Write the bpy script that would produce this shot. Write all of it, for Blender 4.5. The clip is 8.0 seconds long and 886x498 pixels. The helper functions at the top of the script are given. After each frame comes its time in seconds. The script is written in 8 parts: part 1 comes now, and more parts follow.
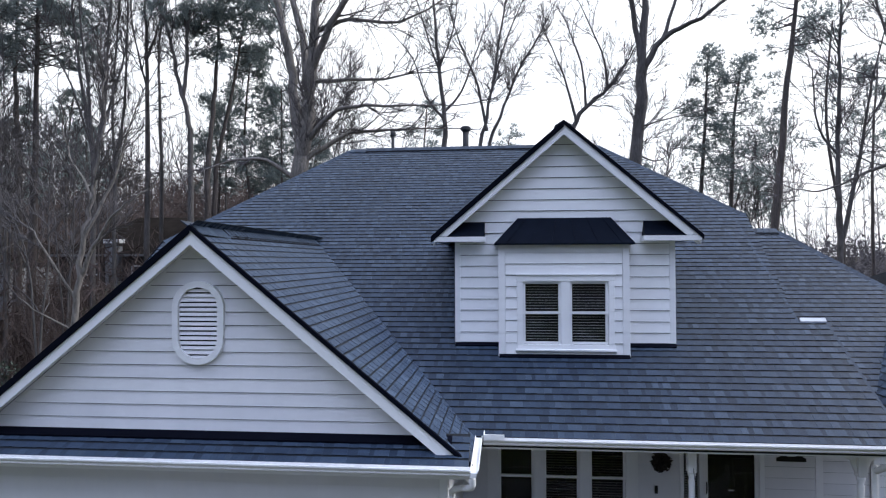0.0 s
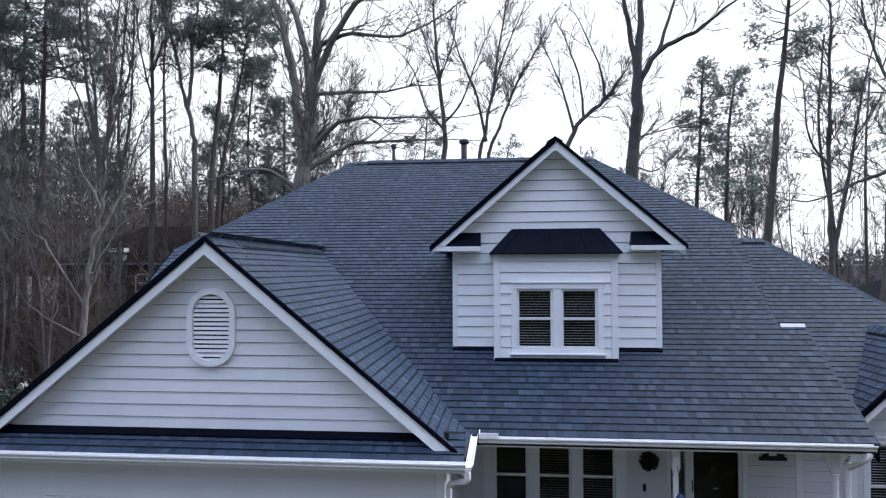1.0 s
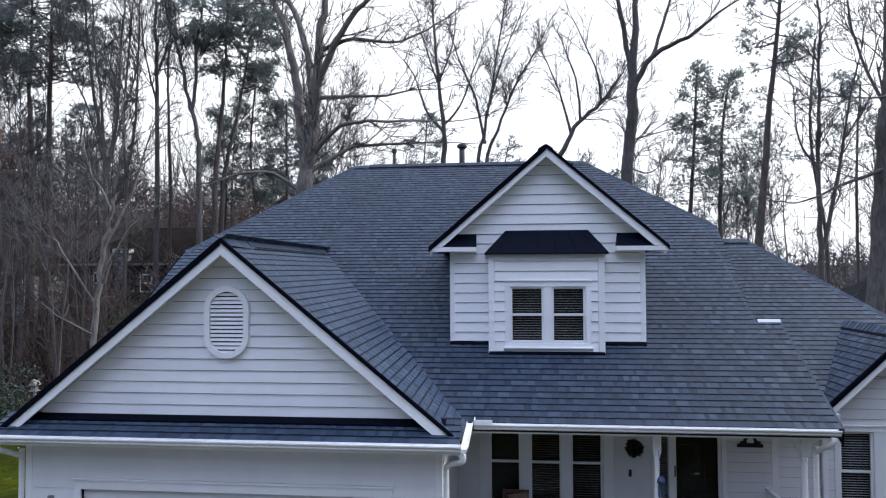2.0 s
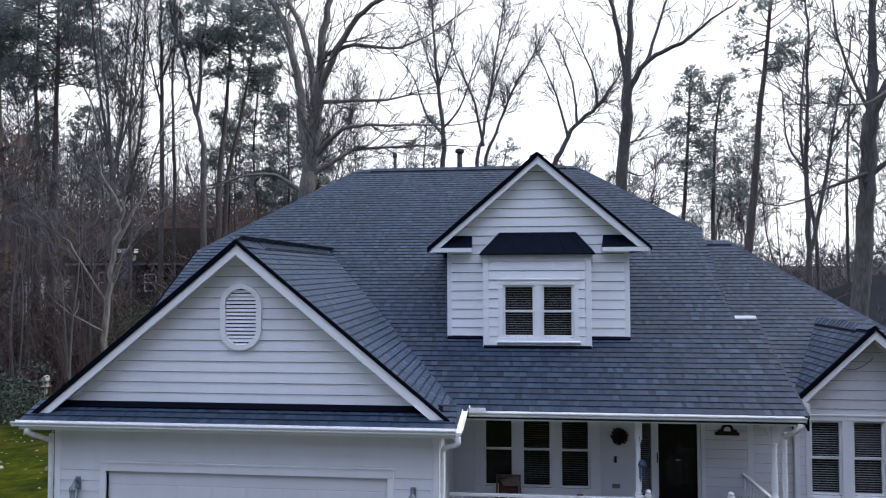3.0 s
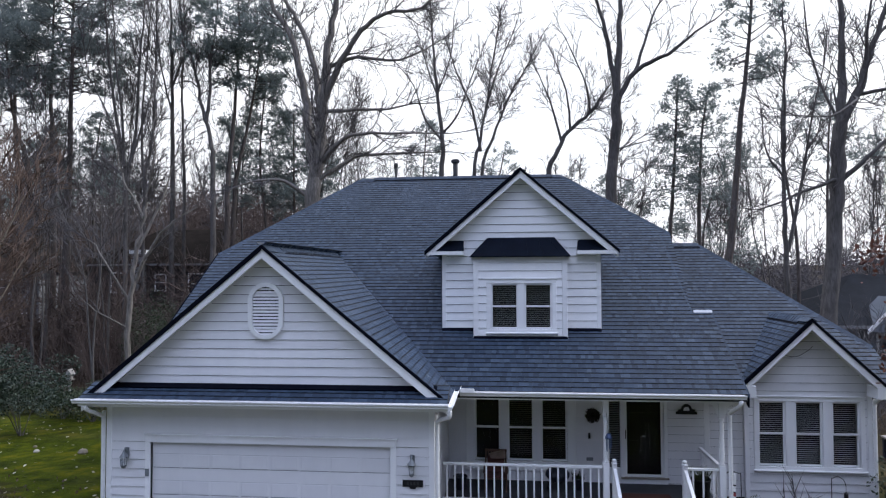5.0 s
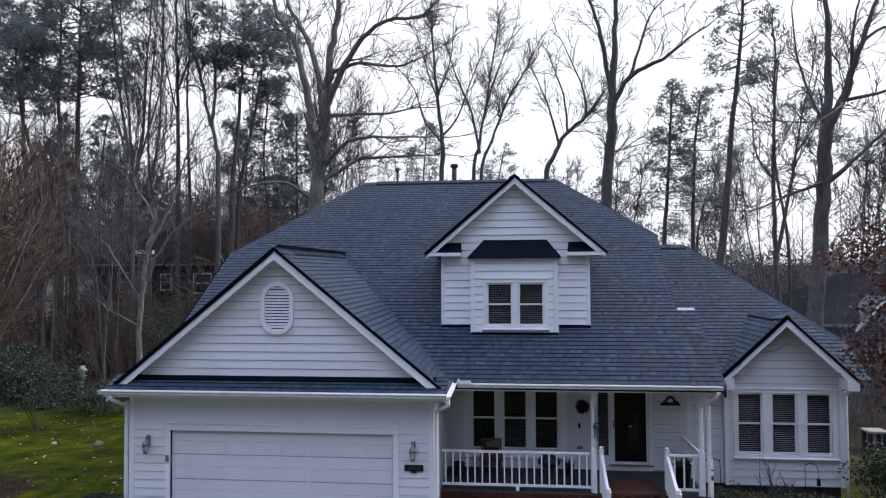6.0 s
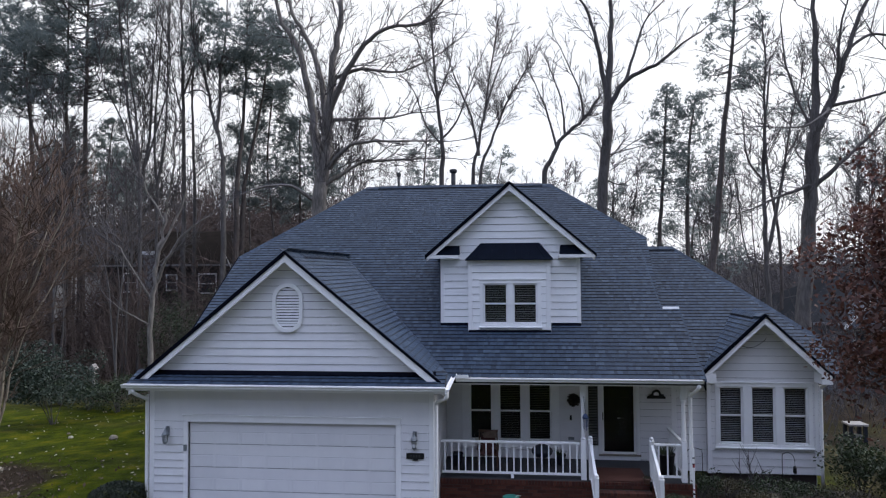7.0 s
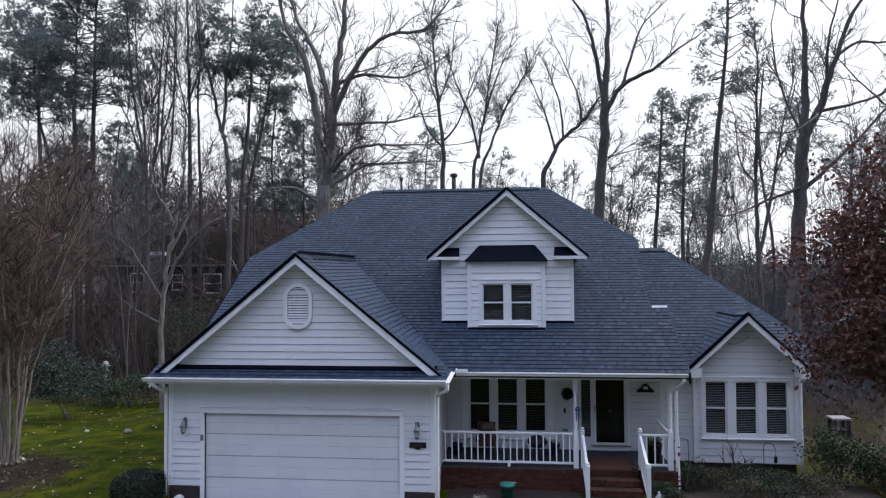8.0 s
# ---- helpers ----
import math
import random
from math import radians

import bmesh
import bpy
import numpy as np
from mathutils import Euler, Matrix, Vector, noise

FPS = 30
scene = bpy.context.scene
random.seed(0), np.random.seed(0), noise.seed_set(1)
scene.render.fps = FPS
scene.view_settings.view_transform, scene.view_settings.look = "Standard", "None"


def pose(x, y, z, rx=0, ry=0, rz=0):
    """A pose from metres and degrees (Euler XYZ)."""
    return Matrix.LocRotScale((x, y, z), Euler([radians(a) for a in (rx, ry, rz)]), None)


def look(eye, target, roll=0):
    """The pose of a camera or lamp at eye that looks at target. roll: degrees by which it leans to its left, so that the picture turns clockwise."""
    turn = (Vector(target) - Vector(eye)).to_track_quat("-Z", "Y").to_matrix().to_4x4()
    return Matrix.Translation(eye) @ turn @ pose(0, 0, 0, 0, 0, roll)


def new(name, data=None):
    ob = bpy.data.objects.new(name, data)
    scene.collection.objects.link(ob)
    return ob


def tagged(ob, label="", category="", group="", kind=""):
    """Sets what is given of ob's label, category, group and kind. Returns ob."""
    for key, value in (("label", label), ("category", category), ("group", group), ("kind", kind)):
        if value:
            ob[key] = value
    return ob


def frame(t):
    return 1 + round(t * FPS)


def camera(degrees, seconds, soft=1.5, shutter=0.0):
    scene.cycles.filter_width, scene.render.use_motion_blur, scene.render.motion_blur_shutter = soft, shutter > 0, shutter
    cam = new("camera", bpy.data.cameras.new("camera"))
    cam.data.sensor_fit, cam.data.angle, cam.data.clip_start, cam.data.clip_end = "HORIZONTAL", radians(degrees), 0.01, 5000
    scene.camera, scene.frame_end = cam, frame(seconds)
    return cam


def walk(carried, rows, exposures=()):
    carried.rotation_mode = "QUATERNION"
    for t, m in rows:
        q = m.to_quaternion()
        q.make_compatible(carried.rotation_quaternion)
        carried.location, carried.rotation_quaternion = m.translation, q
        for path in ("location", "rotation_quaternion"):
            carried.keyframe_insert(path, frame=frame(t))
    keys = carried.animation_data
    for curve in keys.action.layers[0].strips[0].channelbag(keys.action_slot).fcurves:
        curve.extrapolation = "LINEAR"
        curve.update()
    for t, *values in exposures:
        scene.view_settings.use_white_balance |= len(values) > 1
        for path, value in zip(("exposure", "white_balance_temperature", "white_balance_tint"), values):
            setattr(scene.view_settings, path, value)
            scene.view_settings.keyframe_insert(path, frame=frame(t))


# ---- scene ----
cam = camera(70.0, 8.0, 1.2)
PATH = [
    (0, (0.711, -8.214, 5.572), (0.523, -6.223, 5.612), -0.2),
    (0.2, (0.731, -8.327, 5.572), (0.542, -6.337, 5.631), -0.2),
    (0.5, (0.761, -8.497, 5.573), (0.571, -6.507, 5.64), -0.2),
    (1, (0.812, -8.792, 5.571), (0.622, -6.802, 5.638), -0.2),
    (1.5, (0.871, -9.154, 5.566), (0.68, -7.164, 5.633), -0.3),
    (3, (1.049, -10.377, 5.529), (0.859, -8.387, 5.598), -0.2),
    (3.5, (1.13, -10.833, 5.538), (0.94, -8.843, 5.607), -0.2),
    (4, (1.212, -11.289, 5.547), (1.021, -9.299, 5.614), -0.3),
    (4.5, (1.283, -11.755, 5.545), (1.091, -9.765, 5.613), -0.3),
    (6, (1.486, -13.2, 5.559), (1.292, -11.211, 5.626), -0.3),
    (6.5, (1.541, -13.687, 5.59), (1.346, -11.697, 5.656), -0.4),
    (7, (1.619, -14.177, 5.615), (1.423, -12.188, 5.68), -0.4),
    (7.5, (1.681, -14.667, 5.619), (1.482, -12.678, 5.685), -0.4),
    (8, (1.719, -15.133, 5.636), (1.52, -13.144, 5.701), -0.4),
]
walk(cam, [(t, look(eye, target, roll)) for t, eye, target, roll in PATH], [(0.0, 0.14, 6150, 10), (1.5, 0.14, 6150, 10), (3.5, 0.07, 6180, 11), (4.7, 0.05, 6180, 11), (6.0, -0.15, 6220, 11), (8.0, -0.17, 6220, 11)])

# ---- world, sun ----
world = bpy.data.worlds.new("overcast_sky")
scene.world = world
world.use_nodes = True
wn, wl = world.node_tree.nodes, world.node_tree.links
wn.clear()
w_out = wn.new("ShaderNodeOutputWorld")
w_bg = wn.new("ShaderNodeBackground")
w_sky = wn.new("ShaderNodeTexSky")
w_sky.sky_type = "NISHITA"
w_sky.sun_disc = False
w_sky.sun_elevation = radians(43)
w_sky.sun_rotation = radians(75)
w_sky.air_density = 1.5
w_sky.dust_density = 3.0
w_scale = wn.new("ShaderNodeVectorMath")
w_scale.operation = "SCALE"
w_scale.inputs["Scale"].default_value = 0.1
wl.new(w_sky.outputs["Color"], w_scale.inputs[0])
# a closed cloud layer over the clear sky: pale towards the low sun behind the house, dimmer and bluer away from it
w_tc = wn.new("ShaderNodeTexCoord")
w_noise = wn.new("ShaderNodeTexNoise")
w_noise.inputs["Scale"].default_value = 2.2
w_noise.inputs["Detail"].default_value = 5
wl.new(w_tc.outputs["Generated"], w_noise.inputs["Vector"])
w_dot = wn.new("ShaderNodeVectorMath")
w_dot.operation = "DOT_PRODUCT"
w_dot.inputs[1].default_value = Vector((0.05, 1.0, 0.05)).normalized()
wl.new(w_tc.outputs["Generated"], w_dot.inputs[0])
w_map = wn.new("ShaderNodeMapRange")
w_map.interpolation_type = "SMOOTHSTEP"
w_map.inputs["From Min"].default_value, w_map.inputs["From Max"].default_value = -0.75, 0.7
wl.new(w_dot.outputs["Value"], w_map.inputs["Value"])
w_side = wn.new("ShaderNodeMix")
w_side.data_type = "RGBA"
# the far side of the cloud is brighter overhead than near the horizon
w_sep = wn.new("ShaderNodeSeparateXYZ")
wl.new(w_tc.outputs["Generated"], w_sep.inputs[0])
w_up = wn.new("ShaderNodeMapRange")
w_up.interpolation_type = "SMOOTHSTEP"
w_up.inputs["From Min"].default_value, w_up.inputs["From Max"].default_value = 0.28, 0.95
wl.new(w_sep.outputs["Z"], w_up.inputs["Value"])
w_back = wn.new("ShaderNodeMix")
w_back.data_type = "RGBA"
w_back.inputs["A"].default_value = (0.16, 0.20, 0.32, 1)
w_back.inputs["B"].default_value = (2.5, 2.78, 3.72, 1)
wl.new(w_up.outputs[0], w_back.inputs["Factor"])
wl.new(w_back.outputs["Result"], w_side.inputs["A"])
w_side.inputs["B"].default_value = (1.47, 1.45, 1.44, 1)
wl.new(w_map.outputs[0], w_side.inputs["Factor"])
w_ramp = wn.new("ShaderNodeValToRGB")
w_ramp.color_ramp.elements[0].position, w_ramp.color_ramp.elements[0].color = 0.3, (0.86, 0.88, 0.92, 1)
w_ramp.color_ramp.elements[1].position, w_ramp.color_ramp.elements[1].color = 0.68, (1, 1, 1, 1)
wl.new(w_noise.outputs["Fac"], w_ramp.inputs["Fac"])
w_cloud = wn.new("ShaderNodeMix")
w_cloud.data_type, w_cloud.blend_type = "RGBA", "MULTIPLY"
w_cloud.inputs["Factor"].default_value = 1.0
wl.new(w_side.outputs["Result"], w_cloud.inputs["A"])
wl.new(w_ramp.outputs["Color"], w_cloud.inputs["B"])
w_mix = wn.new("ShaderNodeMix")
w_mix.data_type = "RGBA"
w_mix.inputs["Factor"].default_value = 0.9
wl.new(w_scale.outputs[0], w_mix.inputs["A"])
wl.new(w_cloud.outputs["Result"], w_mix.inputs["B"])
wl.new(w_mix.outputs["Result"], w_bg.inputs["Color"])
w_bg.inputs["Strength"].default_value = 1.0
wl.new(w_bg.outputs[0], w_out.inputs[0])

sun_data = bpy.data.lights.new("sun", "SUN")
sun_data.energy, sun_data.angle, sun_data.color = 2.4, radians(24), (1.0, 0.985, 0.95)
sun = new("sun", sun_data)
sun.matrix_world = look((30, 8, 29), (0, 0, 0))


# ---- materials ----
def mat(name):
    m = bpy.data.materials.new(name)
    m.use_nodes = True
    nt = m.node_tree
    return m, nt.nodes, nt.links, nt.nodes["Principled BSDF"]


def coords(n, l, scale=(1, 1, 1), kind="Object"):
    tc = n.new("ShaderNodeTexCoord")
    mp = n.new("ShaderNodeMapping")
    mp.inputs["Scale"].default_value = scale
    if kind == "World":
        geo = n.new("ShaderNodeNewGeometry")
        l.new(geo.outputs["Position"], mp.inputs["Vector"])
    else:
        l.new(tc.outputs[kind], mp.inputs["Vector"])
    return mp.outputs["Vector"]


def noise_tex(n, l, vec, scale, detail=4, rough=0.6):
    t = n.new("ShaderNodeTexNoise")
    t.inputs["Scale"].default_value, t.inputs["Detail"].default_value, t.inputs["Roughness"].default_value = scale, detail, rough
    l.new(vec, t.inputs["Vector"])
    return t.outputs["Fac"]


def ramp(n, l, fac, stops):
    r = n.new("ShaderNodeValToRGB")
    e = r.color_ramp.elements
    while len(e) < len(stops):
        e.new(0.5)
    for el, (p, c) in zip(e, stops):
        el.position, el.color = p, (*c, 1)
    l.new(fac, r.inputs["Fac"])
    return r.outputs["Color"]


def mixed(n, l, fac, a, b, mode="MIX"):
    x = n.new("ShaderNodeMix")
    x.data_type, x.blend_type = "RGBA", mode
    for key, v in (("Factor", fac), ("A", a), ("B", b)):
        if isinstance(v, (int, float)):
            x.inputs[key].default_value = v
        elif isinstance(v, tuple):
            x.inputs[key].default_value = (*v, 1)
        else:
            l.new(v, x.inputs[key])
    return x.outputs["Result"]


def bumped(n, l, bsdf, height, strength, dist):
    b = n.new("ShaderNodeBump")
    b.inputs["Strength"].default_value, b.inputs["Distance"].default_value = strength, dist
    l.new(height, b.inputs["Height"])
    l.new(b.outputs["Normal"], bsdf.inputs["Normal"])


def piece_random(n, l):
    """A value from 0 to 1 for each separate piece, whether an object of its own or one island of a joined mesh."""
    info, geo = n.new("ShaderNodeObjectInfo"), n.new("ShaderNodeNewGeometry")
    add, fr = n.new("ShaderNodeMath"), n.new("ShaderNodeMath")
    add.operation, fr.operation = "ADD", "FRACT"
    l.new(info.outputs["Random"], add.inputs[0])
    l.new(geo.outputs["Random Per Island"], add.inputs[1])
    l.new(add.outputs[0], fr.inputs[0])
    return fr.outputs[0]


def plain(name, colour, rough=0.6, metal=0.0, vary=0.12, scale=6.0, bump=0.0, kind="World", grain=(1, 1, 1)):
    m, n, l, p = mat(name)
    v = coords(n, l, grain, kind)
    big, fine = noise_tex(n, l, v, scale), noise_tex(n, l, v, scale * 9, 3)
    lo = tuple(c * (1 - vary) for c in colour)
    hi = tuple(min(1, c * (1 + vary)) for c in colour)
    c1 = ramp(n, l, big, [(0.3, lo), (0.7, hi)])
    c2 = ramp(n, l, fine, [(0.25, (0.86, 0.86, 0.86)), (0.75, (1, 1, 1))])
    l.new(mixed(n, l, 1.0, c1, c2, "MULTIPLY"), p.inputs["Base Color"])
    p.inputs["Roughness"].default_value, p.inputs["Metallic"].default_value = rough, metal
    if bump:
        bumped(n, l, p, fine, 0.4, bump)
    return m


def paint(name, colour):
    """Aged white exterior paint: faint streaks running down, a little grime, fine brush grain."""
    m, n, l, p = mat(name)
    v = coords(n, l, (1, 1, 1), "World")
    vs = coords(n, l, (2.5, 2.5, 0.7), "World")
    vg = coords(n, l, (2, 30, 60), "World")
    streak, cloud, grain = noise_tex(n, l, vs, 1.3, 5), noise_tex(n, l, v, 0.9, 4), noise_tex(n, l, vg, 4, 3)
    a = ramp(n, l, streak, [(0.25, tuple(c * 0.95 for c in colour)), (0.6, colour)])
    b = ramp(n, l, cloud, [(0.3, (0.93, 0.935, 0.94)), (0.65, (1, 1, 1))])
    c = mixed(n, l, 1.0, a, b, "MULTIPLY")
    r = piece_random(n, l)
    d = ramp(n, l, r, [(0.0, (0.95, 0.95, 0.96)), (1.0, (1, 1, 1))])
    l.new(mixed(n, l, 1.0, c, d, "MULTIPLY"), p.inputs["Base Color"])
    p.inputs["Roughness"].default_value = 0.55
    bumped(n, l, p, grain, 0.25, 0.002)
    return m


def shingle_mat(name, dim):
    """Slate-blue granules on asphalt; each tab has its own shade."""
    m, n, l, p = mat(name)
    v = coords(n, l, (1, 1, 1), "World")
    r = piece_random(n, l)
    tab = ramp(n, l, r, [(0.0, (0.028, 0.047, 0.080)), (0.3, (0.036, 0.058, 0.098)), (0.6, (0.045, 0.071, 0.115)), (0.82, (0.052, 0.080, 0.126)), (1.0, (0.070, 0.102, 0.150))])
    grit = noise_tex(n, l, v, 190, 2)
    cloud = noise_tex(n, l, v, 0.55, 3)
    blend = noise_tex(n, l, v, 7, 3)
    c = mixed(n, l, 1.0, tab, ramp(n, l, grit, [(0.3, (0.72, 0.72, 0.74)), (0.7, (1.15, 1.15, 1.15))]), "MULTIPLY")
    c = mixed(n, l, 1.0, c, ramp(n, l, cloud, [(0.3, (0.85, 0.86, 0.88)), (0.7, (1.1, 1.1, 1.1))]), "MULTIPLY")
    c = mixed(n, l, 1.0, c, ramp(n, l, blend, [(0.3, (0.86, 0.87, 0.9)), (0.7, (1.08, 1.08, 1.06))]), "MULTIPLY")
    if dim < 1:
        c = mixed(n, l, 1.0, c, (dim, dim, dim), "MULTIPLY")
    l.new(c, p.inputs["Base Color"])
    p.inputs["Roughness"].default_value = 0.6
    p.inputs["Diffuse Roughness"].default_value = 1.0
    p.inputs["Specular IOR Level"].default_value = 0.2
    p.inputs["Sheen Weight"].default_value = 0.22
    p.inputs["Sheen Roughness"].default_value = 0.35
    p.inputs["Sheen Tint"].default_value = (0.72, 0.84, 1.0, 1)
    bumped(n, l, p, grit, 0.5, 0.003)
    return m


def bark_mat(name, lo, hi, scale=1.0):
    m, n, l, p = mat(name)
    v = coords(n, l, (5 * scale, 5 * scale, 0.9 * scale), "World")
    a, b = noise_tex(n, l, v, 2.5, 6, 0.7), noise_tex(n, l, coords(n, l, (1, 1, 1), "World"), 0.5, 3)
    c = ramp(n, l, a, [(0.3, lo), (0.7, hi)])
    c = mixed(n, l, 1.0, c, ramp(n, l, b, [(0.3, (0.75, 0.76, 0.74)), (0.7, (1.1, 1.1, 1.1))]), "MULTIPLY")
    l.new(c, p.inputs["Base Color"])
    p.inputs["Roughness"].default_value = 0.95
    bumped(n, l, p, a, 0.8, 0.04)
    return m


def leaf_mat(name, stops, through_light=0.25):
    m, n, l, p = mat(name)
    r = piece_random(n, l)
    c = ramp(n, l, r, stops)
    l.new(c, p.inputs["Base Color"])
    p.inputs["Roughness"].default_value = 0.6
    tr = n.new("ShaderNodeBsdfTranslucent")
    l.new(c, tr.inputs["Color"])
    mx = n.new("ShaderNodeMixShader")
    mx.inputs[0].default_value = through_light
    out = n["Material Output"]
    l.new(p.outputs[0], mx.inputs[1])
    l.new(tr.outputs[0], mx.inputs[2])
    l.new(mx.outputs[0], out.inputs["Surface"])
    return m


def ground_mat(name):
    """Winter lawn: moss and short grass broken by bare soil and dropped leaves; leaf litter under the woods."""
    m, n, l, p = mat(name)
    v = coords(n, l, (1, 1, 1), "World")
    patch, mid, fine = noise_tex(n, l, v, 0.16, 4, 0.55), noise_tex(n, l, v, 1.3, 5, 0.65), noise_tex(n, l, v, 22, 4, 0.7)
    grass = ramp(n, l, mid, [(0.28, (0.010, 0.017, 0.001)), (0.5, (0.044, 0.060, 0.002)), (0.75, (0.135, 0.122, 0.005))])
    litter = ramp(n, l, mid, [(0.25, (0.018, 0.013, 0.009)), (0.55, (0.040, 0.029, 0.020)), (0.8, (0.082, 0.060, 0.041))])
    sep = n.new("ShaderNodeSeparateXYZ")
    l.new(v, sep.inputs[0])
    # the woods begin a little behind the house line
    rng = n.new("ShaderNodeMapRange")
    rng.inputs["From Min"].default_value, rng.inputs["From Max"].default_value = 13.0, 18.0
    l.new(sep.outputs["Y"], rng.inputs["Value"])
    ad = n.new("ShaderNodeMath")
    ad.operation = "ADD"
    ad_in = rng.outputs[0]
    # bare leaf litter past the bay and round the myrtle
    for axis_from, axis_to in ((9.6, 11.2), (-24.0, -30.0)):
        side = n.new("ShaderNodeMapRange")
        side.inputs["From Min"].default_value, side.inputs["From Max"].default_value = axis_from, axis_to
        side.inputs["To Max"].default_value = 0.8
        l.new(sep.outputs["X"], side.inputs["Value"])
        more = n.new("ShaderNodeMath")
        more.operation = "ADD"
        l.new(ad_in, more.inputs[0])
        l.new(side.outputs[0], more.inputs[1])
        ad_in = more.outputs[0]
    # worn bare soil under the myrtle, with a ragged edge
    far = n.new("ShaderNodeVectorMath")
    far.operation = "DISTANCE"
    far.inputs[1].default_value = (-13.2, 1.4, -0.1)
    l.new(v, far.inputs[0])
    rag = n.new("ShaderNodeMath")
    rag.operation = "MULTIPLY_ADD"
    rag.inputs[1].default_value = 2.6
    l.new(mid, rag.inputs[0])
    l.new(far.outputs["Value"], rag.inputs[2])
    soil = n.new("ShaderNodeMapRange")
    soil.inputs["From Min"].default_value, soil.inputs["From Max"].default_value = 4.2, 3.3
    l.new(rag.outputs[0], soil.inputs["Value"])
    more = n.new("ShaderNodeMath")
    more.operation = "ADD"
    l.new(ad_in, more.inputs[0])
    l.new(soil.outputs[0], more.inputs[1])
    l.new(more.outputs[0], ad.inputs[0])
    pf = ramp(n, l, patch, [(0.58, (0, 0, 0)), (0.74, (0.8, 0.8, 0.8))])
    l.new(pf, ad.inputs[1])
    ad.use_clamp = True
    p.inputs["Specular IOR Level"].default_value = 0.08
    c = mixed(n, l, ad.outputs[0], grass, litter)
    c = mixed(n, l, 1.0, c, ramp(n, l, fine, [(0.25, (0.55, 0.55, 0.55)), (0.7, (1.25, 1.25, 1.2))]), "MULTIPLY")
    l.new(c, p.inputs["Base Color"])
    p.inputs["Roughness"].default_value = 0.95
    bumped(n, l, p, fine, 0.8, 0.05)
    return m


def brick_mat(name, stops):
    m, n, l, p = mat(name)
    r = piece_random(n, l)
    v = coords(n, l, (1, 1, 1), "World")
    a = noise_tex(n, l, v, 45, 4)
    c = mixed(n, l, 1.0, ramp(n, l, r, stops), ramp(n, l, a, [(0.25, (0.7, 0.7, 0.7)), (0.75, (1.1, 1.1, 1.1))]), "MULTIPLY")
    l.new(c, p.inputs["Base Color"])
    p.inputs["Roughness"].default_value = 0.9
    bumped(n, l, p, a, 0.5, 0.004)
    return m


def glass_mat(name):
    m, n, l, p = mat(name)
    p.inputs["Base Color"].default_value = (0.93, 0.95, 0.96, 1)
    p.inputs["Roughness"].default_value = 0.02
    p.inputs["Transmission Weight"].default_value = 1.0
    p.inputs["IOR"].default_value = 1.22
    return m


WHITE = paint("white_siding_paint", (0.76, 0.755, 0.765))
# siding white raised for the dormer, putting its stronger light into the colour
LITWHITE = paint("lit_dormer_white", (0.87, 0.87, 0.87))
TRIM = paint("white_trim_paint", (0.86, 0.86, 0.86))
ALU = plain("white_gutter_enamel", (0.84, 0.84, 0.84), 0.4, 0.0, 0.04, 2.0)
SHINGLE = shingle_mat("slate_blue_shingle", 1.0)
# much darker shingle colour, painting the shadow line below each course
SHADOWLINE = shingle_mat("course_shadow_band", 0.13)
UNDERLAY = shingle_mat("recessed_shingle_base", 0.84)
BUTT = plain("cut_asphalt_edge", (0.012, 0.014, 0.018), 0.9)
UNDER = plain("roof_underlay", (0.02, 0.022, 0.028), 0.9)
BLACK = plain("black_metal_roof", (0.006, 0.009, 0.017), 0.5, 0.0, 0.2, 3.0)
DRIP = plain("black_drip_edge", (0.005, 0.006, 0.011), 0.85)
SEAL = plain("roof_vent_black", (0.011, 0.012, 0.016), 0.8)
STEEL = plain("darkened_roof_pipe", (0.035, 0.036, 0.040), 0.7, 0.2)
FLASH = plain("bare_flashing", (0.42, 0.44, 0.48), 0.5, 0.5)
GLASS = glass_mat("window_glass")
BLIND = plain("pale_blind_slat", (0.56, 0.57, 0.58), 0.6)
# near-black that paints shade into the siding laps and door joints
JOINTSHADE = plain("joint_shade_dark", (0.05, 0.05, 0.055), 0.95)
DARK = plain("unlit_interior_dark", (0.008, 0.009, 0.011), 0.9)
DOORPAINT = plain("dark_front_door_paint", (0.008, 0.008, 0.009), 0.4)
LANTERN = plain("weathered_pewter", (0.22, 0.24, 0.26), 0.5, 0.3)
IRON = plain("black_iron", (0.012, 0.012, 0.013), 0.55, 0.5)
BRICK = brick_mat("red_brown_brick", [(0.0, (0.045, 0.012, 0.007)), (0.5, (0.072, 0.019, 0.010)), (1.0, (0.105, 0.034, 0.019))])
DBRICK = brick_mat("dark_foundation_brick", [(0.0, (0.03, 0.022, 0.022)), (1.0, (0.06, 0.045, 0.042))])
MORTAR = plain("brick_mortar", (0.055, 0.040, 0.034), 0.95)
CONCRETE = plain("painted_porch_floor", (0.034, 0.036, 0.042), 0.7)
DRIVE = plain("concrete_drive", (0.11, 0.107, 0.10), 0.9, 0.0, 0.2, 1.2, 0.004)
GROUND = ground_mat("winter_lawn")
BARK_OAK = bark_mat("grey_oak_bark", (0.095, 0.084, 0.076), (0.31, 0.28, 0.26))
BARK_DARK = bark_mat("dark_bark", (0.050, 0.045, 0.044), (0.150, 0.138, 0.133))
BARK_PINE = bark_mat("pine_bark", (0.05, 0.042, 0.038), (0.15, 0.125, 0.115))
BARK_PALE = bark_mat("pale_myrtle_bark", (0.16, 0.13, 0.10), (0.34, 0.29, 0.23), 1.5)
HAZE = plain("reddish_brown_twigs", (0.084, 0.061, 0.054), 0.95, 0.0, 0.45, 0.25)
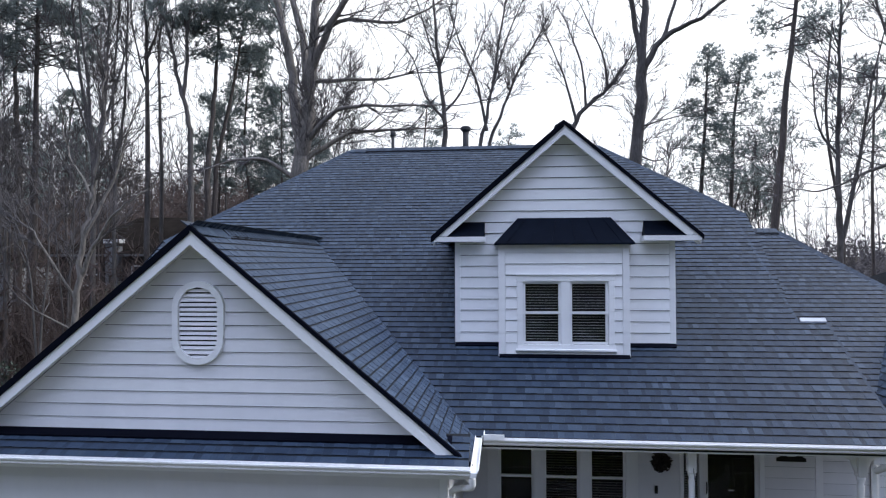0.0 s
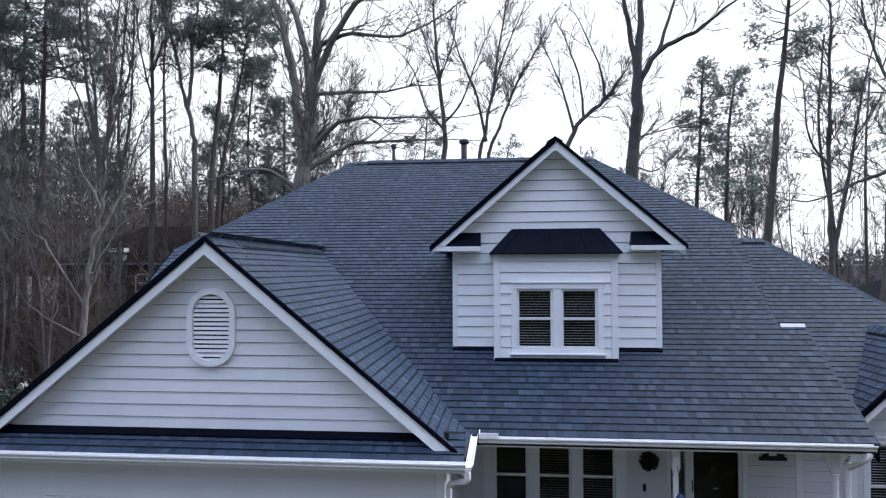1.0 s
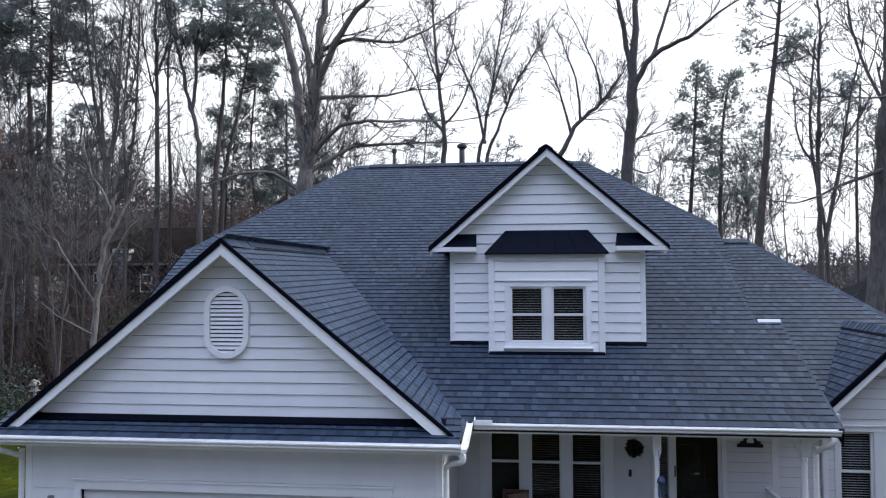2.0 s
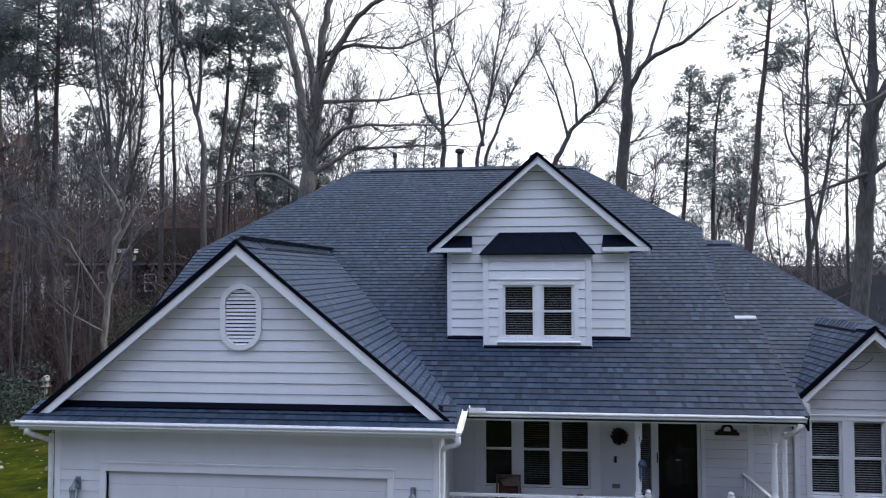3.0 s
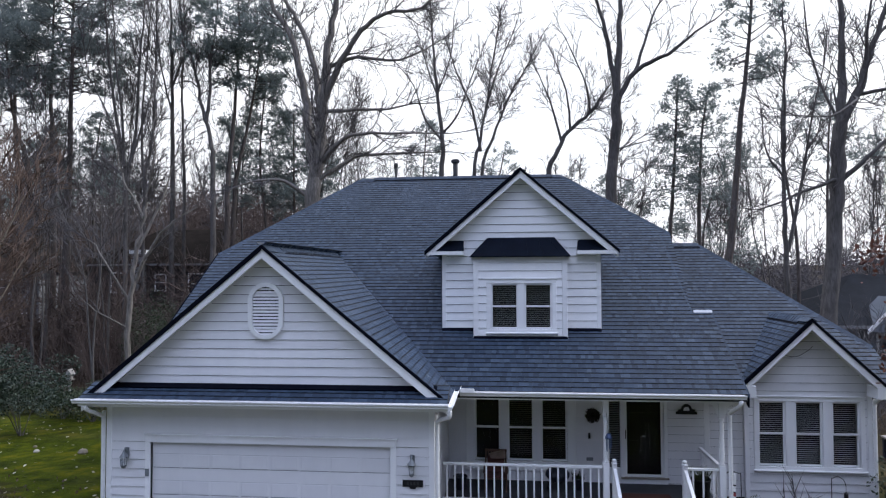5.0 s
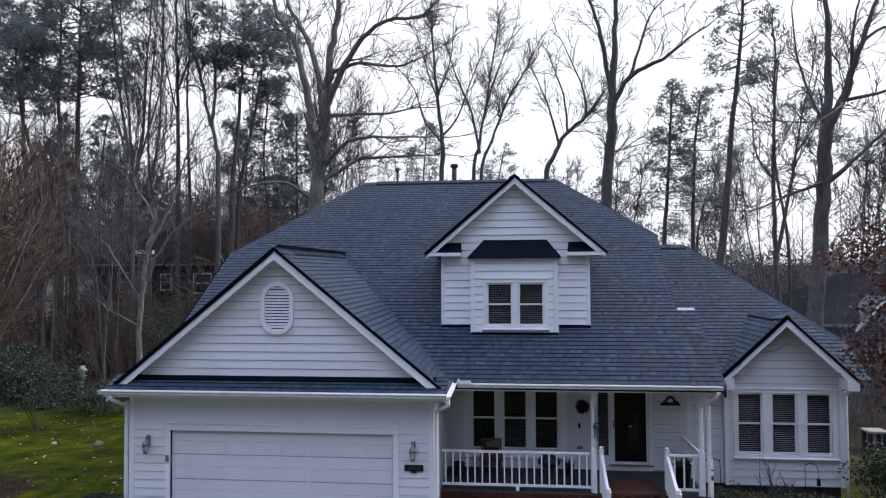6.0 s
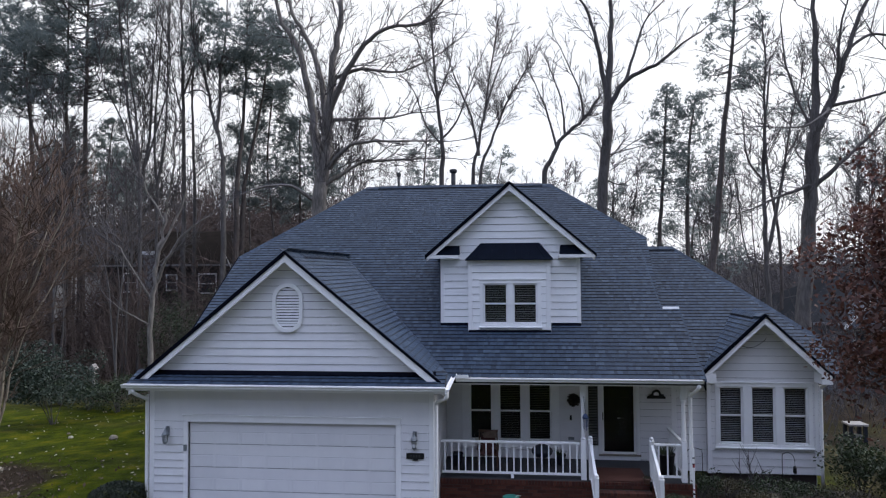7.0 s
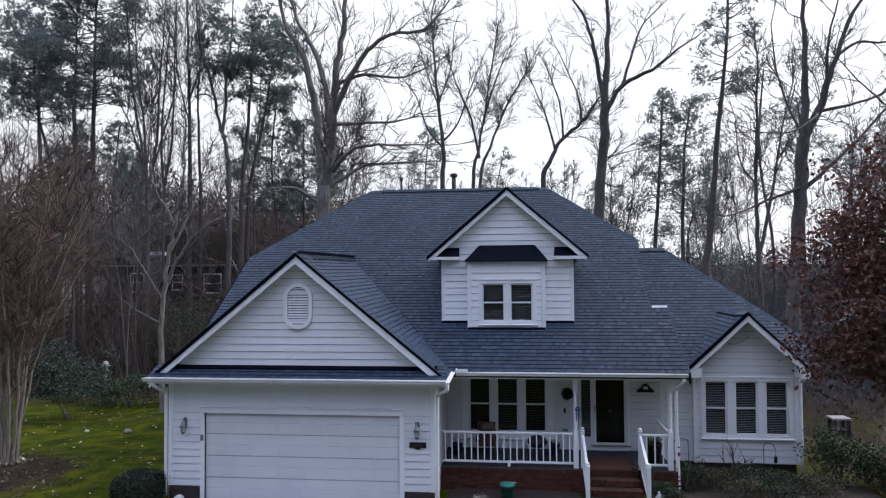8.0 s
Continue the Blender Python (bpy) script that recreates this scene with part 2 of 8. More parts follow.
TWIG = plain("winter_twigs", (0.098, 0.090, 0.092), 0.95, 0.0, 0.3, 0.4)
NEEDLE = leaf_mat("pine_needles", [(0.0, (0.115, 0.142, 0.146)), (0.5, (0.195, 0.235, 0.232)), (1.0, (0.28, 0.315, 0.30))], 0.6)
SHRUB = leaf_mat("evergreen_shrub_leaves", [(0.0, (0.012, 0.022, 0.010)), (0.5, (0.026, 0.042, 0.018)), (1.0, (0.05, 0.07, 0.03))], 0.2)
HEDGE = leaf_mat("clipped_hedge_leaves", [(0.0, (0.006, 0.010, 0.006)), (0.6, (0.013, 0.022, 0.011)), (1.0, (0.028, 0.042, 0.02))], 0.1)
RUSSET = leaf_mat("dry_russet_leaves", [(0.0, (0.040, 0.017, 0.014)), (0.5, (0.082, 0.031, 0.023)), (1.0, (0.15, 0.066, 0.048))], 0.3)
BRUSHLEAF = leaf_mat("brown_brush_leaves", [(0.0, (0.05, 0.032, 0.024)), (0.6, (0.085, 0.055, 0.04)), (1.0, (0.13, 0.085, 0.06))], 0.3)
PALELEAF = leaf_mat("pale_fallen_leaves", [(0.0, (0.16, 0.13, 0.09)), (0.8, (0.36, 0.32, 0.26)), (1.0, (0.62, 0.6, 0.55))], 0.2)

for dull, gloss in ((DRIP, 0.02), (BLACK, 0.03), (SEAL, 0.05), (DOORPAINT, 0.15)):
    dull.node_tree.nodes["Principled BSDF"].inputs["Specular IOR Level"].default_value = gloss


# ---- mesh building ----
class Shape:
    """Vertices, faces and material slots of one mesh."""

    def __init__(self):
        self.v, self.f, self.s = [], [], []

    def face(self, pts, slot=0):
        k = len(self.v)
        self.v += [tuple(p) for p in pts]
        self.f.append(tuple(range(k, k + len(pts))))
        self.s.append(slot)
        return self

    def solid(self, bottom, top, slot=0):
        """A closed prism between two rings of points (same count, both counter-clockwise seen from the top ring's side)."""
        k, n = len(self.v), len(bottom)
        self.v += [tuple(p) for p in bottom] + [tuple(p) for p in top]
        self.f += [tuple(range(k + n - 1, k - 1, -1)), tuple(range(k + n, k + 2 * n))]
        self.f += [(k + a, k + (a + 1) % n, k + n + (a + 1) % n, k + n + a) for a in range(n)]
        self.s += [slot] * (n + 2)
        return self

    def box(self, x0, x1, y0, y1, z0, z1, slot=0):
        return self.solid([(x0, y0, z0), (x1, y0, z0), (x1, y1, z0), (x0, y1, z0)], [(x0, y0, z1), (x1, y0, z1), (x1, y1, z1), (x0, y1, z1)], slot)

    def extrude_y(self, prof, y0, y1, slot=0):
        """A profile of (x, z), counter-clockwise seen from the front (-y), pulled from y0 to y1."""
        return self.solid([(x, y1, z) for x, z in prof], [(x, y0, z) for x, z in prof], slot)

    def extrude_x(self, prof, x0, x1, slot=0):
        """A profile of (y, z), counter-clockwise seen from +x, pulled from x0 to x1."""
        return self.solid([(x0, y, z) for y, z in prof], [(x1, y, z) for y, z in prof], slot)

    def tube(self, pts, radii, sides=6, slot=0, caps=True):
        pts = [Vector(p) for p in pts]
        k0 = len(self.v)
        side = None
        for i, p in enumerate(pts):
            d = (pts[min(i + 1, len(pts) - 1)] - pts[max(i - 1, 0)]).normalized()
            if side is None:
                side = d.orthogonal().normalized()
            else:
                side = (side - d * side.dot(d)).normalized()
            up = d.cross(side)
            r = radii[i]
            for a in range(sides):
                an = 2 * math.pi * a / sides
                self.v.append(tuple(p + side * (r * math.cos(an)) + up * (r * math.sin(an))))
        for i in range(len(pts) - 1):
            for a in range(sides):
                b = (a + 1) % sides
                q = k0 + i * sides
                self.f.append((q + a, q + b, q + sides + b, q + sides + a))
                self.s.append(slot)
        if caps:
            self.f += [tuple(range(k0 + sides - 1, k0 - 1, -1)), tuple(range(len(self.v) - sides, len(self.v)))]
            self.s += [slot, slot]
        return self

    def lathe(self, prof, cx, cy, sides=16, slot=0):
        """Profile of (radius, z) turned about the upright through (cx, cy)."""
        k0 = len(self.v)
        for r, z in prof:
            for a in range(sides):
                an = 2 * math.pi * a / sides
                self.v.append((cx + r * math.cos(an), cy + r * math.sin(an), z))
        for i in range(len(prof) - 1):
            for a in range(sides):
                b, q = (a + 1) % sides, k0 + i * sides
                self.f.append((q + a, q + b, q + sides + b, q + sides + a))
                self.s.append(slot)
        self.f += [tuple(range(k0 + sides - 1, k0 - 1, -1)), tuple(range(len(self.v) - sides, len(self.v)))]
        self.s += [slot, slot]
        return self

    def mesh(self, name, mats, smooth=False):
        me = bpy.data.meshes.new(name)
        me.from_pydata(self.v, [], self.f)
        for m in mats if isinstance(mats, (list, tuple)) else [mats]:
            me.materials.append(m)
        if max(self.s, default=0) > 0:
            me.polygons.foreach_set("material_index", self.s)
        if smooth:
            me.polygons.foreach_set("use_smooth", [True] * len(self.f))
        me.update()
        return me


def part(name, shape, material, parent, label="", smooth=False):
    ob = new(name, shape.mesh(name, material, smooth))
    ob.parent = parent
    if label:
        tagged(ob, label)
    return ob


def thing(name, label, category, at=(0, 0, 0), group="", kind=""):
    ob = new(name)
    ob.location = at
    ob.empty_display_size = 0.2
    return tagged(ob, label, category, group, kind)


def single(name, shape, material, label, category, group="", kind="", smooth=False):
    ob = new(name, shape.mesh(name, material, smooth))
    return tagged(ob, label, category, group, kind)


def rounded(ob, width, seg=2):
    m = ob.modifiers.new("bevel", "BEVEL")
    m.width, m.segments, m.limit_method, m.angle_limit = width, seg, "ANGLE", radians(35)
    return ob


trng = random.Random(5)


def bent(pts, steps=4, wobble=0.0):
    """A smooth line through the control points, with a little irregular wobble."""
    P = [Vector(p) for p in pts]
    out = []
    for i in range(len(P) - 1):
        p0, p1, p2, p3 = P[max(i - 1, 0)], P[i], P[i + 1], P[min(i + 2, len(P) - 1)]
        for k in range(steps):
            t = k / steps
            q = 0.5 * ((2 * p1) + (p2 - p0) * t + (2 * p0 - 5 * p1 + 4 * p2 - p3) * t * t + (3 * p1 - p0 - 3 * p2 + p3) * t ** 3)
            if wobble and (i or k):
                q = q + Vector((trng.uniform(-1, 1), trng.uniform(-1, 1), trng.uniform(-1, 1))) * wobble
            out.append(q)
    out.append(P[-1])
    return out


# ---- the house: roof planes and levels ----
PITCH = 0.6785                     # main roof
EAVE_Y, EAVE_Z = 0.95, 3.047       # main front eave
RIDGE_Y, RIDGE_Z = 9.31, 8.72
LEFT_X, RIGHT_X = -6.88, 6.0       # rakes of the main roof
HIP_L, HIP_R = (-3.56, 5.35), (3.28, 6.12)   # ridge end x, y where the hip meets the rake
GAR_X, GAR_Z, GAR_P = -3.36, 6.03, 0.82      # garage ridge and pitch
GAR_EAVE = 3.02
BAY_X, BAY_Z, BAY_P = 8.08, 4.42, 0.95
DOR_X, DOR_Z, DOR_P = 1.73, 7.88, 0.86
WING_DROP = 1.15
FLOOR_Z = 0.58
BACK_Y = 3.0


def main_z(y):
    return EAVE_Z + PITCH * (y - EAVE_Y)


def main_y(z):
    return EAVE_Y + (z - EAVE_Z) / PITCH


house = thing("house", "white one-and-a-half-storey house with lap siding and slate-blue shingle roof", "house")

# -- shingles --
EXPO = 0.143
TAB_W = (0.09, 0.115, 0.145, 0.19)
rng = random.Random(11)


def tab_shape(s, put, u0, u1, thick, e=EXPO, face=0):
    """One shingle tab: sloping top, dark printed band that also paints the next course's shadow, cut lower edge and
    sides.
    """
    h0, h1, h2 = thick, thick * 0.45, 0.002
    vb, vt = e - 0.025, e + 0.03
    a, b = put(u0, 0, h0), put(u1, 0, h0)
    c, d = put(u1, vb, h1), put(u0, vb, h1)
    g, h = put(u1, vt, h2), put(u0, vt, h2)
    a0, b0 = put(u0, 0, -0.004), put(u1, 0, -0.004)
    c0, d0 = put(u1, vt, -0.004), put(u0, vt, -0.004)
    k = len(s.v)
    s.v += [a, b, c, d, g, h, a0, b0, c0, d0]
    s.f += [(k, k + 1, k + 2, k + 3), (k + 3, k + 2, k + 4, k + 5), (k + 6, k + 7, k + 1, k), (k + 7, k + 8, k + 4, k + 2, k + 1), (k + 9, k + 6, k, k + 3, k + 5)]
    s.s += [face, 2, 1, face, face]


def shingle_field(parent, origin, u, v, length, spans, singles=None):
    """Courses of tabs on a sloping plane. spans(vm) gives the stretches of u that a course covers; singles(u, k) picks tabs that become objects."""
    o, u, v = Vector(origin), Vector(u), Vector(v)
    nrm = u.cross(v)

    def place(a, b, h):
        return tuple(o + u * a + v * b + nrm * h)

    joined = Shape()
    shared = {}
    course, k = 0.0, 0
    while course < length - 0.02:
        for lo, hi in spans(course + EXPO * 0.5):
            x, raised = lo, rng.random() < 0.5
            while x < hi - 0.005:
                # laminated shingles: a raised tooth beside a cut-out that shows the darker base sheet
                raised = not raised
                w = rng.choice(TAB_W) if raised else rng.choice(TAB_W) * 0.72
                thick = 0.017 if raised else 0.012
                x1 = min(x + w, hi)
                if hi - x1 < 0.05:
                    x1 = hi
                whole = abs(x1 - x - w) < 1e-6
                if singles and whole and singles((x + x1) / 2, k):
                    key = (round(w, 4), thick)
                    if key not in shared:
                        s = Shape()
                        tab_shape(s, lambda a, b, h: (a, b, h), 0.0, w - 0.0006, thick, face=0 if raised else 3)
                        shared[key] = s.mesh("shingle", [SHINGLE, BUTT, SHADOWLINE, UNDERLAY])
                    ob = new("shingle", shared[key])
                    ob.parent = parent
                    m = Matrix((u, v, nrm)).transposed().to_4x4()
                    m.translation = o + u * x + v * course
                    ob.matrix_basis = m
                else:
                    tab_shape(joined, lambda a, b, h, c=course: place(a, b + c, h), x, x1 - 0.0006, thick, face=0 if raised else 3)
                x = x1
        course += EXPO
        k += 1
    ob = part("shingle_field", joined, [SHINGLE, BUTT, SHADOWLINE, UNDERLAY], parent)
    tagged(ob, kind="stuff")
    return ob


def caps(parent, a, b, across, width=0.15, step=0.14, fall=0.5):
    """Overlapping cap shingles along a hip or ridge from a (low) to b (high), bent over the edge."""
    a, b, across = Vector(a), Vector(b), Vector(across).normalized()
    d = (b - a)
    n = max(1, int(d.length / step))
    d.normalize()
    up = across.cross(d)
    if up.z < 0:
        up = -up
    s = Shape()
    for i in range(n):
        p = a + d * (i * step)
        q = p + d * (step + 0.05)
        drop = fall * width
        r1 = [p - across * width - up * drop + up * 0.02, p + up * 0.036, p + across * width - up * drop + up * 0.02]
        r2 = [q - across * width - up * drop + up * 0.008, q + up * 0.022, q + across * width - up * drop + up * 0.008]
        f1 = [x - up * 0.014 for x in r1]
        for j in (0, 1):
            s.face([r1[j], r1[j + 1], r2[j + 1], r2[j]], 0)
            s.face([f1[j], f1[j + 1], r1[j + 1], r1[j]], 1)
    tagged(part("cap_run", s, [SHINGLE, BUTT], parent), kind="stuff")


def slab(name, ring, thick, parent, material=None, label=""):
    """A roof deck: ring of points counter-clockwise from above, thickened straight down."""
    s = Shape().solid([(x, y, z - thick) for x, y, z in ring], ring)
    return part(name, s, material or UNDER, parent, label)


RING = [(LEFT_X, EAVE_Y, EAVE_Z), (6.15, EAVE_Y, EAVE_Z), (6.15, 3.15, main_z(3.15)), (5.72, 3.15, main_z(3.15)), (RIGHT_X, HIP_R[1], main_z(HIP_R[1])), (HIP_R[0], RIDGE_Y, RIDGE_Z), (HIP_L[0], RIDGE_Y, RIDGE_Z), (LEFT_X, HIP_L[1], main_z(HIP_L[1]))]
main_roof = part("main_roof", Shape().solid([(x, y, z - 0.14) for x, y, z in RING], [(x, y, z - 0.005) for x, y, z in RING]), UNDER, house, "steep slate-blue architectural shingle roof with clipped hips")
BACK_EAVE = 2 * RIDGE_Y - EAVE_Y
HLZ, HRZ = main_z(HIP_L[1]), main_z(HIP_R[1])
slab("rear_slope", [(RIGHT_X, BACK_EAVE, EAVE_Z), (LEFT_X, BACK_EAVE, EAVE_Z), (LEFT_X, 2 * RIDGE_Y - HIP_L[1], HLZ), (HIP_L[0], RIDGE_Y, RIDGE_Z), (HIP_R[0], RIDGE_Y, RIDGE_Z), (RIGHT_X, 2 * RIDGE_Y - HIP_R[1], HRZ)], 0.14, main_roof, SHINGLE)
slab("hip_slope", [(LEFT_X, 2 * RIDGE_Y - HIP_L[1], HLZ), (LEFT_X, HIP_L[1], HLZ), (HIP_L[0], RIDGE_Y, RIDGE_Z)], 0.14, main_roof, SHINGLE)
slab("hip_slope", [(RIGHT_X, HIP_R[1], HRZ), (RIGHT_X, 2 * RIDGE_Y - HIP_R[1], HRZ), (HIP_R[0], RIDGE_Y, RIDGE_Z)], 0.14, main_roof, SHINGLE)

TH = math.atan(PITCH)
V_MAIN = (0, math.cos(TH), math.sin(TH))


def right_edge(y):
    """The main roof's rake; below the exposed flashing it steps out over the porch end."""
    return 6.15 if y < 3.15 else 5.72 + 0.28 * (y - 3.15) / (HIP_R[1] - 3.15)


def main_spans(v):
    y, z = EAVE_Y + v * V_MAIN[1], EAVE_Z + v * V_MAIN[2]
    hi = right_edge(y) if y < HIP_R[1] else RIGHT_X + (HIP_R[0] - RIGHT_X) * (y - HIP_R[1]) / (RIDGE_Y - HIP_R[1])
    lo = LEFT_X if y < HIP_L[1] else LEFT_X + (HIP_L[0] - LEFT_X) * (y - HIP_L[1]) / (RIDGE_Y - HIP_L[1])
    if z < GAR_Z - 0.03:
        half = (GAR_Z - z) / GAR_P
        out = [(GAR_X + half - 0.06, hi)]
        if GAR_X - half > LEFT_X:
            out.insert(0, (lo, GAR_X - half + 0.06))
        return out
    return [(lo, hi)]


shingle_field(main_roof, (0, EAVE_Y, EAVE_Z), (1, 0, 0), V_MAIN, (RIDGE_Y - EAVE_Y) / V_MAIN[1], main_spans,
              lambda u, k: 1.2 < u < 4.9 and k < 9)
caps(main_roof, (LEFT_X, HIP_L[1], HLZ), (HIP_L[0], RIDGE_Y, RIDGE_Z), (1, -1, 0), 0.14)
caps(main_roof, (RIGHT_X, HIP_R[1], HRZ), (HIP_R[0], RIDGE_Y, RIDGE_Z), (1, 1, 0), 0.14)
caps(main_roof, (HIP_L[0], RIDGE_Y, RIDGE_Z), (HIP_L[0] + 0.5, RIDGE_Y, RIDGE_Z), (0, 1, 0))
caps(main_roof, (HIP_R[0] - 0.3, RIDGE_Y, RIDGE_Z), (HIP_R[0], RIDGE_Y, RIDGE_Z), (0, 1, 0))


def ridge_vent(p, q, across, parent, drop=0.68):
    """A low vent strip with capped top along a ridge."""
    p, q, c = Vector(p), Vector(q), Vector(across)
    up = Vector((0, 0, 1))
    fall = drop * 0.16
    ring = [-c * 0.16 - up * (fall + 0.02), -c * 0.16 - up * (fall - 0.03), up * 0.03, c * 0.16 - up * (fall - 0.03), c * 0.16 - up * (fall + 0.02)]
    s = Shape().solid([p + r for r in ring], [q + r for r in ring])
    v = part("ridge_vent", s, SEAL, parent, "low black ridge vent under cap shingles")
    caps(parent, p + up * 0.03, q + up * 0.03, c, 0.125, 0.14, drop)
    return v


ridge_vent((HIP_L[0] + 0.45, RIDGE_Y, RIDGE_Z), (HIP_R[0] - 0.3, RIDGE_Y, RIDGE_Z), (0, -1, 0), main_roof)

# dark drip edge and white fascia along the main rakes
def rake_board(parent, x, pts, out, board=None, edge=None):
    """Boards under a roof edge that runs in y: pts are (y, z) of the roof surface."""
    s, e = Shape(), Shape()
    for (y0, z0), (y1, z1) in zip(pts, pts[1:]):
        s.extrude_x([(y0, z0 - 0.25), (y1, z1 - 0.25), (y1, z1 - 0.05), (y0, z0 - 0.05)], min(x, x + out), max(x, x + out))
        e.extrude_x([(y0, z0 - 0.05), (y1, z1 - 0.05), (y1, z1 + 0.012), (y0, z0 + 0.012)], min(x, x + out * 1.4), max(x, x + out * 1.4))
    part("rake_board", s, board or TRIM, parent)
    part("drip_edge", e, edge or DRIP, parent)


rake_board(house, LEFT_X, [(EAVE_Y, EAVE_Z), (HIP_L[1], HLZ)], -0.03)
rake_board(house, 6.15, [(EAVE_Y, EAVE_Z), (3.15, main_z(3.15))], 0.03, DRIP, SHINGLE)
rake_board(house, 5.70, [(3.16, main_z(3.16)), (HIP_R[1], HRZ)], 0.03, DRIP, SHINGLE)

# -- garage roof --
GY0 = -0.30
GT = math.atan(GAR_P)
GC, GS = math.cos(GT), math.sin(GT)
GAR_HALF = (GAR_Z - GAR_EAVE) / GAR_P
garage_roof = slab("garage_roof", [(GAR_X + GAR_HALF, GY0 + 0.034, GAR_EAVE), (GAR_X + GAR_HALF, EAVE_Y + 0.05, GAR_EAVE), (GAR_X, main_y(GAR_Z), GAR_Z), (GAR_X, GY0 + 0.034, GAR_Z)], 0.12, house, UNDER, "steep front-facing garage gable roof in slate-blue shingles")
slab("far_slope", [(GAR_X, GY0 + 0.034, GAR_Z), (GAR_X, main_y(GAR_Z), GAR_Z), (GAR_X - GAR_HALF, EAVE_Y + 0.05, GAR_EAVE), (GAR_X - GAR_HALF, GY0 + 0.034, GAR_EAVE)], 0.12, garage_roof, UNDER)
G_LEN = (GAR_Z - GAR_EAVE) / GS
shingle_field(garage_roof, (GAR_X + GAR_HALF, 0, GAR_EAVE), (0, 1, 0), (-GC, 0, GS), G_LEN, lambda v: [(GY0 - 0.02, main_y(GAR_EAVE + v * GS) + 0.05)])
shingle_field(garage_roof, (GAR_X - GAR_HALF, 0, GAR_EAVE), (0, -1, 0), (GC, 0, GS), G_LEN, lambda v: [(-main_y(GAR_EAVE + v * GS) - 0.05, -GY0 + 0.02)])
caps(garage_roof, (GAR_X, 0.75, GAR_Z), (GAR_X, GY0 - 0.02, GAR_Z + 0.035), (1, 0, 0), 0.16, 0.14, GAR_P)
ridge_vent((GAR_X, 0.62, GAR_Z - 0.01), (GAR_X, 5.15, GAR_Z - 0.01), (1, 0, 0), garage_roof, GAR_P)


def gable_rakes(parent, xc, zc, pitch, half, y, depth, wall_y, board=0.20, cut=None):
    """White rake boards with black shingle edge on a front gable, and the soffit behind them."""
    for sg in (-1, 1):
        xe, ze = xc + sg * half, zc - pitch * half
        s = Shape()
        lip = 0.095 if sg < 0 else 0.056
        ring = [(xc, zc - lip - 0.001), (xc, zc - 0.035 - board * 1.28), (xe, ze - 0.035 - board * 1.28), (xe, ze - lip - 0.001)]
        if cut:
            d = (zc - 0.035 - board * 1.28 - cut) / pitch
            ring[2:3] = [(xc + sg * d, cut), (xe, cut)]
        if sg < 0:
            ring = ring[::-1]
        s.extrude_y(ring[::-1], y, y + depth)
        part("rake_board", s, TRIM, parent)
        e = Shape()
        ring = [(xc, zc + 0.014), (xc, zc - lip), (xe + sg * 0.03, ze - lip - 0.025), (xe + sg * 0.03, ze - 0.012)]
        if sg < 0:
            ring = ring[::-1]
        e.extrude_y(ring[::-1], y - 0.025, y + depth)
        part("drip_edge", e, DRIP, parent, "black drip edge with shingle ends")
        f = Shape()
        ring = [(xc, zc - 0.13), (xc, zc - 0.16), (xe, ze - 0.16), (xe, ze - 0.13)]
        if sg < 0:
            ring = ring[::-1]
        f.extrude_y(ring[::-1], y + depth, wall_y)
        part("soffit", f, TRIM, parent)


gable_rakes(house, GAR_X, GAR_Z + 0.02, GAR_P, GAR_HALF + 0.02, GY0, 0.03, 0.0, 0.165)

# the pent roof under the garage gable
PENT_Z0, PENT_Y0, PENT_Z1 = 3.06, -0.47, 3.285
pent_roof = part("pent_roof", Shape().extrude_x([(PENT_Y0, PENT_Z0 - 0.1), (0.0, PENT_Z0 - 0.1), (0.0, PENT_Z1), (PENT_Y0, PENT_Z0)], -7.0, 0.28), UNDER, house, "narrow shingled pent roof under the gable")
pt = math.atan2(PENT_Z1 - PENT_Z0, -PENT_Y0)
shingle_field(pent_roof, (0, PENT_Y0, PENT_Z0 + 0.004), (1, 0, 0), (0, math.cos(pt), math.sin(pt)), 0.50, lambda v: [(-7.0, 0.28)])
part("flashing", Shape().extrude_x([(-0.150, 3.224), (-0.012, 3.29), (-0.012, 3.325), (-0.158, 3.256)], -6.72, 0.05), DRIP, house, "wide black wall flashing over the pent roof")

# -- wing roof behind the bay --
def wing_z(y):
    return main_z(y) - WING_DROP


WY, WYE = 7.40, 2.50               # wing ridge and eave
WZ, WEZ = wing_z(WY), wing_z(WYE)
WX0, WX1, WXE = 5.72, 7.15, 9.95
W_HIP = 0.735                       # plan slope of the wing's hip
WHY = WY - (WXE - WX1) / W_HIP
wing_roof = slab("wing_roof", [(WX0, WYE, WEZ), (BAY_X - 1.4, WYE, WEZ), (BAY_X, WYE + 2.1, wing_z(WYE + 2.1)), (WXE, WHY + 0.1, wing_z(WHY + 0.1)), (WXE, WHY, wing_z(WHY)), (WX1, WY, WZ), (WX0, WY, WZ)], 0.12, house, UNDER, "lower hipped shingle roof of the side wing")
slab("hip_slope", [(WXE, WHY, wing_z(WHY)), (WXE, 2 * WY - WHY, wing_z(WHY)), (WX1, WY, WZ)], 0.12, wing_roof, SHINGLE)
slab("rear_slope", [(WXE, 2 * WY - WHY, wing_z(WHY)), (WX0, 2 * WY - WHY, wing_z(WHY)), (WX0, WY, WZ), (WX1, WY, WZ)], 0.12, wing_roof, SHINGLE)


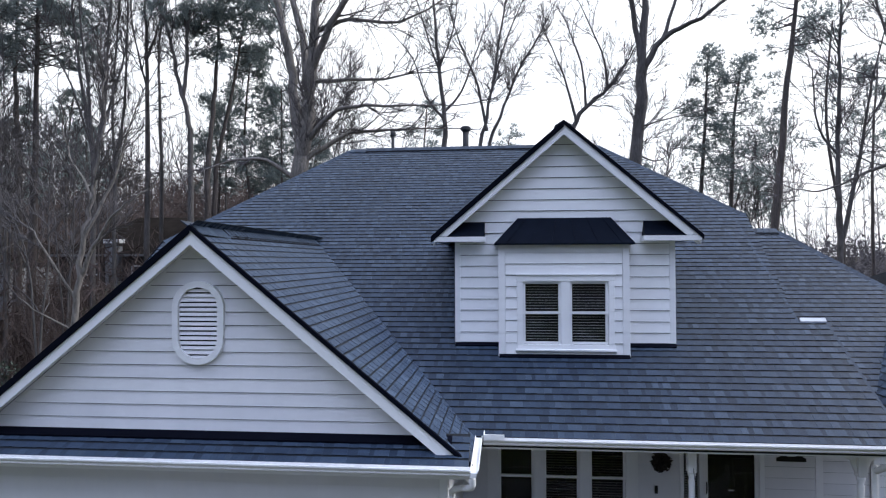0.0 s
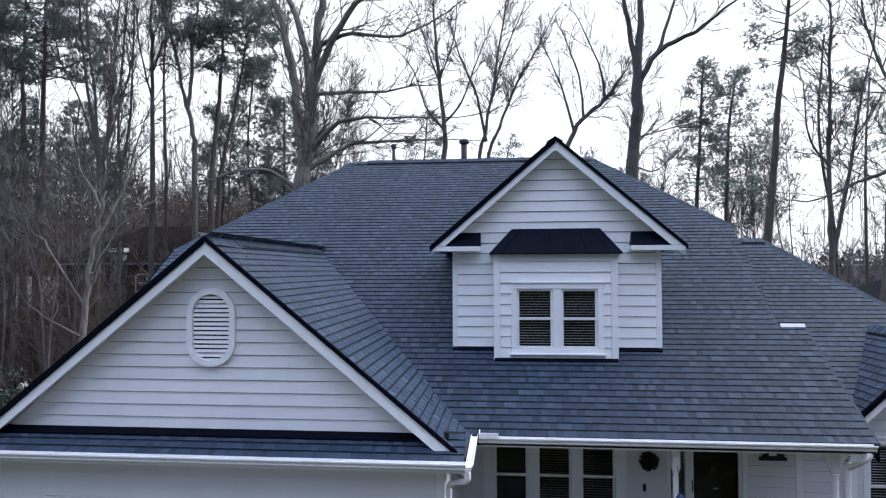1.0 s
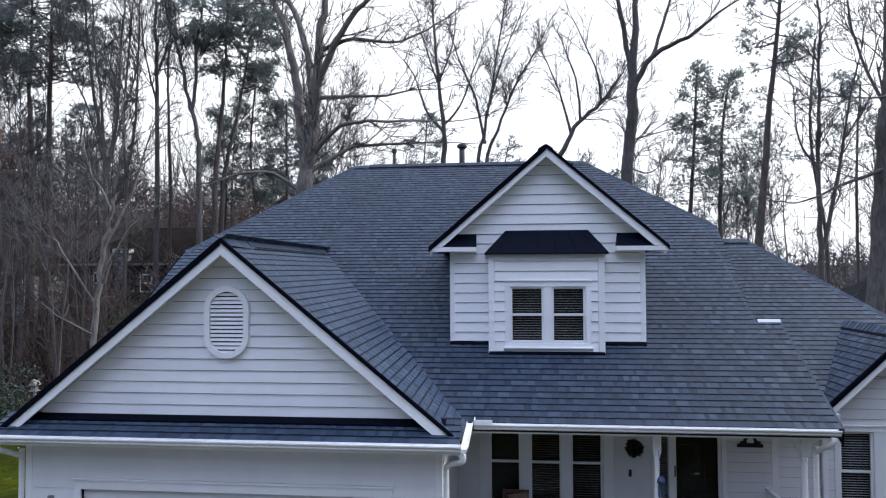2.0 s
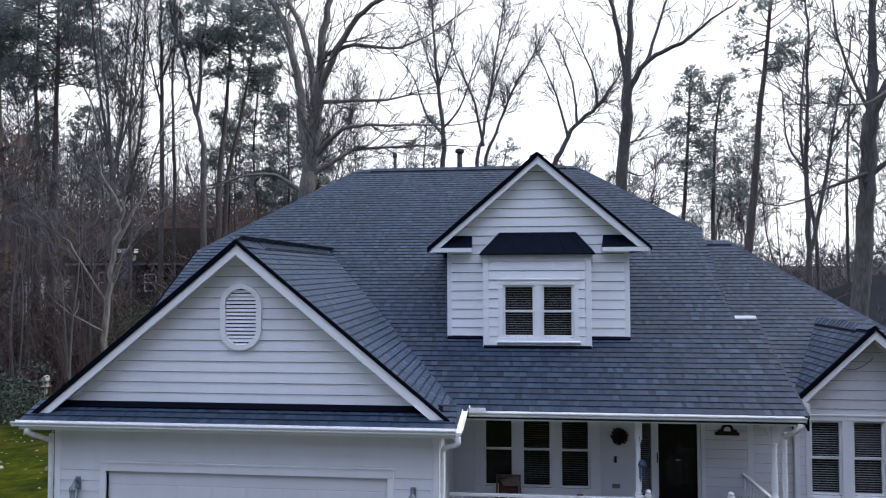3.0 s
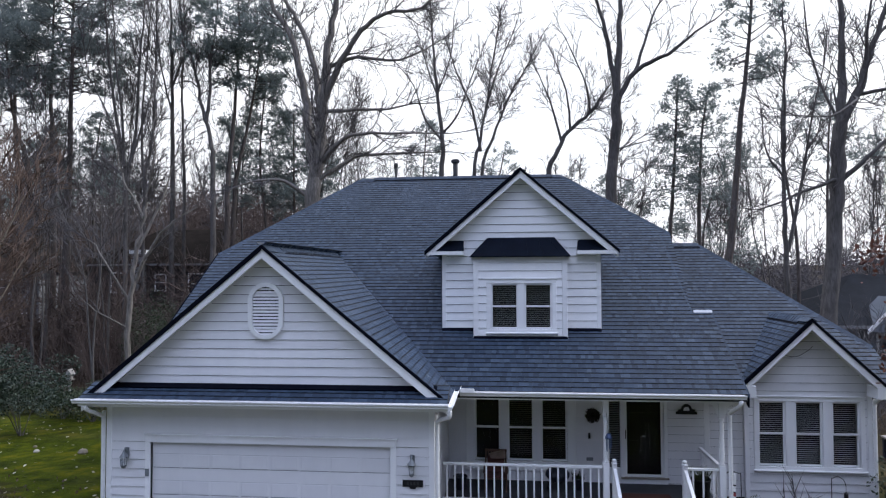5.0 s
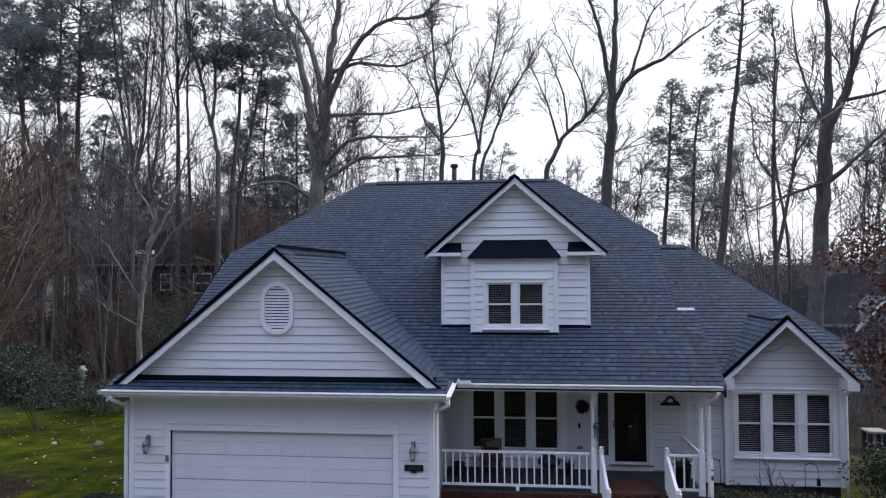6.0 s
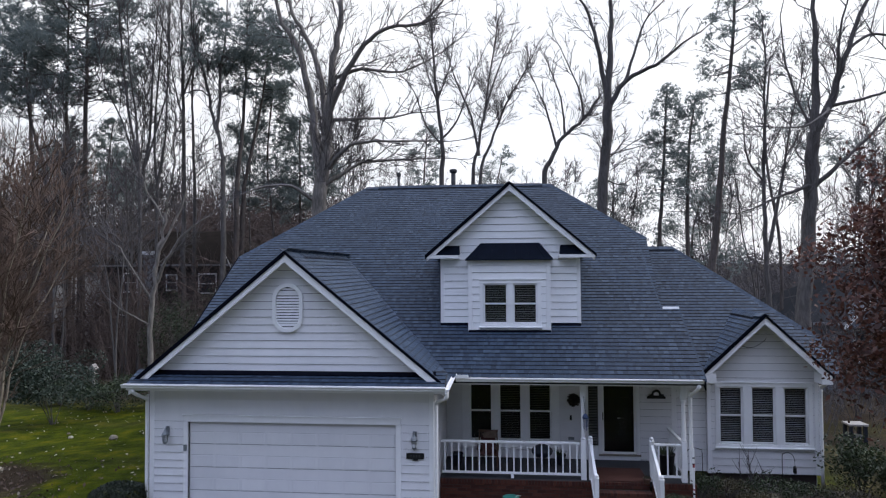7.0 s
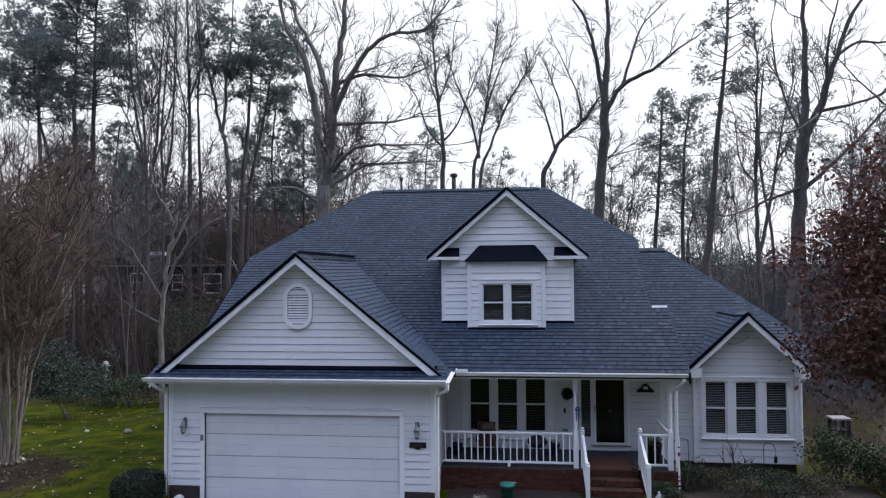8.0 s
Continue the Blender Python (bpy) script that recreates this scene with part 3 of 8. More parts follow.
def wing_spans(v):
    y = WYE + v * V_MAIN[1]
    z = wing_z(y)
    hi = min(WXE, WX1 + (WY - y) * W_HIP)
    if z < BAY_Z - 0.02:
        half = (BAY_Z - z) / BAY_P
        return [(WX0, BAY_X - half + 0.06), (BAY_X + half - 0.06, hi)] if BAY_X + half < hi else [(WX0, BAY_X - half + 0.06)]
    return [(WX0, hi)]


shingle_field(wing_roof, (0, WYE, WEZ), (1, 0, 0), V_MAIN, (WY - WYE) / V_MAIN[1], wing_spans)
caps(wing_roof, (WXE, WHY, wing_z(WHY)), (WX1, WY, WZ), (1, 1, 0), 0.14)
ridge_vent((WX0 + 0.12, WY, WZ), (WX1, WY, WZ), (0, -1, 0), wing_roof)
part("exposed_flashing", Shape().solid([(5.76, 3.115, main_z(3.115) + 0.006), (6.18, 3.115, main_z(3.115) + 0.006), (6.18, 3.16, main_z(3.16) + 0.02), (5.76, 3.16, main_z(3.16) + 0.02)], [(5.76, 3.115, main_z(3.115) + 0.02), (6.18, 3.115, main_z(3.115) + 0.02), (6.18, 3.16, main_z(3.16) + 0.045), (5.76, 3.16, main_z(3.16) + 0.045)]), FLASH, wing_roof, "strip of bare metal flashing at the roof step")

# -- bay gable roof --
BY0 = 2.45
BT = math.atan(BAY_P)
BC, BS = math.cos(BT), math.sin(BT)
BAY_HALF = 1.56
BAY_EZ = BAY_Z - BAY_P * BAY_HALF
by_top = EAVE_Y + (BAY_Z + WING_DROP - EAVE_Z) / PITCH
bay_roof = slab("bay_roof", [(BAY_X + BAY_HALF, BY0 + 0.034, BAY_EZ), (BAY_X + BAY_HALF, 3.3, BAY_EZ), (BAY_X, by_top, BAY_Z), (BAY_X, BY0 + 0.034, BAY_Z)], 0.1, house, UNDER, "small front-facing gable roof over the bay")
slab("far_slope", [(BAY_X, BY0 + 0.034, BAY_Z), (BAY_X, by_top, BAY_Z), (BAY_X - BAY_HALF, 3.3, BAY_EZ), (BAY_X - BAY_HALF, BY0 + 0.034, BAY_EZ)], 0.1, bay_roof, UNDER)
B_LEN = (BAY_Z - BAY_EZ) / BS


def bay_back(v):
    return max(BY0 + 0.15, EAVE_Y + (BAY_EZ + v * BS + WING_DROP - EAVE_Z) / PITCH + 0.06)


shingle_field(bay_roof, (BAY_X + BAY_HALF, 0, BAY_EZ), (0, 1, 0), (-BC, 0, BS), B_LEN, lambda v: [(BY0 - 0.02, bay_back(v))])
shingle_field(bay_roof, (BAY_X - BAY_HALF, 0, BAY_EZ), (0, -1, 0), (BC, 0, BS), B_LEN, lambda v: [(-bay_back(v), -BY0 + 0.02)])
caps(bay_roof, (BAY_X, BY0 + 0.45, BAY_Z), (BAY_X, BY0 - 0.02, BAY_Z + 0.02), (1, 0, 0), 0.14)
ridge_vent((BAY_X, BY0 + 0.4, BAY_Z - 0.01), (BAY_X, by_top - 0.1, BAY_Z - 0.01), (1, 0, 0), bay_roof, BAY_P)
gable_rakes(house, BAY_X, BAY_Z + 0.015, BAY_P, BAY_HALF + 0.02, BY0, 0.03, 2.9, 0.16)

# -- dormer roof --
DY0 = 2.36
DOR_HALF = 2.17
DOR_EZ = DOR_Z - DOR_P * DOR_HALF
dormer_roof = slab("dormer_roof", [(DOR_X + DOR_HALF, DY0 + 0.034, DOR_EZ), (DOR_X + DOR_HALF, main_y(DOR_EZ), DOR_EZ), (DOR_X, main_y(DOR_Z), DOR_Z), (DOR_X, DY0 + 0.034, DOR_Z)], 0.1, house, SHINGLE, "steep gable roof of the dormer")
slab("far_slope", [(DOR_X, DY0 + 0.034, DOR_Z), (DOR_X, main_y(DOR_Z), DOR_Z), (DOR_X - DOR_HALF, main_y(DOR_EZ), DOR_EZ), (DOR_X - DOR_HALF, DY0 + 0.034, DOR_EZ)], 0.1, dormer_roof, SHINGLE)
caps(dormer_roof, (DOR_X, 6.5, DOR_Z), (DOR_X, DY0 - 0.02, DOR_Z + 0.02), (1, 0, 0), 0.14)
gable_rakes(house, DOR_X, DOR_Z + 0.015, DOR_P, DOR_HALF + 0.02, DY0, 0.03, 2.62, 0.145, 5.905)


# ---- walls with lap siding ----
def siding(parent, xl, xr, z0, z1, y, expo=0.187, holes=(), phase=0.0, tight=99.0, boards=None):
    """Lap boards on a wall facing the front. xl(z) and xr(z) are the wall's edges; holes are (x0, x1, z0, z1); below
    tight a dark strip paints the shade under each lap, above tight the laps lie close, with no open joint.
    """
    z = z0 - phase
    while z < z1 - 0.01:
        a, b = max(z, z0), min(z + expo, z1)
        z += expo
        spans = [(None, None, a, b)]
        cuts = [h for h in holes if h[2] < b and h[3] > a]
        edges = sorted({e for h in cuts for e in h[:2]})
        stops = [None, *edges, None]
        for p, q in zip(stops, stops[1:]):
            lo, hi = a, b
            if p is not None and q is not None:
                over = [h for h in cuts if h[0] <= p and h[1] >= q]
                if over:
                    h = over[0]
                    if h[2] > a + 0.01:
                        hi = h[2]
                    elif h[3] < b - 0.01:
                        lo = h[3]
                    else:
                        continue
            xa0, xa1 = (xl(lo), xl(hi)) if p is None else (p, p)
            xb0, xb1 = (xr(lo), xr(hi)) if q is None else (q, q)
            if xb0 - xa0 < 0.02:
                continue
            if xb1 - xa1 < 0.02:
                xb1 = xa1 = (xa1 + xb1) / 2
                xb1 += 0.01
            fl = -0.004 - 0.020 * (1 - (lo - a) / expo)
            fh = -0.004 - 0.020 * max(0, (1 - (hi - a) / expo))
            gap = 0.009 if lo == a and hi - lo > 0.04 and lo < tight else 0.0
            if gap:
                # dark strip in the gap stands in for the lap's shadow
                part("lap_shade_strip", Shape().box(xa0, xb0, y - 0.006, y - 0.001, lo, lo + gap), JOINTSHADE, parent)
                k = gap / (hi - lo)
                lo, xa0, xb0 = lo + gap, xa0 + (xa1 - xa0) * k, xb0 + (xb1 - xb0) * k
            s = Shape().solid([(xa0, y + fl, lo), (xb0, y + fl, lo), (xb0, y - 0.0, lo), (xa0, y - 0.0, lo)],
                              [(xa1, y + fh, hi), (xb1, y + fh, hi), (xb1, y - 0.0, hi), (xa1, y - 0.0, hi)])
            part("siding_board", s, boards or WHITE, parent)


def wall(name, x0, x1, z0, z1, y, thick, holes=(), label=""):
    """A wall slab facing front with rectangular openings cut right through."""
    s = Shape()
    xs = sorted({x0, x1, *(v for h in holes for v in h[:2])})
    for a, b in zip(xs, xs[1:]):
        inside = sorted((h[2], h[3]) for h in holes if h[0] <= a and h[1] >= b)
        z = z0
        for lo, hi in [*inside, (z1, z1)]:
            if lo - z > 0.001:
                s.box(a, b, y, y + thick, z, lo)
            z = max(z, hi)
    return part(name, s, WHITE, house, label)


def window_unit(x0, x1, z0, z1, y, units, trim=0.09, sill=True, label="white double-hung window with dark lowered blinds", proud=0.035, clear=(), slats=None):
    """A mulled row of double-hung windows. x0..z1 is the outside of the casing; y the wall face."""
    win = new("window")
    win.parent = house
    tagged(win, label)
    c = Shape()
    c.box(x0, x1, y - proud, y + 0.02, z1 - trim, z1)
    c.box(x0, x1, y - proud, y + 0.02, z0, z0 + trim)
    c.box(x0, x0 + trim, y - proud, y + 0.02, z0 + trim, z1 - trim)
    c.box(x1 - trim, x1, y - proud, y + 0.02, z0 + trim, z1 - trim)
    rounded(part("casing", c, TRIM, win), 0.006)
    part("drip_cap", Shape().box(x0 - 0.02, x1 + 0.02, y - proud - 0.02, y + 0.01, z1 + 0.002, z1 + 0.025), TRIM, win)
    if sill:
        part("sill", Shape().extrude_x([(y - proud - 0.045, z0 + 0.0), (y - proud, z0 - 0.035), (y - proud + 0.002, z0 + 0.03), (y - proud - 0.045, z0 + 0.022)], x0 - 0.02, x1 + 0.02), TRIM, win)
    n, mull = units, 0.14 if units == 2 else 0.17 if trim > 0.15 else 0.20
    w = (x1 - x0 - 2 * trim - (n - 1) * mull) / n
    for i in range(n):
        a = x0 + trim + i * (w + mull)
        b = a + w
        if i:
            part("mullion", Shape().box(a - mull, a, y - proud + 0.004, y + 0.05, z0 + trim, z1 - trim), TRIM, win)
        zm = (z0 + z1) / 2
        for lo, hi, dy in ((zm - 0.02, z1 - trim, 0.0), (z0 + trim, zm + 0.02, 0.022)):
            f, t = Shape(), 0.042
            yy = y + 0.012 + dy
            f.box(a, b, yy, yy + 0.03, lo, lo + t).box(a, b, yy, yy + 0.03, hi - t, hi).box(a, a + t, yy, yy + 0.03, lo + t, hi - t).box(b - t, b, yy, yy + 0.03, lo + t, hi - t)
            part("sash", f, TRIM, win)
            g = part("pane", Shape().box(a + t - 0.005, b - t + 0.005, yy + 0.012, yy + 0.017, lo + t - 0.005, hi - t + 0.005), GLASS, win)
            g.visible_shadow = False
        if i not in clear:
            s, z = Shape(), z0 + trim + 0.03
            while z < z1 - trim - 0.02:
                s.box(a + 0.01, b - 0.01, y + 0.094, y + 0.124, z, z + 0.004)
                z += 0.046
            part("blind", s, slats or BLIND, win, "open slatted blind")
    # black sheet added to stand in for the unlit room behind
    part("unlit_room_sheet", Shape().box(x0 + trim + 0.01, x1 - trim - 0.01, y + 0.16, y + 0.18, z0, z1), DARK, win)
    return win


def corner_board(x0, x1, y, z0, z1, proud=0.026):
    rounded(part("corner_board", Shape().box(x0, x1, y - proud, y + 0.05, z0, z1), TRIM, house), 0.005)


# -- garage front --
GDX0, GDX1, GDZ = -5.75, -0.87, 2.13
gw = wall("garage_wall", -6.68, -0.02, 0.0, 3.0, 0.0, 0.14, [(GDX0, GDX1, 0.0, GDZ)], "white lap-sided garage front wall")
part("frieze_board", Shape().box(-6.58, -0.12, -0.018, 0.0, 2.64, 2.86), WHITE, house)
siding(gw, lambda z: -6.58, lambda z: -0.12, 0.34, 2.64, 0.0, 0.179, [(GDX0 - 0.11, GDX1 + 0.11, 0.0, GDZ + 0.17)], 0.0, 2.2)
corner_board(-6.69, -6.58, 0.0, 0.34, 2.95)
corner_board(-0.12, -0.01, 0.0, 0.34, 2.95)
trim = Shape().box(GDX0 - 0.11, GDX0, -0.03, 0.12, 0.0, GDZ).box(GDX1, GDX1 + 0.11, -0.03, 0.12, 0.0, GDZ).box(GDX0 - 0.11, GDX1 + 0.11, -0.032, 0.12, GDZ, GDZ + 0.14)
trim.box(GDX0 - 0.14, GDX1 + 0.14, -0.06, 0.0, GDZ + 0.142, GDZ + 0.17)
rounded(part("door_casing", trim, TRIM, house, "white garage door casing"), 0.006)

gable = part("gable_wall", Shape().extrude_y([(GAR_X - 3.34, 3.0), (GAR_X + 3.34, 3.0), (GAR_X + 3.34, 3.14), (GAR_X, GAR_Z - 0.14), (GAR_X - 3.34, 3.14)], 0.0, 0.12), WHITE, house, "white lap-sided garage gable")
siding(gable, lambda z: max(GAR_X - 3.25, GAR_X - (GAR_Z - 0.2 - z) / GAR_P), lambda z: min(GAR_X + 3.25, GAR_X + (GAR_Z - 0.2 - z) / GAR_P), 3.30, 5.80, 0.0, 0.179, (), 0.01)
# frieze along the gable's top edges is hidden by the rake boards
side_wall = part("garage_side_wall", Shape().box(-0.16, -0.02, 0.14, BACK_Y, 0.0, 3.0), WHITE, house, "white lap-sided garage return wall beside the porch")
zz = 0.36
while zz < 2.9:
    part("siding_board", Shape().solid([(-0.02, 0.12, zz), (-0.002, 0.12, zz), (-0.002, BACK_Y, zz), (-0.02, BACK_Y, zz)], [(-0.02, 0.12, zz + 0.187), (-0.016, 0.12, zz + 0.187), (-0.016, BACK_Y, zz + 0.187), (-0.02, BACK_Y, zz + 0.187)]), WHITE, side_wall)
    zz += 0.187
left_wall = part("left_wall", Shape().box(-6.68, -6.54, 0.14, 17.6, 0.0, 3.0).solid([(-6.68, 1.2, 3.0), (-6.68, 17.4, 3.0), (-6.68, 13.2, HLZ - 0.15), (-6.68, HIP_L[1], HLZ - 0.15)], [(-6.54, 1.2, 3.0), (-6.54, 17.4, 3.0), (-6.54, 13.2, HLZ - 0.15), (-6.54, HIP_L[1], HLZ - 0.15)]), WHITE, house)
part("rear_wall", Shape().box(-6.68, 9.6, 17.46, 17.6, 0.0, 3.0), WHITE, house)
part("right_wall", Shape().box(5.7, 5.84, 10.8, 17.5, 0.0, 3.0).solid([(5.45, 1.6, 3.1), (5.45, 17.0, 3.1), (5.45, 12.4, HRZ - 0.35), (5.45, HIP_R[1], HRZ - 0.35)], [(5.58, 1.6, 3.1), (5.58, 17.0, 3.1), (5.58, 12.4, HRZ - 0.35), (5.58, HIP_R[1], HRZ - 0.35)]), WHITE, house)
part("wing_wall", Shape().box(9.36, 9.5, 3.05, 10.8, 0.0, 3.0).box(5.84, 9.5, 10.66, 10.8, 0.0, 3.0), WHITE, house)

# brick at the foot of the garage front
def brick_course(parent, x0, x1, y, z, lengthwise=0.2, high=0.062, shift=0.0, material=None, deep=0.1, store={}):
    """One course of bricks with open joints, each an object of its own on a shared mesh."""
    x = x0 - shift
    while x < x1 - 0.02:
        a, b = max(x, x0), min(x + lengthwise, x1)
        if b - a > 0.03:
            key = (round(b - a, 3), high, deep, material.name)
            if key not in store:
                store[key] = Shape().box(0.0, b - a, 0.0, deep, 0.0, high).mesh("brick", material)
            ob = new("brick", store[key])
            ob.parent = parent
            ob.location = (a, y + rng.uniform(-0.003, 0.003), z)
        x += lengthwise + 0.011


for a, b in ((-6.66, GDX0 - 0.115), (GDX1 + 0.115, -0.03)):
    base = part("brick_base", Shape().box(a, b, -0.012, 0.0, 0.0, 0.335), MORTAR, house, "dark brick foundation course")
    for i in range(4):
        brick_course(base, a, b, -0.022, 0.012 + i * 0.078, shift=0.1 * (i % 2), material=DBRICK, deep=0.02)

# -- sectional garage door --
# the dark backing paints shade into the joints between sections
gdoor = part("garage_door", Shape().box(GDX0, GDX1, 0.0762, 0.11, 0.0, GDZ), JOINTSHADE, house, "closed white sectional garage door with embossed panels")
SEC = GDZ / 4
pw = (GDX1 - GDX0) / 8
panel_me = None
for r in range(4):
    part("section", Shape().box(GDX0 + 0.004, GDX1 - 0.004, 0.055, 0.076, r * SEC + 0.0015, (r + 1) * SEC - 0.0015), WHITE, gdoor)
    for c in range(8):
        if panel_me is None:
            # a long pressed field between two narrow strips coloured as groove shade
            w, h, t = pw - 0.05, SEC * 0.5, 0.004
            ps = Shape()
            ps.solid([(0.02, -t, 0.02), (0.02, -t, h - 0.02), (w - 0.02, -t, h - 0.02), (w - 0.02, -t, 0.02)][::-1], [(0, 0, 0), (0, 0, h), (w, 0, h), (w, 0, 0)][::-1])
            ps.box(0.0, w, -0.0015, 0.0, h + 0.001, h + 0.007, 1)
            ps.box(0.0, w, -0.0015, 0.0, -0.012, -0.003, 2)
            panel_me = ps.mesh("door_panel", [WHITE, plain("soft_groove_shade", (0.42, 0.42, 0.43), 0.9), plain("deep_groove_shade", (0.16, 0.16, 0.17), 0.9)])
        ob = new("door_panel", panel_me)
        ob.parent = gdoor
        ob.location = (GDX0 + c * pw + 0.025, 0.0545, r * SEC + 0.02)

# -- oval gable vent --
vent = new("gable_vent")
vent.parent = house
tagged(vent, "white oval louvred gable vent")
VX, VZ, VW, VH = -3.365, 4.763, 0.36, 0.56


def oval(w, h, n=36):
    """A rounded slot outline with straight sides."""
    out = []
    for i in range(n):
        a = 2 * math.pi * i / n
        z = math.sin(a) * w
        out.append((math.cos(a) * w, z + (h - w if math.sin(a) >= 0 else w - h)))
    return out


ring_o, ring_i = oval(VW, VH), oval(VW - 0.085, VH - 0.085)
rs = Shape()
for i in range(36):
    j = (i + 1) % 36
    for (o1, o2, i1, i2) in ((ring_o[i], ring_o[j], ring_i[i], ring_i[j]),):
        rs.face([(VX + o1[0], -0.075, VZ + o1[1]), (VX + i1[0], -0.075, VZ + i1[1]), (VX + i2[0], -0.075, VZ + i2[1]), (VX + o2[0], -0.075, VZ + o2[1])][::-1])
        rs.face([(VX + o1[0], -0.075, VZ + o1[1]), (VX + o2[0], -0.075, VZ + o2[1]), (VX + o2[0], 0.01, VZ + o2[1]), (VX + o1[0], 0.01, VZ + o1[1])][::-1])
        rs.face([(VX + i1[0], -0.075, VZ + i1[1]), (VX + i1[0], 0.0, VZ + i1[1]), (VX + i2[0], 0.0, VZ + i2[1]), (VX + i2[0], -0.075, VZ + i2[1])][::-1])
part("vent_frame", rs, TRIM, vent)
# near-black sheet paints the shade behind the louvres
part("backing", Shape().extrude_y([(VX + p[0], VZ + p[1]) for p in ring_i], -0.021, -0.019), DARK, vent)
ww, lim = VW - 0.085, VH - VW
z = VZ - VH + 0.10
while z < VZ + VH - 0.085:
    dz = max(0.0, abs(z - VZ) - lim)
    half = math.sqrt(max(0.0, ww * ww - dz * dz)) + 0.012
    if half > 0.03:
        part("slat", Shape().extrude_x([(-0.046, z - 0.024), (-0.040, z - 0.026), (-0.024, z + 0.014), (-0.030, z + 0.018)], VX - half, VX + half), WHITE, vent)
    z += 0.064

# -- dormer --
DWX0, DWX1, DWY = -0.10, 3.555, 2.62
DBX0, DBX1, DBY = 0.645, 2.765, 2.38
dz0 = 4.12
dorm = part("dormer_wall", Shape().extrude_y([(DWX0, dz0 - 0.3), (DWX1, dz0 - 0.3), (DWX1, 6.05), (DOR_X, DOR_Z - 0.12), (DWX0, 6.05)], DWY, DWY + 0.12), WHITE, house, "white lap-sided dormer front")
siding(dorm, lambda z: max(DWX0 + 0.09, DOR_X - (DOR_Z - 0.15 - z) / DOR_P), lambda z: min(DWX1 - 0.09, DOR_X + (DOR_Z - 0.15 - z) / DOR_P), 4.18, 7.66, DWY, 0.187, [(DBX0 + 0.03, DBX1 - 0.03, 4.0, 5.95)], 0.0, 99.0, LITWHITE)
corner_board(DWX0 - 0.005, DWX0 + 0.09, DWY, 4.165, 6.0)
corner_board(DWX1 - 0.09, DWX1 + 0.005, DWY, 4.165, 6.0)


def apron(y, x0, x1, run):
    """Metal laid on the roof in front of a wall foot."""
    lo, hi = main_z(y - run), main_z(y)
    return Shape().extrude_x([(y - run, lo + 0.012), (y + 0.01, hi + 0.012), (y + 0.01, hi + 0.05), (y - run, lo + 0.036)], x0, x1)


for a, b in ((DWX0, DBX0), (DBX1, DWX1)):
    part("base_trim", Shape().box(a, b, DWY - 0.022, DWY, 4.165, 4.2), TRIM, house)
for a, b in ((DWX0, DBX0 - 0.002), (DBX1 + 0.002, DWX1)):
    part("flashing", apron(DWY, a, b, 0.085), DRIP, house, "black apron flashing under the dormer wall")
for sx in (DWX0, DWX1 - 0.1):
    part("dormer_cheek", Shape().solid([(sx, DWY + 0.12, 4.0), (sx, 5.6, 6.05), (sx, DWY + 0.12, 6.05)], [(sx + 0.1, DWY + 0.12, 4.0), (sx + 0.1, 5.6, 6.05), (sx + 0.1, DWY + 0.12, 6.05)]), WHITE, house)
# projecting window box
box_wall = part("window_box", Shape().box(DBX0, DBX1, DBY, DWY, 3.99, 4.17).box(DBX0, DBX1, DBY, DWY, 5.29, 5.86).box(DBX0, 1.0, DBY, DWY, 4.17, 5.29).box(2.49, DBX1, DBY, DWY, 4.17, 5.29), WHITE, house, "projecting white window box")
siding(box_wall, lambda z: DBX0 + 0.11, lambda z: DBX1 - 0.11, 4.03, 5.72, DBY, 0.187, [(0.95, 2.53, 4.1, 5.35)], 0.0, 99.0, LITWHITE)
corner_board(DBX0 - 0.008, DBX0 + 0.105, DBY, 4.036, 5.85)
corner_board(DBX1 - 0.105, DBX1 + 0.008, DBY, 4.036, 5.85)
part("frieze_board", Shape().box(DBX0 + 0.106, DBX1 - 0.106, DBY - 0.022, DBY, 5.72, 5.85), TRIM, house)
part("base_trim", Shape().box(DBX0 - 0.012, DBX1 + 0.012, DBY - 0.03, DWY, 4.005, 4.035), TRIM, house)
part("flashing", apron(DBY, DBX0, DBX1, 0.07), DRIP, house, "black apron flashing under the window box")
window_unit(0.94, 2.53, 4.10, 5.34, DBY, 2, trim=0.10)
# black metal canopy over the box
can = Shape()
cb = [(0.585, 2.26, 5.87), (2.83, 2.26, 5.87), (2.83, DWY, 5.87), (0.585, DWY, 5.87)]
ct = [(0.975, 2.58, 6.30), (2.50, 2.58, 6.30), (2.50, DWY - 0.004, 6.31), (0.975, DWY - 0.004, 6.31)]
can.solid(cb, ct)
can.box(0.57, 2.845, 2.245, DWY - 0.004, 5.845, 5.869)
canopy = part("metal_canopy", can, BLACK, house, "black standing-seam metal canopy over the dormer window")
for i in range(6):
    f = (i + 0.5) / 6
    x0, x1 = 0.585 + f * 2.245, 0.975 + f * 1.525
    part("seam", Shape().tube([(x0, 2.262, 5.874), (x1, 2.578, 6.304)], [0.010, 0.010], 4), BLACK, canopy)
for sg in (0, 1):
    a, b = ((0.585, 2.26, 5.87), (0.975, 2.58, 6.30)) if sg == 0 else ((2.83, 2.26, 5.87), (2.50, 2.58, 6.30))
    part("seam", Shape().tube([a, b], [0.012, 0.012], 4), BLACK, canopy)
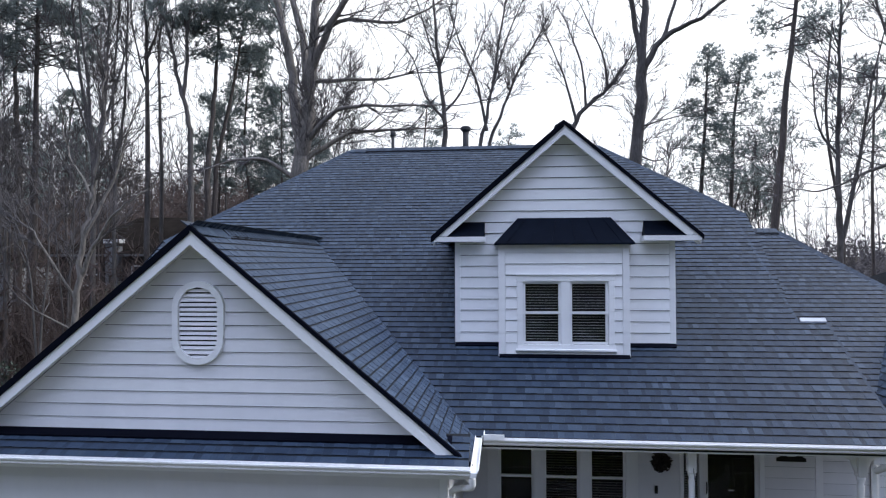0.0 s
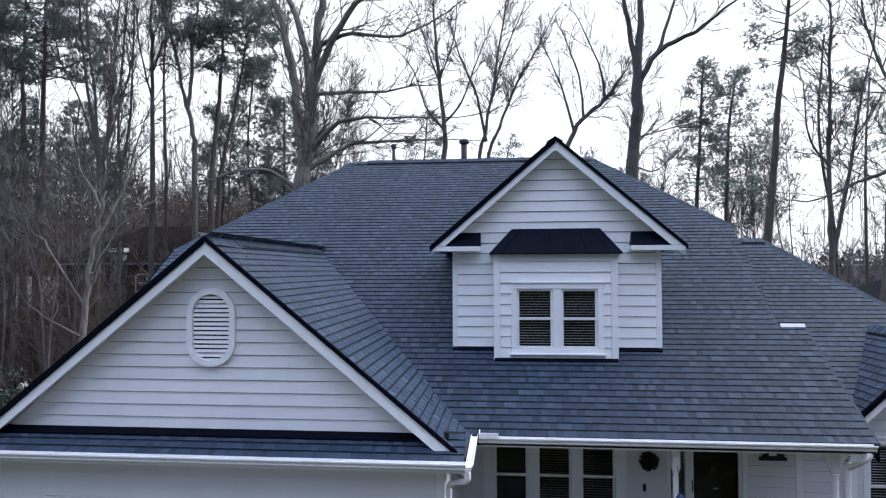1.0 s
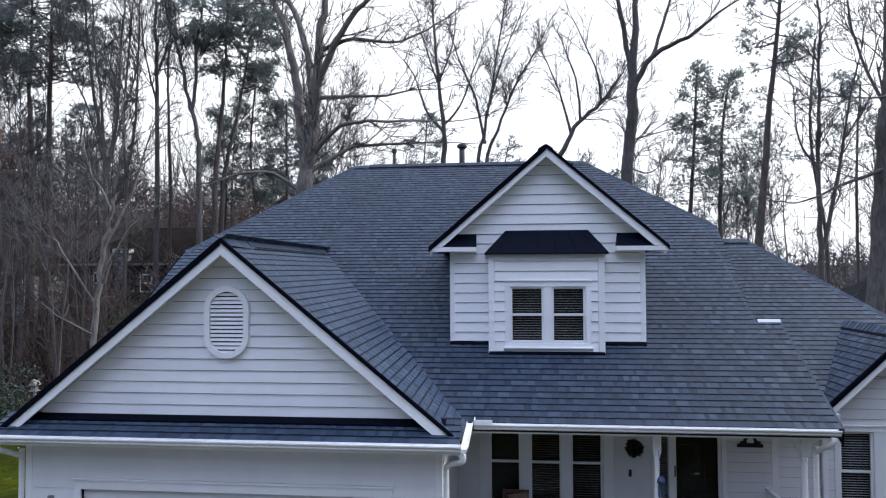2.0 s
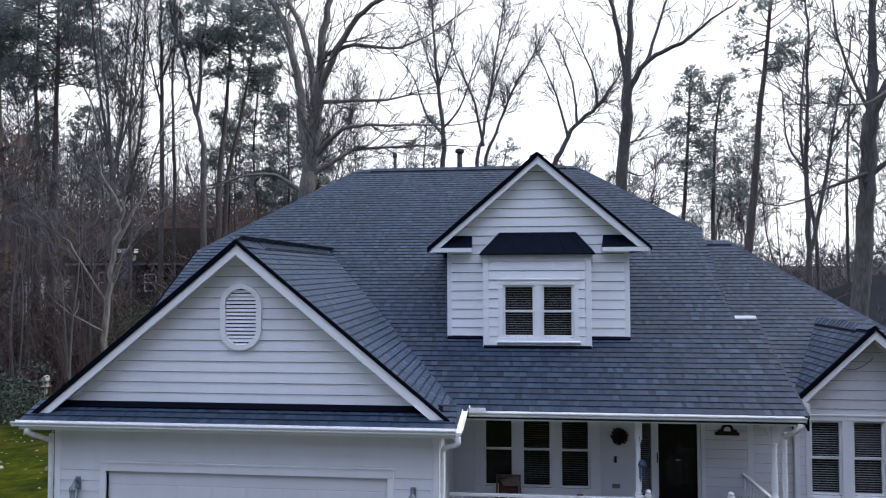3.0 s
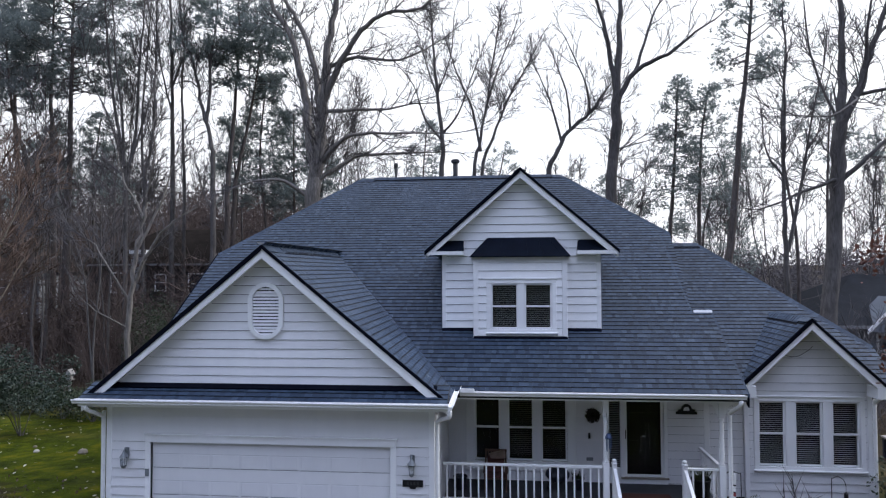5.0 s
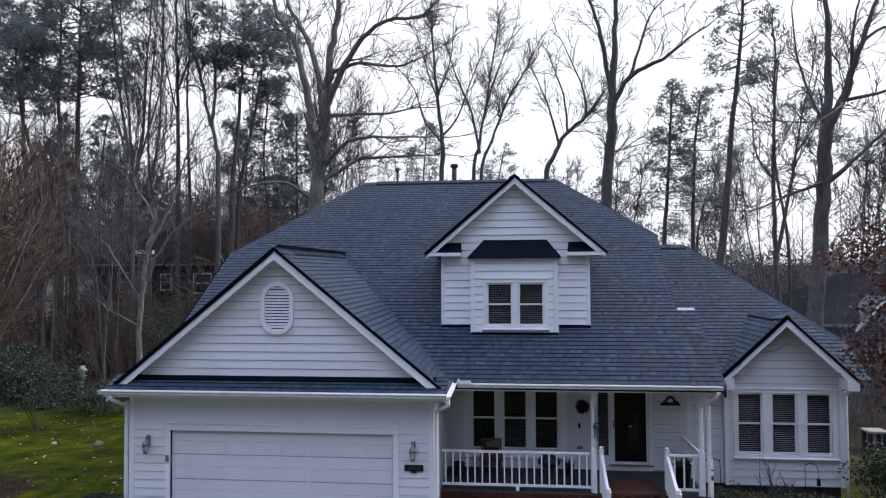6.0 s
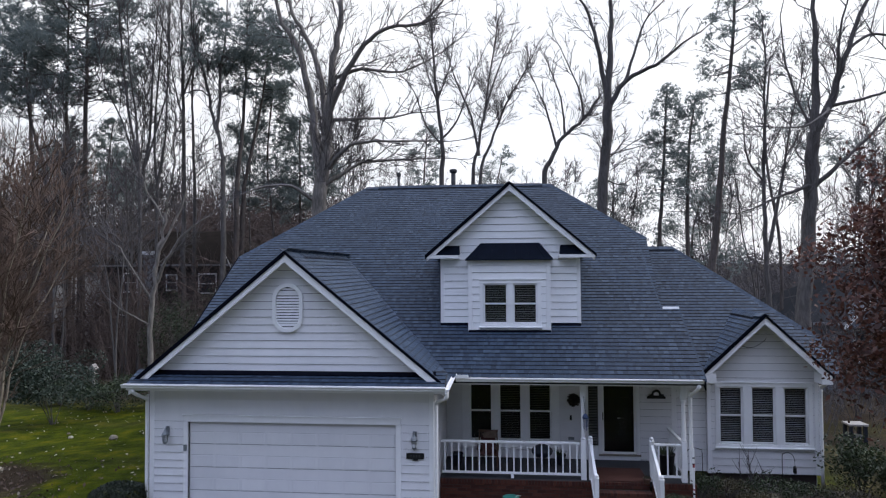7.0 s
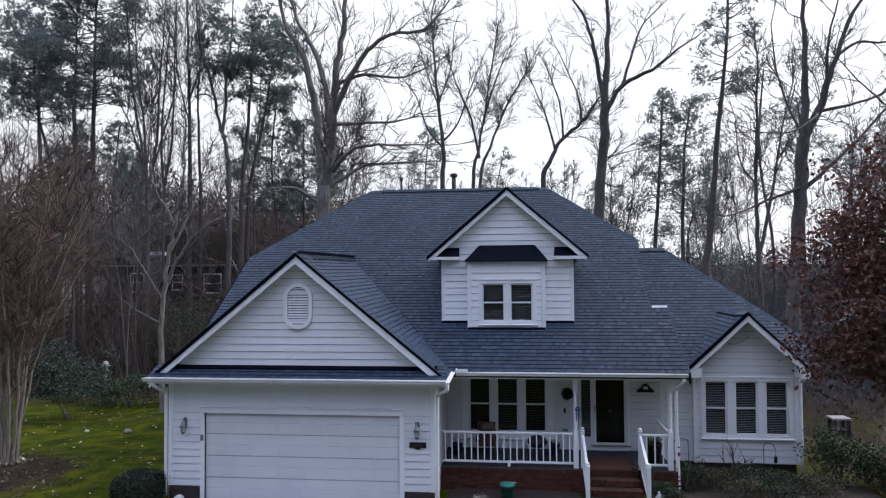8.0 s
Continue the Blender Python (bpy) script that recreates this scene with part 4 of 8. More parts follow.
# eave returns
for x0, x1, xt0, xt1 in ((-0.42, 0.41, -0.18, 0.41), (3.0, 3.88, 3.0, 3.64)):
    ret = part("eave_return", Shape().solid([(x0 + 0.02, DY0 - 0.005, 5.99), (x1, DY0 - 0.005, 5.99), (x1, DWY, 5.99), (x0 + 0.02, DWY, 5.99)], [(xt0 + 0.05, DWY - 0.03, 6.24), (xt1, DWY - 0.03, 6.24), (xt1, DWY - 0.02, 6.24), (xt0 + 0.05, DWY - 0.02, 6.24)]), BLACK, house, "small black metal eave return")
    part("return_board", Shape().box(x0, x1 + 0.004, DY0 - 0.012, DWY - 0.02, 5.905, 5.988), TRIM, ret)

# -- bay --
BXL, BXR, BYF = 6.77, 9.5, 2.9
BW = (6.965, 9.355, 0.985, 2.645)
bh = [(BW[0] + 0.05, BW[1] - 0.05, BW[2] + 0.05, BW[3] - 0.05)]
bay = wall("bay_wall", BXL, BXR, 0.33, 2.95, BYF, 0.14, bh, "white lap-sided bay wall")
part("bay_gable", Shape().extrude_y([(BXL, 2.95), (BXR, 2.95), (BXR, 2.98), (BAY_X, BAY_Z - 0.12), (BXL, 2.98)], BYF, BYF + 0.12), WHITE, house)
siding(bay, lambda z: max(BXL + 0.09, BAY_X - (BAY_Z - 0.14 - z) / BAY_P), lambda z: min(BXR - 0.09, BAY_X + (BAY_Z - 0.14 - z) / BAY_P), 0.34, 4.2, BYF, 0.187, bh)
corner_board(BXL - 0.01, BXL + 0.09, BYF, 0.33, 2.86)
corner_board(BXR - 0.09, BXR + 0.01, BYF, 0.33, 2.86)
for a in (BXL, BXR - 0.1):
    part("bay_side", Shape().box(a, a + 0.1, BYF + 0.05, 3.3, 0.33, 2.95), WHITE, house)
window_unit(*BW[:2], BW[2], BW[3], BYF, 3, trim=0.10)
part("bay_foundation", Shape().box(BXL + 0.05, BXR - 0.05, BYF + 0.08, 3.4, -0.6, 0.33), DBRICK, house)
for x0, x1 in ((BAY_X - BAY_HALF - 0.02, BXL + 0.10), (BXR - 0.10, BAY_X + BAY_HALF + 0.02)):
    part("eave_box", Shape().box(x0, x1, BY0 - 0.012, BYF - 0.03, 2.70, 2.955), TRIM, house, "white boxed eave return")

# -- porch wall --
PW = (0.42, 3.0, 0.84, 2.80)
ph = [(PW[0] + 0.05, PW[1] - 0.05, PW[2] + 0.05, PW[3] - 0.05), (3.72, 5.04, FLOOR_Z, 2.75)]
pwall = wall("porch_wall", -0.02, 6.78, FLOOR_Z, 2.95, BACK_Y, 0.14, ph, "white lap-sided wall under the porch roof")
siding(pwall, lambda z: 0.06, lambda z: 3.70, FLOOR_Z + 0.02, 2.9, BACK_Y, 0.187, [(PW[0] + 0.04, PW[1] - 0.04, PW[2] + 0.04, PW[3] - 0.04)], 0.0, 0.0)
siding(pwall, lambda z: 5.08, lambda z: 5.9, FLOOR_Z + 0.02, 2.9, BACK_Y)
siding(pwall, lambda z: 6.02, lambda z: 6.77, 0.34, 2.9, BACK_Y, 0.187)
corner_board(5.9, 6.02, BACK_Y, FLOOR_Z, 2.9)
# porch slats use a darker blind colour that paints in the porch shade
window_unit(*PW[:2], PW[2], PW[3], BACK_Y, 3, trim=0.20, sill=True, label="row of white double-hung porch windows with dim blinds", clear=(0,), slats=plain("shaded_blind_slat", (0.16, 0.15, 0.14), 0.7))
part("porch_ceiling", Shape().box(-0.02, 6.05, 1.0, BACK_Y, 2.87, 2.9), TRIM, house, "white porch ceiling")
part("porch_beam", Shape().box(0.30, 6.05, 1.28, 1.42, 2.82, 2.869), TRIM, house, "white porch beam")

# front door with sidelight
door = new("front_door")
door.parent = house
tagged(door, "dark front door behind a full-glass white storm door")
dt = Shape().box(3.70, 3.76, BACK_Y - 0.03, BACK_Y + 0.1, FLOOR_Z + 0.12, 2.75).box(4.02, 4.10, BACK_Y - 0.03, BACK_Y + 0.1, FLOOR_Z + 0.12, 2.75).box(5.0, 5.08, BACK_Y - 0.03, BACK_Y + 0.1, FLOOR_Z + 0.12, 2.75).box(3.70, 5.08, BACK_Y - 0.032, BACK_Y + 0.1, 2.75, 2.87)
dt.box(3.70, 5.08, BACK_Y - 0.02, BACK_Y + 0.1, FLOOR_Z, FLOOR_Z + 0.115)
part("door_casing", dt, TRIM, door)
part("threshold", Shape().box(4.02, 5.10, BACK_Y - 0.07, BACK_Y + 0.05, FLOOR_Z + 0.116, FLOOR_Z + 0.15), plain("worn_wood_sill", (0.22, 0.19, 0.15), 0.7), door)
sd = Shape().box(4.104, 4.165, BACK_Y, BACK_Y + 0.03, FLOOR_Z + 0.152, 2.745).box(4.935, 4.996, BACK_Y, BACK_Y + 0.03, FLOOR_Z + 0.152, 2.745).box(4.165, 4.935, BACK_Y, BACK_Y + 0.03, FLOOR_Z + 0.152, FLOOR_Z + 0.21).box(4.165, 4.935, BACK_Y, BACK_Y + 0.03, 2.67, 2.745)
part("storm_frame", sd, TRIM, door)
g = part("storm_glass", Shape().box(4.16, 4.94, BACK_Y + 0.012, BACK_Y + 0.017, FLOOR_Z + 0.2, 2.68), GLASS, door)
ds = Shape().box(4.10, 5.0, BACK_Y + 0.07, BACK_Y + 0.115, FLOOR_Z + 0.15, 2.75)
for a, b in ((4.2, 4.5), (4.6, 4.9)):
    for lo, hi in ((0.95, 1.55), (1.68, 2.2), (2.3, 2.6)):
        ds.box(a, b, BACK_Y + 0.062, BACK_Y + 0.071, lo, hi)
part("door_leaf", ds, DOORPAINT, door, "dark panelled door leaf")
part("door_knob", Shape().lathe([(0.0, -0.03), (0.028, -0.02), (0.032, 0.0), (0.02, 0.02), (0.0, 0.03)], 4.56, BACK_Y + 0.05, 10).tube([(4.52, BACK_Y + 0.05, 1.66), (4.60, BACK_Y + 0.05, 1.66)], [0.012, 0.012], 6), FLASH, door, "bright door knocker")
part("storm_handle", Shape().tube([(4.13, BACK_Y - 0.03, 1.62), (4.13, BACK_Y - 0.05, 1.66), (4.13, BACK_Y - 0.05, 1.78), (4.13, BACK_Y - 0.03, 1.82)], [0.012] * 4, 6), IRON, door)
sl = Shape()
z = FLOOR_Z + 0.38
while z < 2.7:
    sl.solid([(3.77, BACK_Y + 0.06, z), (4.01, BACK_Y + 0.06, z), (4.01, BACK_Y + 0.095, z + 0.012), (3.77, BACK_Y + 0.095, z + 0.012)], [(3.77, BACK_Y + 0.06, z + 0.003), (4.01, BACK_Y + 0.06, z + 0.003), (4.01, BACK_Y + 0.095, z + 0.015), (3.77, BACK_Y + 0.095, z + 0.015)])
    z += 0.042
part("sidelight_blind", sl, plain("grey_blind_slat", (0.42, 0.42, 0.42), 0.6), door)
part("sidelight_panel", Shape().box(3.76, 4.02, BACK_Y + 0.0, BACK_Y + 0.04, FLOOR_Z + 0.116, FLOOR_Z + 0.36), TRIM, door)
g = part("sidelight_glass", Shape().box(3.755, 4.025, BACK_Y + 0.02, BACK_Y + 0.025, FLOOR_Z + 0.36, 2.75), GLASS, door)
g.visible_shadow = False
# black sheet stands in for the unlit hall behind door and sidelight
part("unlit_room_sheet", Shape().box(3.74, 5.04, BACK_Y + 0.3, BACK_Y + 0.32, FLOOR_Z, 2.85), DARK, door)

# ---- gutters ----
def gutter_profile(y, z, w=0.125, h=0.09):
    """K-style gutter seen from its end: flat back, ogee front with a rolled lip."""
    return [(y + w, z), (y + w, z - h), (y + 0.045, z - h), (y + 0.03, z - h * 0.82), (y + 0.03, z - h * 0.6), (y + 0.008, z - h * 0.32), (y, z - h * 0.2), (y, z), (y + 0.014, z), (y + 0.014, z - 0.03), (y + w - 0.01, z - 0.03), (y + w - 0.01, z)]


def gutter(prof_at, x0, x1, label):
    prof = prof_at
    s = Shape()
    n = len(prof)
    s.v += [(x0, y, z) for y, z in prof] + [(x1, y, z) for y, z in prof]
    s.f += [(a, (a + 1) % n, n + (a + 1) % n, n + a)[::-1] for a in range(n)]
    s.f += [tuple(range(0, n)), tuple(range(2 * n - 1, n - 1, -1))]
    s.s += [0] * (n + 2)
    return part("gutter", s, ALU, house, label)


gutter(gutter_profile(-0.60, 3.074), -7.06, 0.302, "white seamless gutter under the pent roof")
gutter(gutter_profile(0.83, 3.046), 0.42, 6.1, "white seamless gutter along the porch eave")
side_prof = [(0.41 - (y + 0.60), z) for y, z in gutter_profile(-0.60, 3.071, 0.105, 0.09)]
ret = Shape()
for y0, y1 in ((-0.60, 0.94),):
    k = len(side_prof)
    ret.v += [(x, y0, z) for x, z in side_prof] + [(x, y1, z) for x, z in side_prof]
    ret.f += [(a, (a + 1) % k, k + (a + 1) % k, k + a)[::-1] for a in range(k)] + [tuple(range(k)), tuple(range(2 * k - 1, k - 1, -1))]
    ret.s += [0] * (k + 2)
part("gutter", ret, ALU, house, "white gutter return on the garage eave")
part("fascia_board", Shape().box(-7.0, 0.3, -0.474, -0.45, 2.92, 3.05).box(0.30, 6.05, 0.956, 0.98, 2.885, 3.03), TRIM, house)
part("eave_soffit", Shape().box(-7.0, 0.3, -0.45, -0.02, 2.92, 2.94).box(0.2, 6.05, 0.98, 1.2, 2.885, 2.905).box(0.0, 0.3, -0.45, 1.0, 2.92, 2.94), TRIM, house)
part("splash_guard", Shape().box(0.44, 0.72, 0.80, 0.815, 3.046, 3.125).box(0.425, 0.44, 0.80, 1.02, 3.046, 3.125).box(0.44, 0.72, 0.815, 1.0, 3.055, 3.065), ALU, house, "white splash guard on the valley corner")


def downspout(pts, label):
    """A rectangular downpipe with elbows and two straps."""
    s = Shape()
    line = bent(pts, 4)
    s.tube(line, [0.042] * len(line), 8)
    return part("downspout", s, ALU, house, label, smooth=True)


downspout([(0.33, -0.53, 2.96), (0.32, -0.50, 2.84), (0.17, -0.26, 2.74), (0.06, -0.09, 2.64), (0.05, -0.06, 2.48), (0.05, -0.06, 1.2), (0.05, -0.06, 0.1)], "white downspout at the garage corner")
downspout([(-6.82, -0.52, 2.95), (-6.8, -0.48, 2.86), (-6.72, -0.12, 2.66), (-6.735, -0.05, 2.55), (-6.735, -0.05, 0.1)], "white downspout at the outer garage corner")
downspout([(6.0, 0.88, 2.93), (5.98, 0.9, 2.84), (5.9, 1.22, 2.62), (5.9, 1.27, 2.5), (5.9, 1.27, 0.1)], "white downspout beside the porch post")
downspout([(9.62, 2.6, 2.8), (9.6, 2.62, 2.72), (9.56, 2.84, 2.55), (9.55, 2.86, 2.4), (9.55, 2.86, 0.0)], "white downspout at the bay corner")

# ---- roof things ----
for x, r, top, name in ((-2.44, 0.045, 9.30, "vent_pipe"), (-0.33, 0.085, 9.40, "flue_pipe")):
    pipe = thing(name, "dark metal roof pipe with a flat cap behind the ridge", "roof pipe", (x, 9.85, 0))
    zb = main_z(2 * RIDGE_Y - 9.85) - 0.05
    part("pipe", Shape().lathe([(r, zb), (r, top)], 0, 0, 14), STEEL, pipe, smooth=True)
    part("cap", Shape().lathe([(r * 1.15, top - 0.10), (r * 1.75, top - 0.06), (r * 1.75, top + 0.01), (r * 1.2, top + 0.05), (0.01, top + 0.06)], 0, 0, 14), STEEL, pipe, "flat storm collar cap")
    part("boot", Shape().lathe([(r * 2.6, zb - 0.02), (r * 1.1, zb + 0.16)], 0, 0, 14), BUTT, pipe)


# ---- ground ----
def ground_z(x, y):
    """The lawn falls gently away behind and to the outer sides, then rises to a far wooded hill."""
    z = 0.0
    back = max(0.0, y - 2.0)
    z -= 0.05 * min(back, 34.0)
    z -= 0.02 * max(0.0, min(-7.0 - x, 25.0)) * (1.0 if y > -6 else 0.5)
    z -= 0.03 * max(0.0, min(x - 9.5, 20.0))
    d = math.hypot(x, y)
    if d > 70:
        f = min(1.0, (d - 70) / 150)
        z += 9.0 * f * f * (3 - 2 * f)
    # a wooded slope rises behind the garage side
    up = min(1.0, max(0.0, (y - 46.0) / 36.0)) * min(1.0, max(0.0, (-2.0 - x) / 16.0))
    z += 12.5 * up * up * (3 - 2 * up)
    z += 0.12 * noise.noise(Vector((x * 0.13, y * 0.13, 0.3))) * min(1.0, max(0.0, (abs(y + 4) - 5) / 4)) * (min(1.0, max(0.0, abs(x + 2.8) - 5.5) / 3) if y < 0 else 1.0)
    return z


def axis_steps():
    out, v, step = [0.0], 0.0, 1.2
    while v < 900:
        v += step
        step *= 1.09 if v > 25 else 1.0
        out.append(v)
    return [-a for a in out[:0:-1]] + out


xs, ys = axis_steps(), axis_steps()
gs = Shape()
gs.v = [(x, y, ground_z(x, y)) for y in ys for x in xs]
n = len(xs)
gs.f = [(j * n + i, j * n + i + 1, (j + 1) * n + i + 1, (j + 1) * n + i) for j in range(len(ys) - 1) for i in range(n - 1)]
gs.s = [0] * len(gs.f)
single("ground", gs, GROUND, "winter lawn and leaf-strewn woodland floor", "ground", kind="structure", smooth=True)


# ---- trees ----
def tapered(s, line, r0, r1, sides=6):
    n = len(line) - 1
    s.tube(line, [r0 + (r1 - r0) * (i / n) ** 0.8 for i in range(n + 1)], sides, caps=False)


def side_way(d, spread):
    """A direction that leaves d at roughly the angle spread (radians), turned anywhere about it."""
    a = d.orthogonal().normalized()
    a = Matrix.Rotation(trng.uniform(0, 2 * math.pi), 3, d) @ a
    return (d * math.cos(spread) + a * math.sin(spread)).normalized()


def spike(s, p, q, r):
    """The finest twig: a slim three-sided cone."""
    d = (q - p).normalized()
    a = d.orthogonal().normalized() * r
    b = d.cross(a)
    k = len(s.v)
    s.v += [tuple(p + a), tuple(p - a * 0.5 + b * 0.87), tuple(p - a * 0.5 - b * 0.87), tuple(q)]
    s.f += [(k, k + 1, k + 3), (k + 1, k + 2, k + 3), (k + 2, k, k + 3)]
    s.s += [0, 0, 0]


def sprout(twigs, p, d, length, r, level, up=0.25, ends=None, most=3, spread=(0.35, 0.95)):
    """A branch that bends upward a little, with finer branches along it and cone twigs last."""
    if level <= 0:
        q = p + (d + Vector((0, 0, up * 0.3))).normalized() * length
        spike(twigs, p, q, max(r, 0.012))
        if ends is not None:
            ends.append((q, d))
        return
    line, q, v = [p.copy()], p.copy(), d.copy()
    segs = 4 if level >= 2 else 2
    for i in range(segs):
        v = (v + Vector((trng.uniform(-1, 1), trng.uniform(-1, 1), trng.uniform(-0.7, 0.9))) * 0.27 + Vector((0, 0, up * 0.25))).normalized()
        q = q + v * (length / segs)
        line.append(q.copy())
    tapered(twigs, line, r, max(r * 0.35, 0.010), 4 if level >= 2 else 3)
    if ends is not None and level <= 1:
        ends.append((line[-1], v))
    kids = trng.randint(most, most + 2) + (1 if level == 1 else 0)
    for k in range(kids):
        f = trng.uniform(0.2, 1.0)
        i = min(int(f * segs), segs - 1)
        a = line[i].lerp(line[i + 1], f * segs - i)
        w = side_way((line[i + 1] - line[i]).normalized(), trng.uniform(*spread))
        sprout(twigs, a, w, length * trng.uniform(0.40, 0.75), max(r * 0.55, 0.012), level - 1, up, ends, most, spread)


def along(line, f):
    i = min(int(f * (len(line) - 1)), len(line) - 2)
    return line[i].lerp(line[i + 1], f * (len(line) - 1) - i), (line[i + 1] - line[i]).normalized()


def tree_thing(name, label, base, trunk, crown, bark, crown_mats, category="tree"):
    t = thing(name, label, category, base, group="trees round the house")
    for part_name, shape, mats in (("trunk", trunk, bark), ("crown", crown, crown_mats)):
        if shape.v:
            bx = Vector(base)
            shape.v = [(v[0] - bx.x, v[1] - bx.y, v[2] - bx.z) for v in shape.v]
            part(part_name, shape, mats, t, smooth=(part_name == "trunk"))
    return t


def limb_tree(name, label, x, y, r, limbs, bark, twig_len=2.6, twig_r=0.035, density=1.0, level=2, up=0.3, crook=0.22):
    """A bare tree whose main limbs are given as (start radius, end radius, [(dx, dy, z), ...]) from its foot."""
    z0 = ground_z(x, y)
    tr, cr = Shape(), Shape()
    for r0, r1, pts in limbs:
        line = bent([(x + a, y + b, c if c > -50 else z0 - 0.3) for a, b, c in pts], 4, min(0.13, r0 * crook))
        tapered(tr, line, r0 * 0.8, r1 * 0.8, 8 if r0 > 0.15 else 6)
        ln = sum((line[i + 1] - line[i]).length for i in range(len(line) - 1))
        first = 0.55 if pts[0][2] < -50 else 0.15
        for k in range(int(ln * 1.9 * density)):
            f = trng.uniform(first, 1.0)
            p, d = along(line, f)
            if p.z < 6.0 and trng.random() < 0.6:
                continue
            sprout(cr, p, side_way(d, trng.uniform(0.4, 1.0)), twig_len * trng.uniform(0.5, 1.25) * (1.15 - 0.5 * f), max(0.016, twig_r * trng.uniform(0.6, 1.1)), level, up)
        p, d = along(line, 0.999)
        sprout(cr, p, d, twig_len, min(0.07, max(r1, 0.02)), level)
    return tree_thing(name, label, (x, y, z0), tr, cr, bark, TWIG)


FOOT = -99.0


def bare_tree(x, y, top, r, label="slender leafless hardwood tree in the winter woods", lean=0.0, stems=1, bark=None, name="bare_tree", density=1.0, fork=0.35):
    limbs = []
    for s in range(stems):
        a = trng.uniform(-1, 1) * (0.09 if stems == 1 else 0.15) * top + lean
        b = trng.uniform(-0.06, 0.06) * top
        off = (s - (stems - 1) / 2) * r * 2.2
        sway = trng.uniform(-0.35, 0.35)
        rr = r * trng.uniform(0.75, 1.05)
        limbs.append((rr, rr * 0.18, [(off, 0, FOOT), (off + a * 0.12 + sway, b * 0.2, top * 0.25), (off + a * 0.4 - sway * 0.6, b * 0.5, top * 0.55), (off + a * 0.75 + sway * 0.5, b * 0.8, top * 0.8), (off + a, b, top * 0.99)]))
        for k in range(trng.randint(3, 5)):
            f = trng.uniform(fork, 0.8)
            sg = trng.choice((-1, 1))
            xs_, zs_ = off + a * f * 0.72, top * f
            w = top * trng.uniform(0.05, 0.13) * sg
            limbs.append((rr * 0.38, rr * 0.10, [(xs_, b * f, zs_), (xs_ + w * 0.5, b * f + trng.uniform(-0.7, 0.7), zs_ + top * 0.08), (xs_ + w, b * f + trng.uniform(-1.2, 1.2), min(top, zs_ + top * trng.uniform(0.18, 0.32)))]))
    return limb_tree(name, label, x, y, r, limbs, bark or BARK_DARK, twig_len=top * 0.105, twig_r=0.03, density=0.62 * density)


def needle_tuft(s, p, d, size, blades=7):
    """A brush of fine needles round a shoot's end."""
    for b in range(blades):
        w = (side_way(d, trng.uniform(0.1, 1.7)) + Vector((0, 0, 0.15))).normalized()
        a = Matrix.Rotation(trng.uniform(0, 3.1), 3, w) @ (w.orthogonal().normalized() * 0.07 * size)
        k = len(s.v)
        s.v += [tuple(p - a), tuple(p + a), tuple(p + w * size * trng.uniform(0.6, 1.1))]
        s.f.append((k, k + 1, k + 2))
        s.s.append(1)


def pine_branch(cr, p, way, reach, r, tuft, leafy=0.35, blades=7, droop=0.0):
    """A limb that sags and turns up at its tip; forked side shoots end in loose clumps of needle brushes."""
    line, q, v = [p.copy()], p.copy(), way.copy()
    for i in range(4):
        v = (v + Vector((trng.uniform(-0.2, 0.2), trng.uniform(-0.2, 0.2), -droop + 0.16 * i * (0.5 + droop)))).normalized()
        q = q + v * (reach / 4)
        line.append(q.copy())
    tapered(cr, line, r, 0.010, 3)
    for k in range(max(5, int(reach * 4.2))):
        f = leafy + (1.0 - leafy) * trng.random() ** 0.7
        a, d = along(line, f)
        w = (side_way(d, trng.uniform(0.4, 1.2)) + Vector((0, 0, 0.30))).normalized()
        ln = reach * trng.uniform(0.10, 0.26) * (1.25 - 0.6 * f) + 0.2
        e = a + w * ln
        spike(cr, a, e, 0.011)
        fat = trng.uniform(0.6, 1.25)
        for m in range(trng.randint(4, 7)):
            o = Vector((trng.gauss(0, 0.18), trng.gauss(0, 0.18), trng.gauss(0.03, 0.12))) * fat
            needle_tuft(cr, e + o, (o + w * 0.2 + Vector((0, 0, 0.12))).normalized(), tuft * trng.uniform(0.6, 1.0), blades)
    needle_tuft(cr, line[-1], v, tuft, blades + 3)


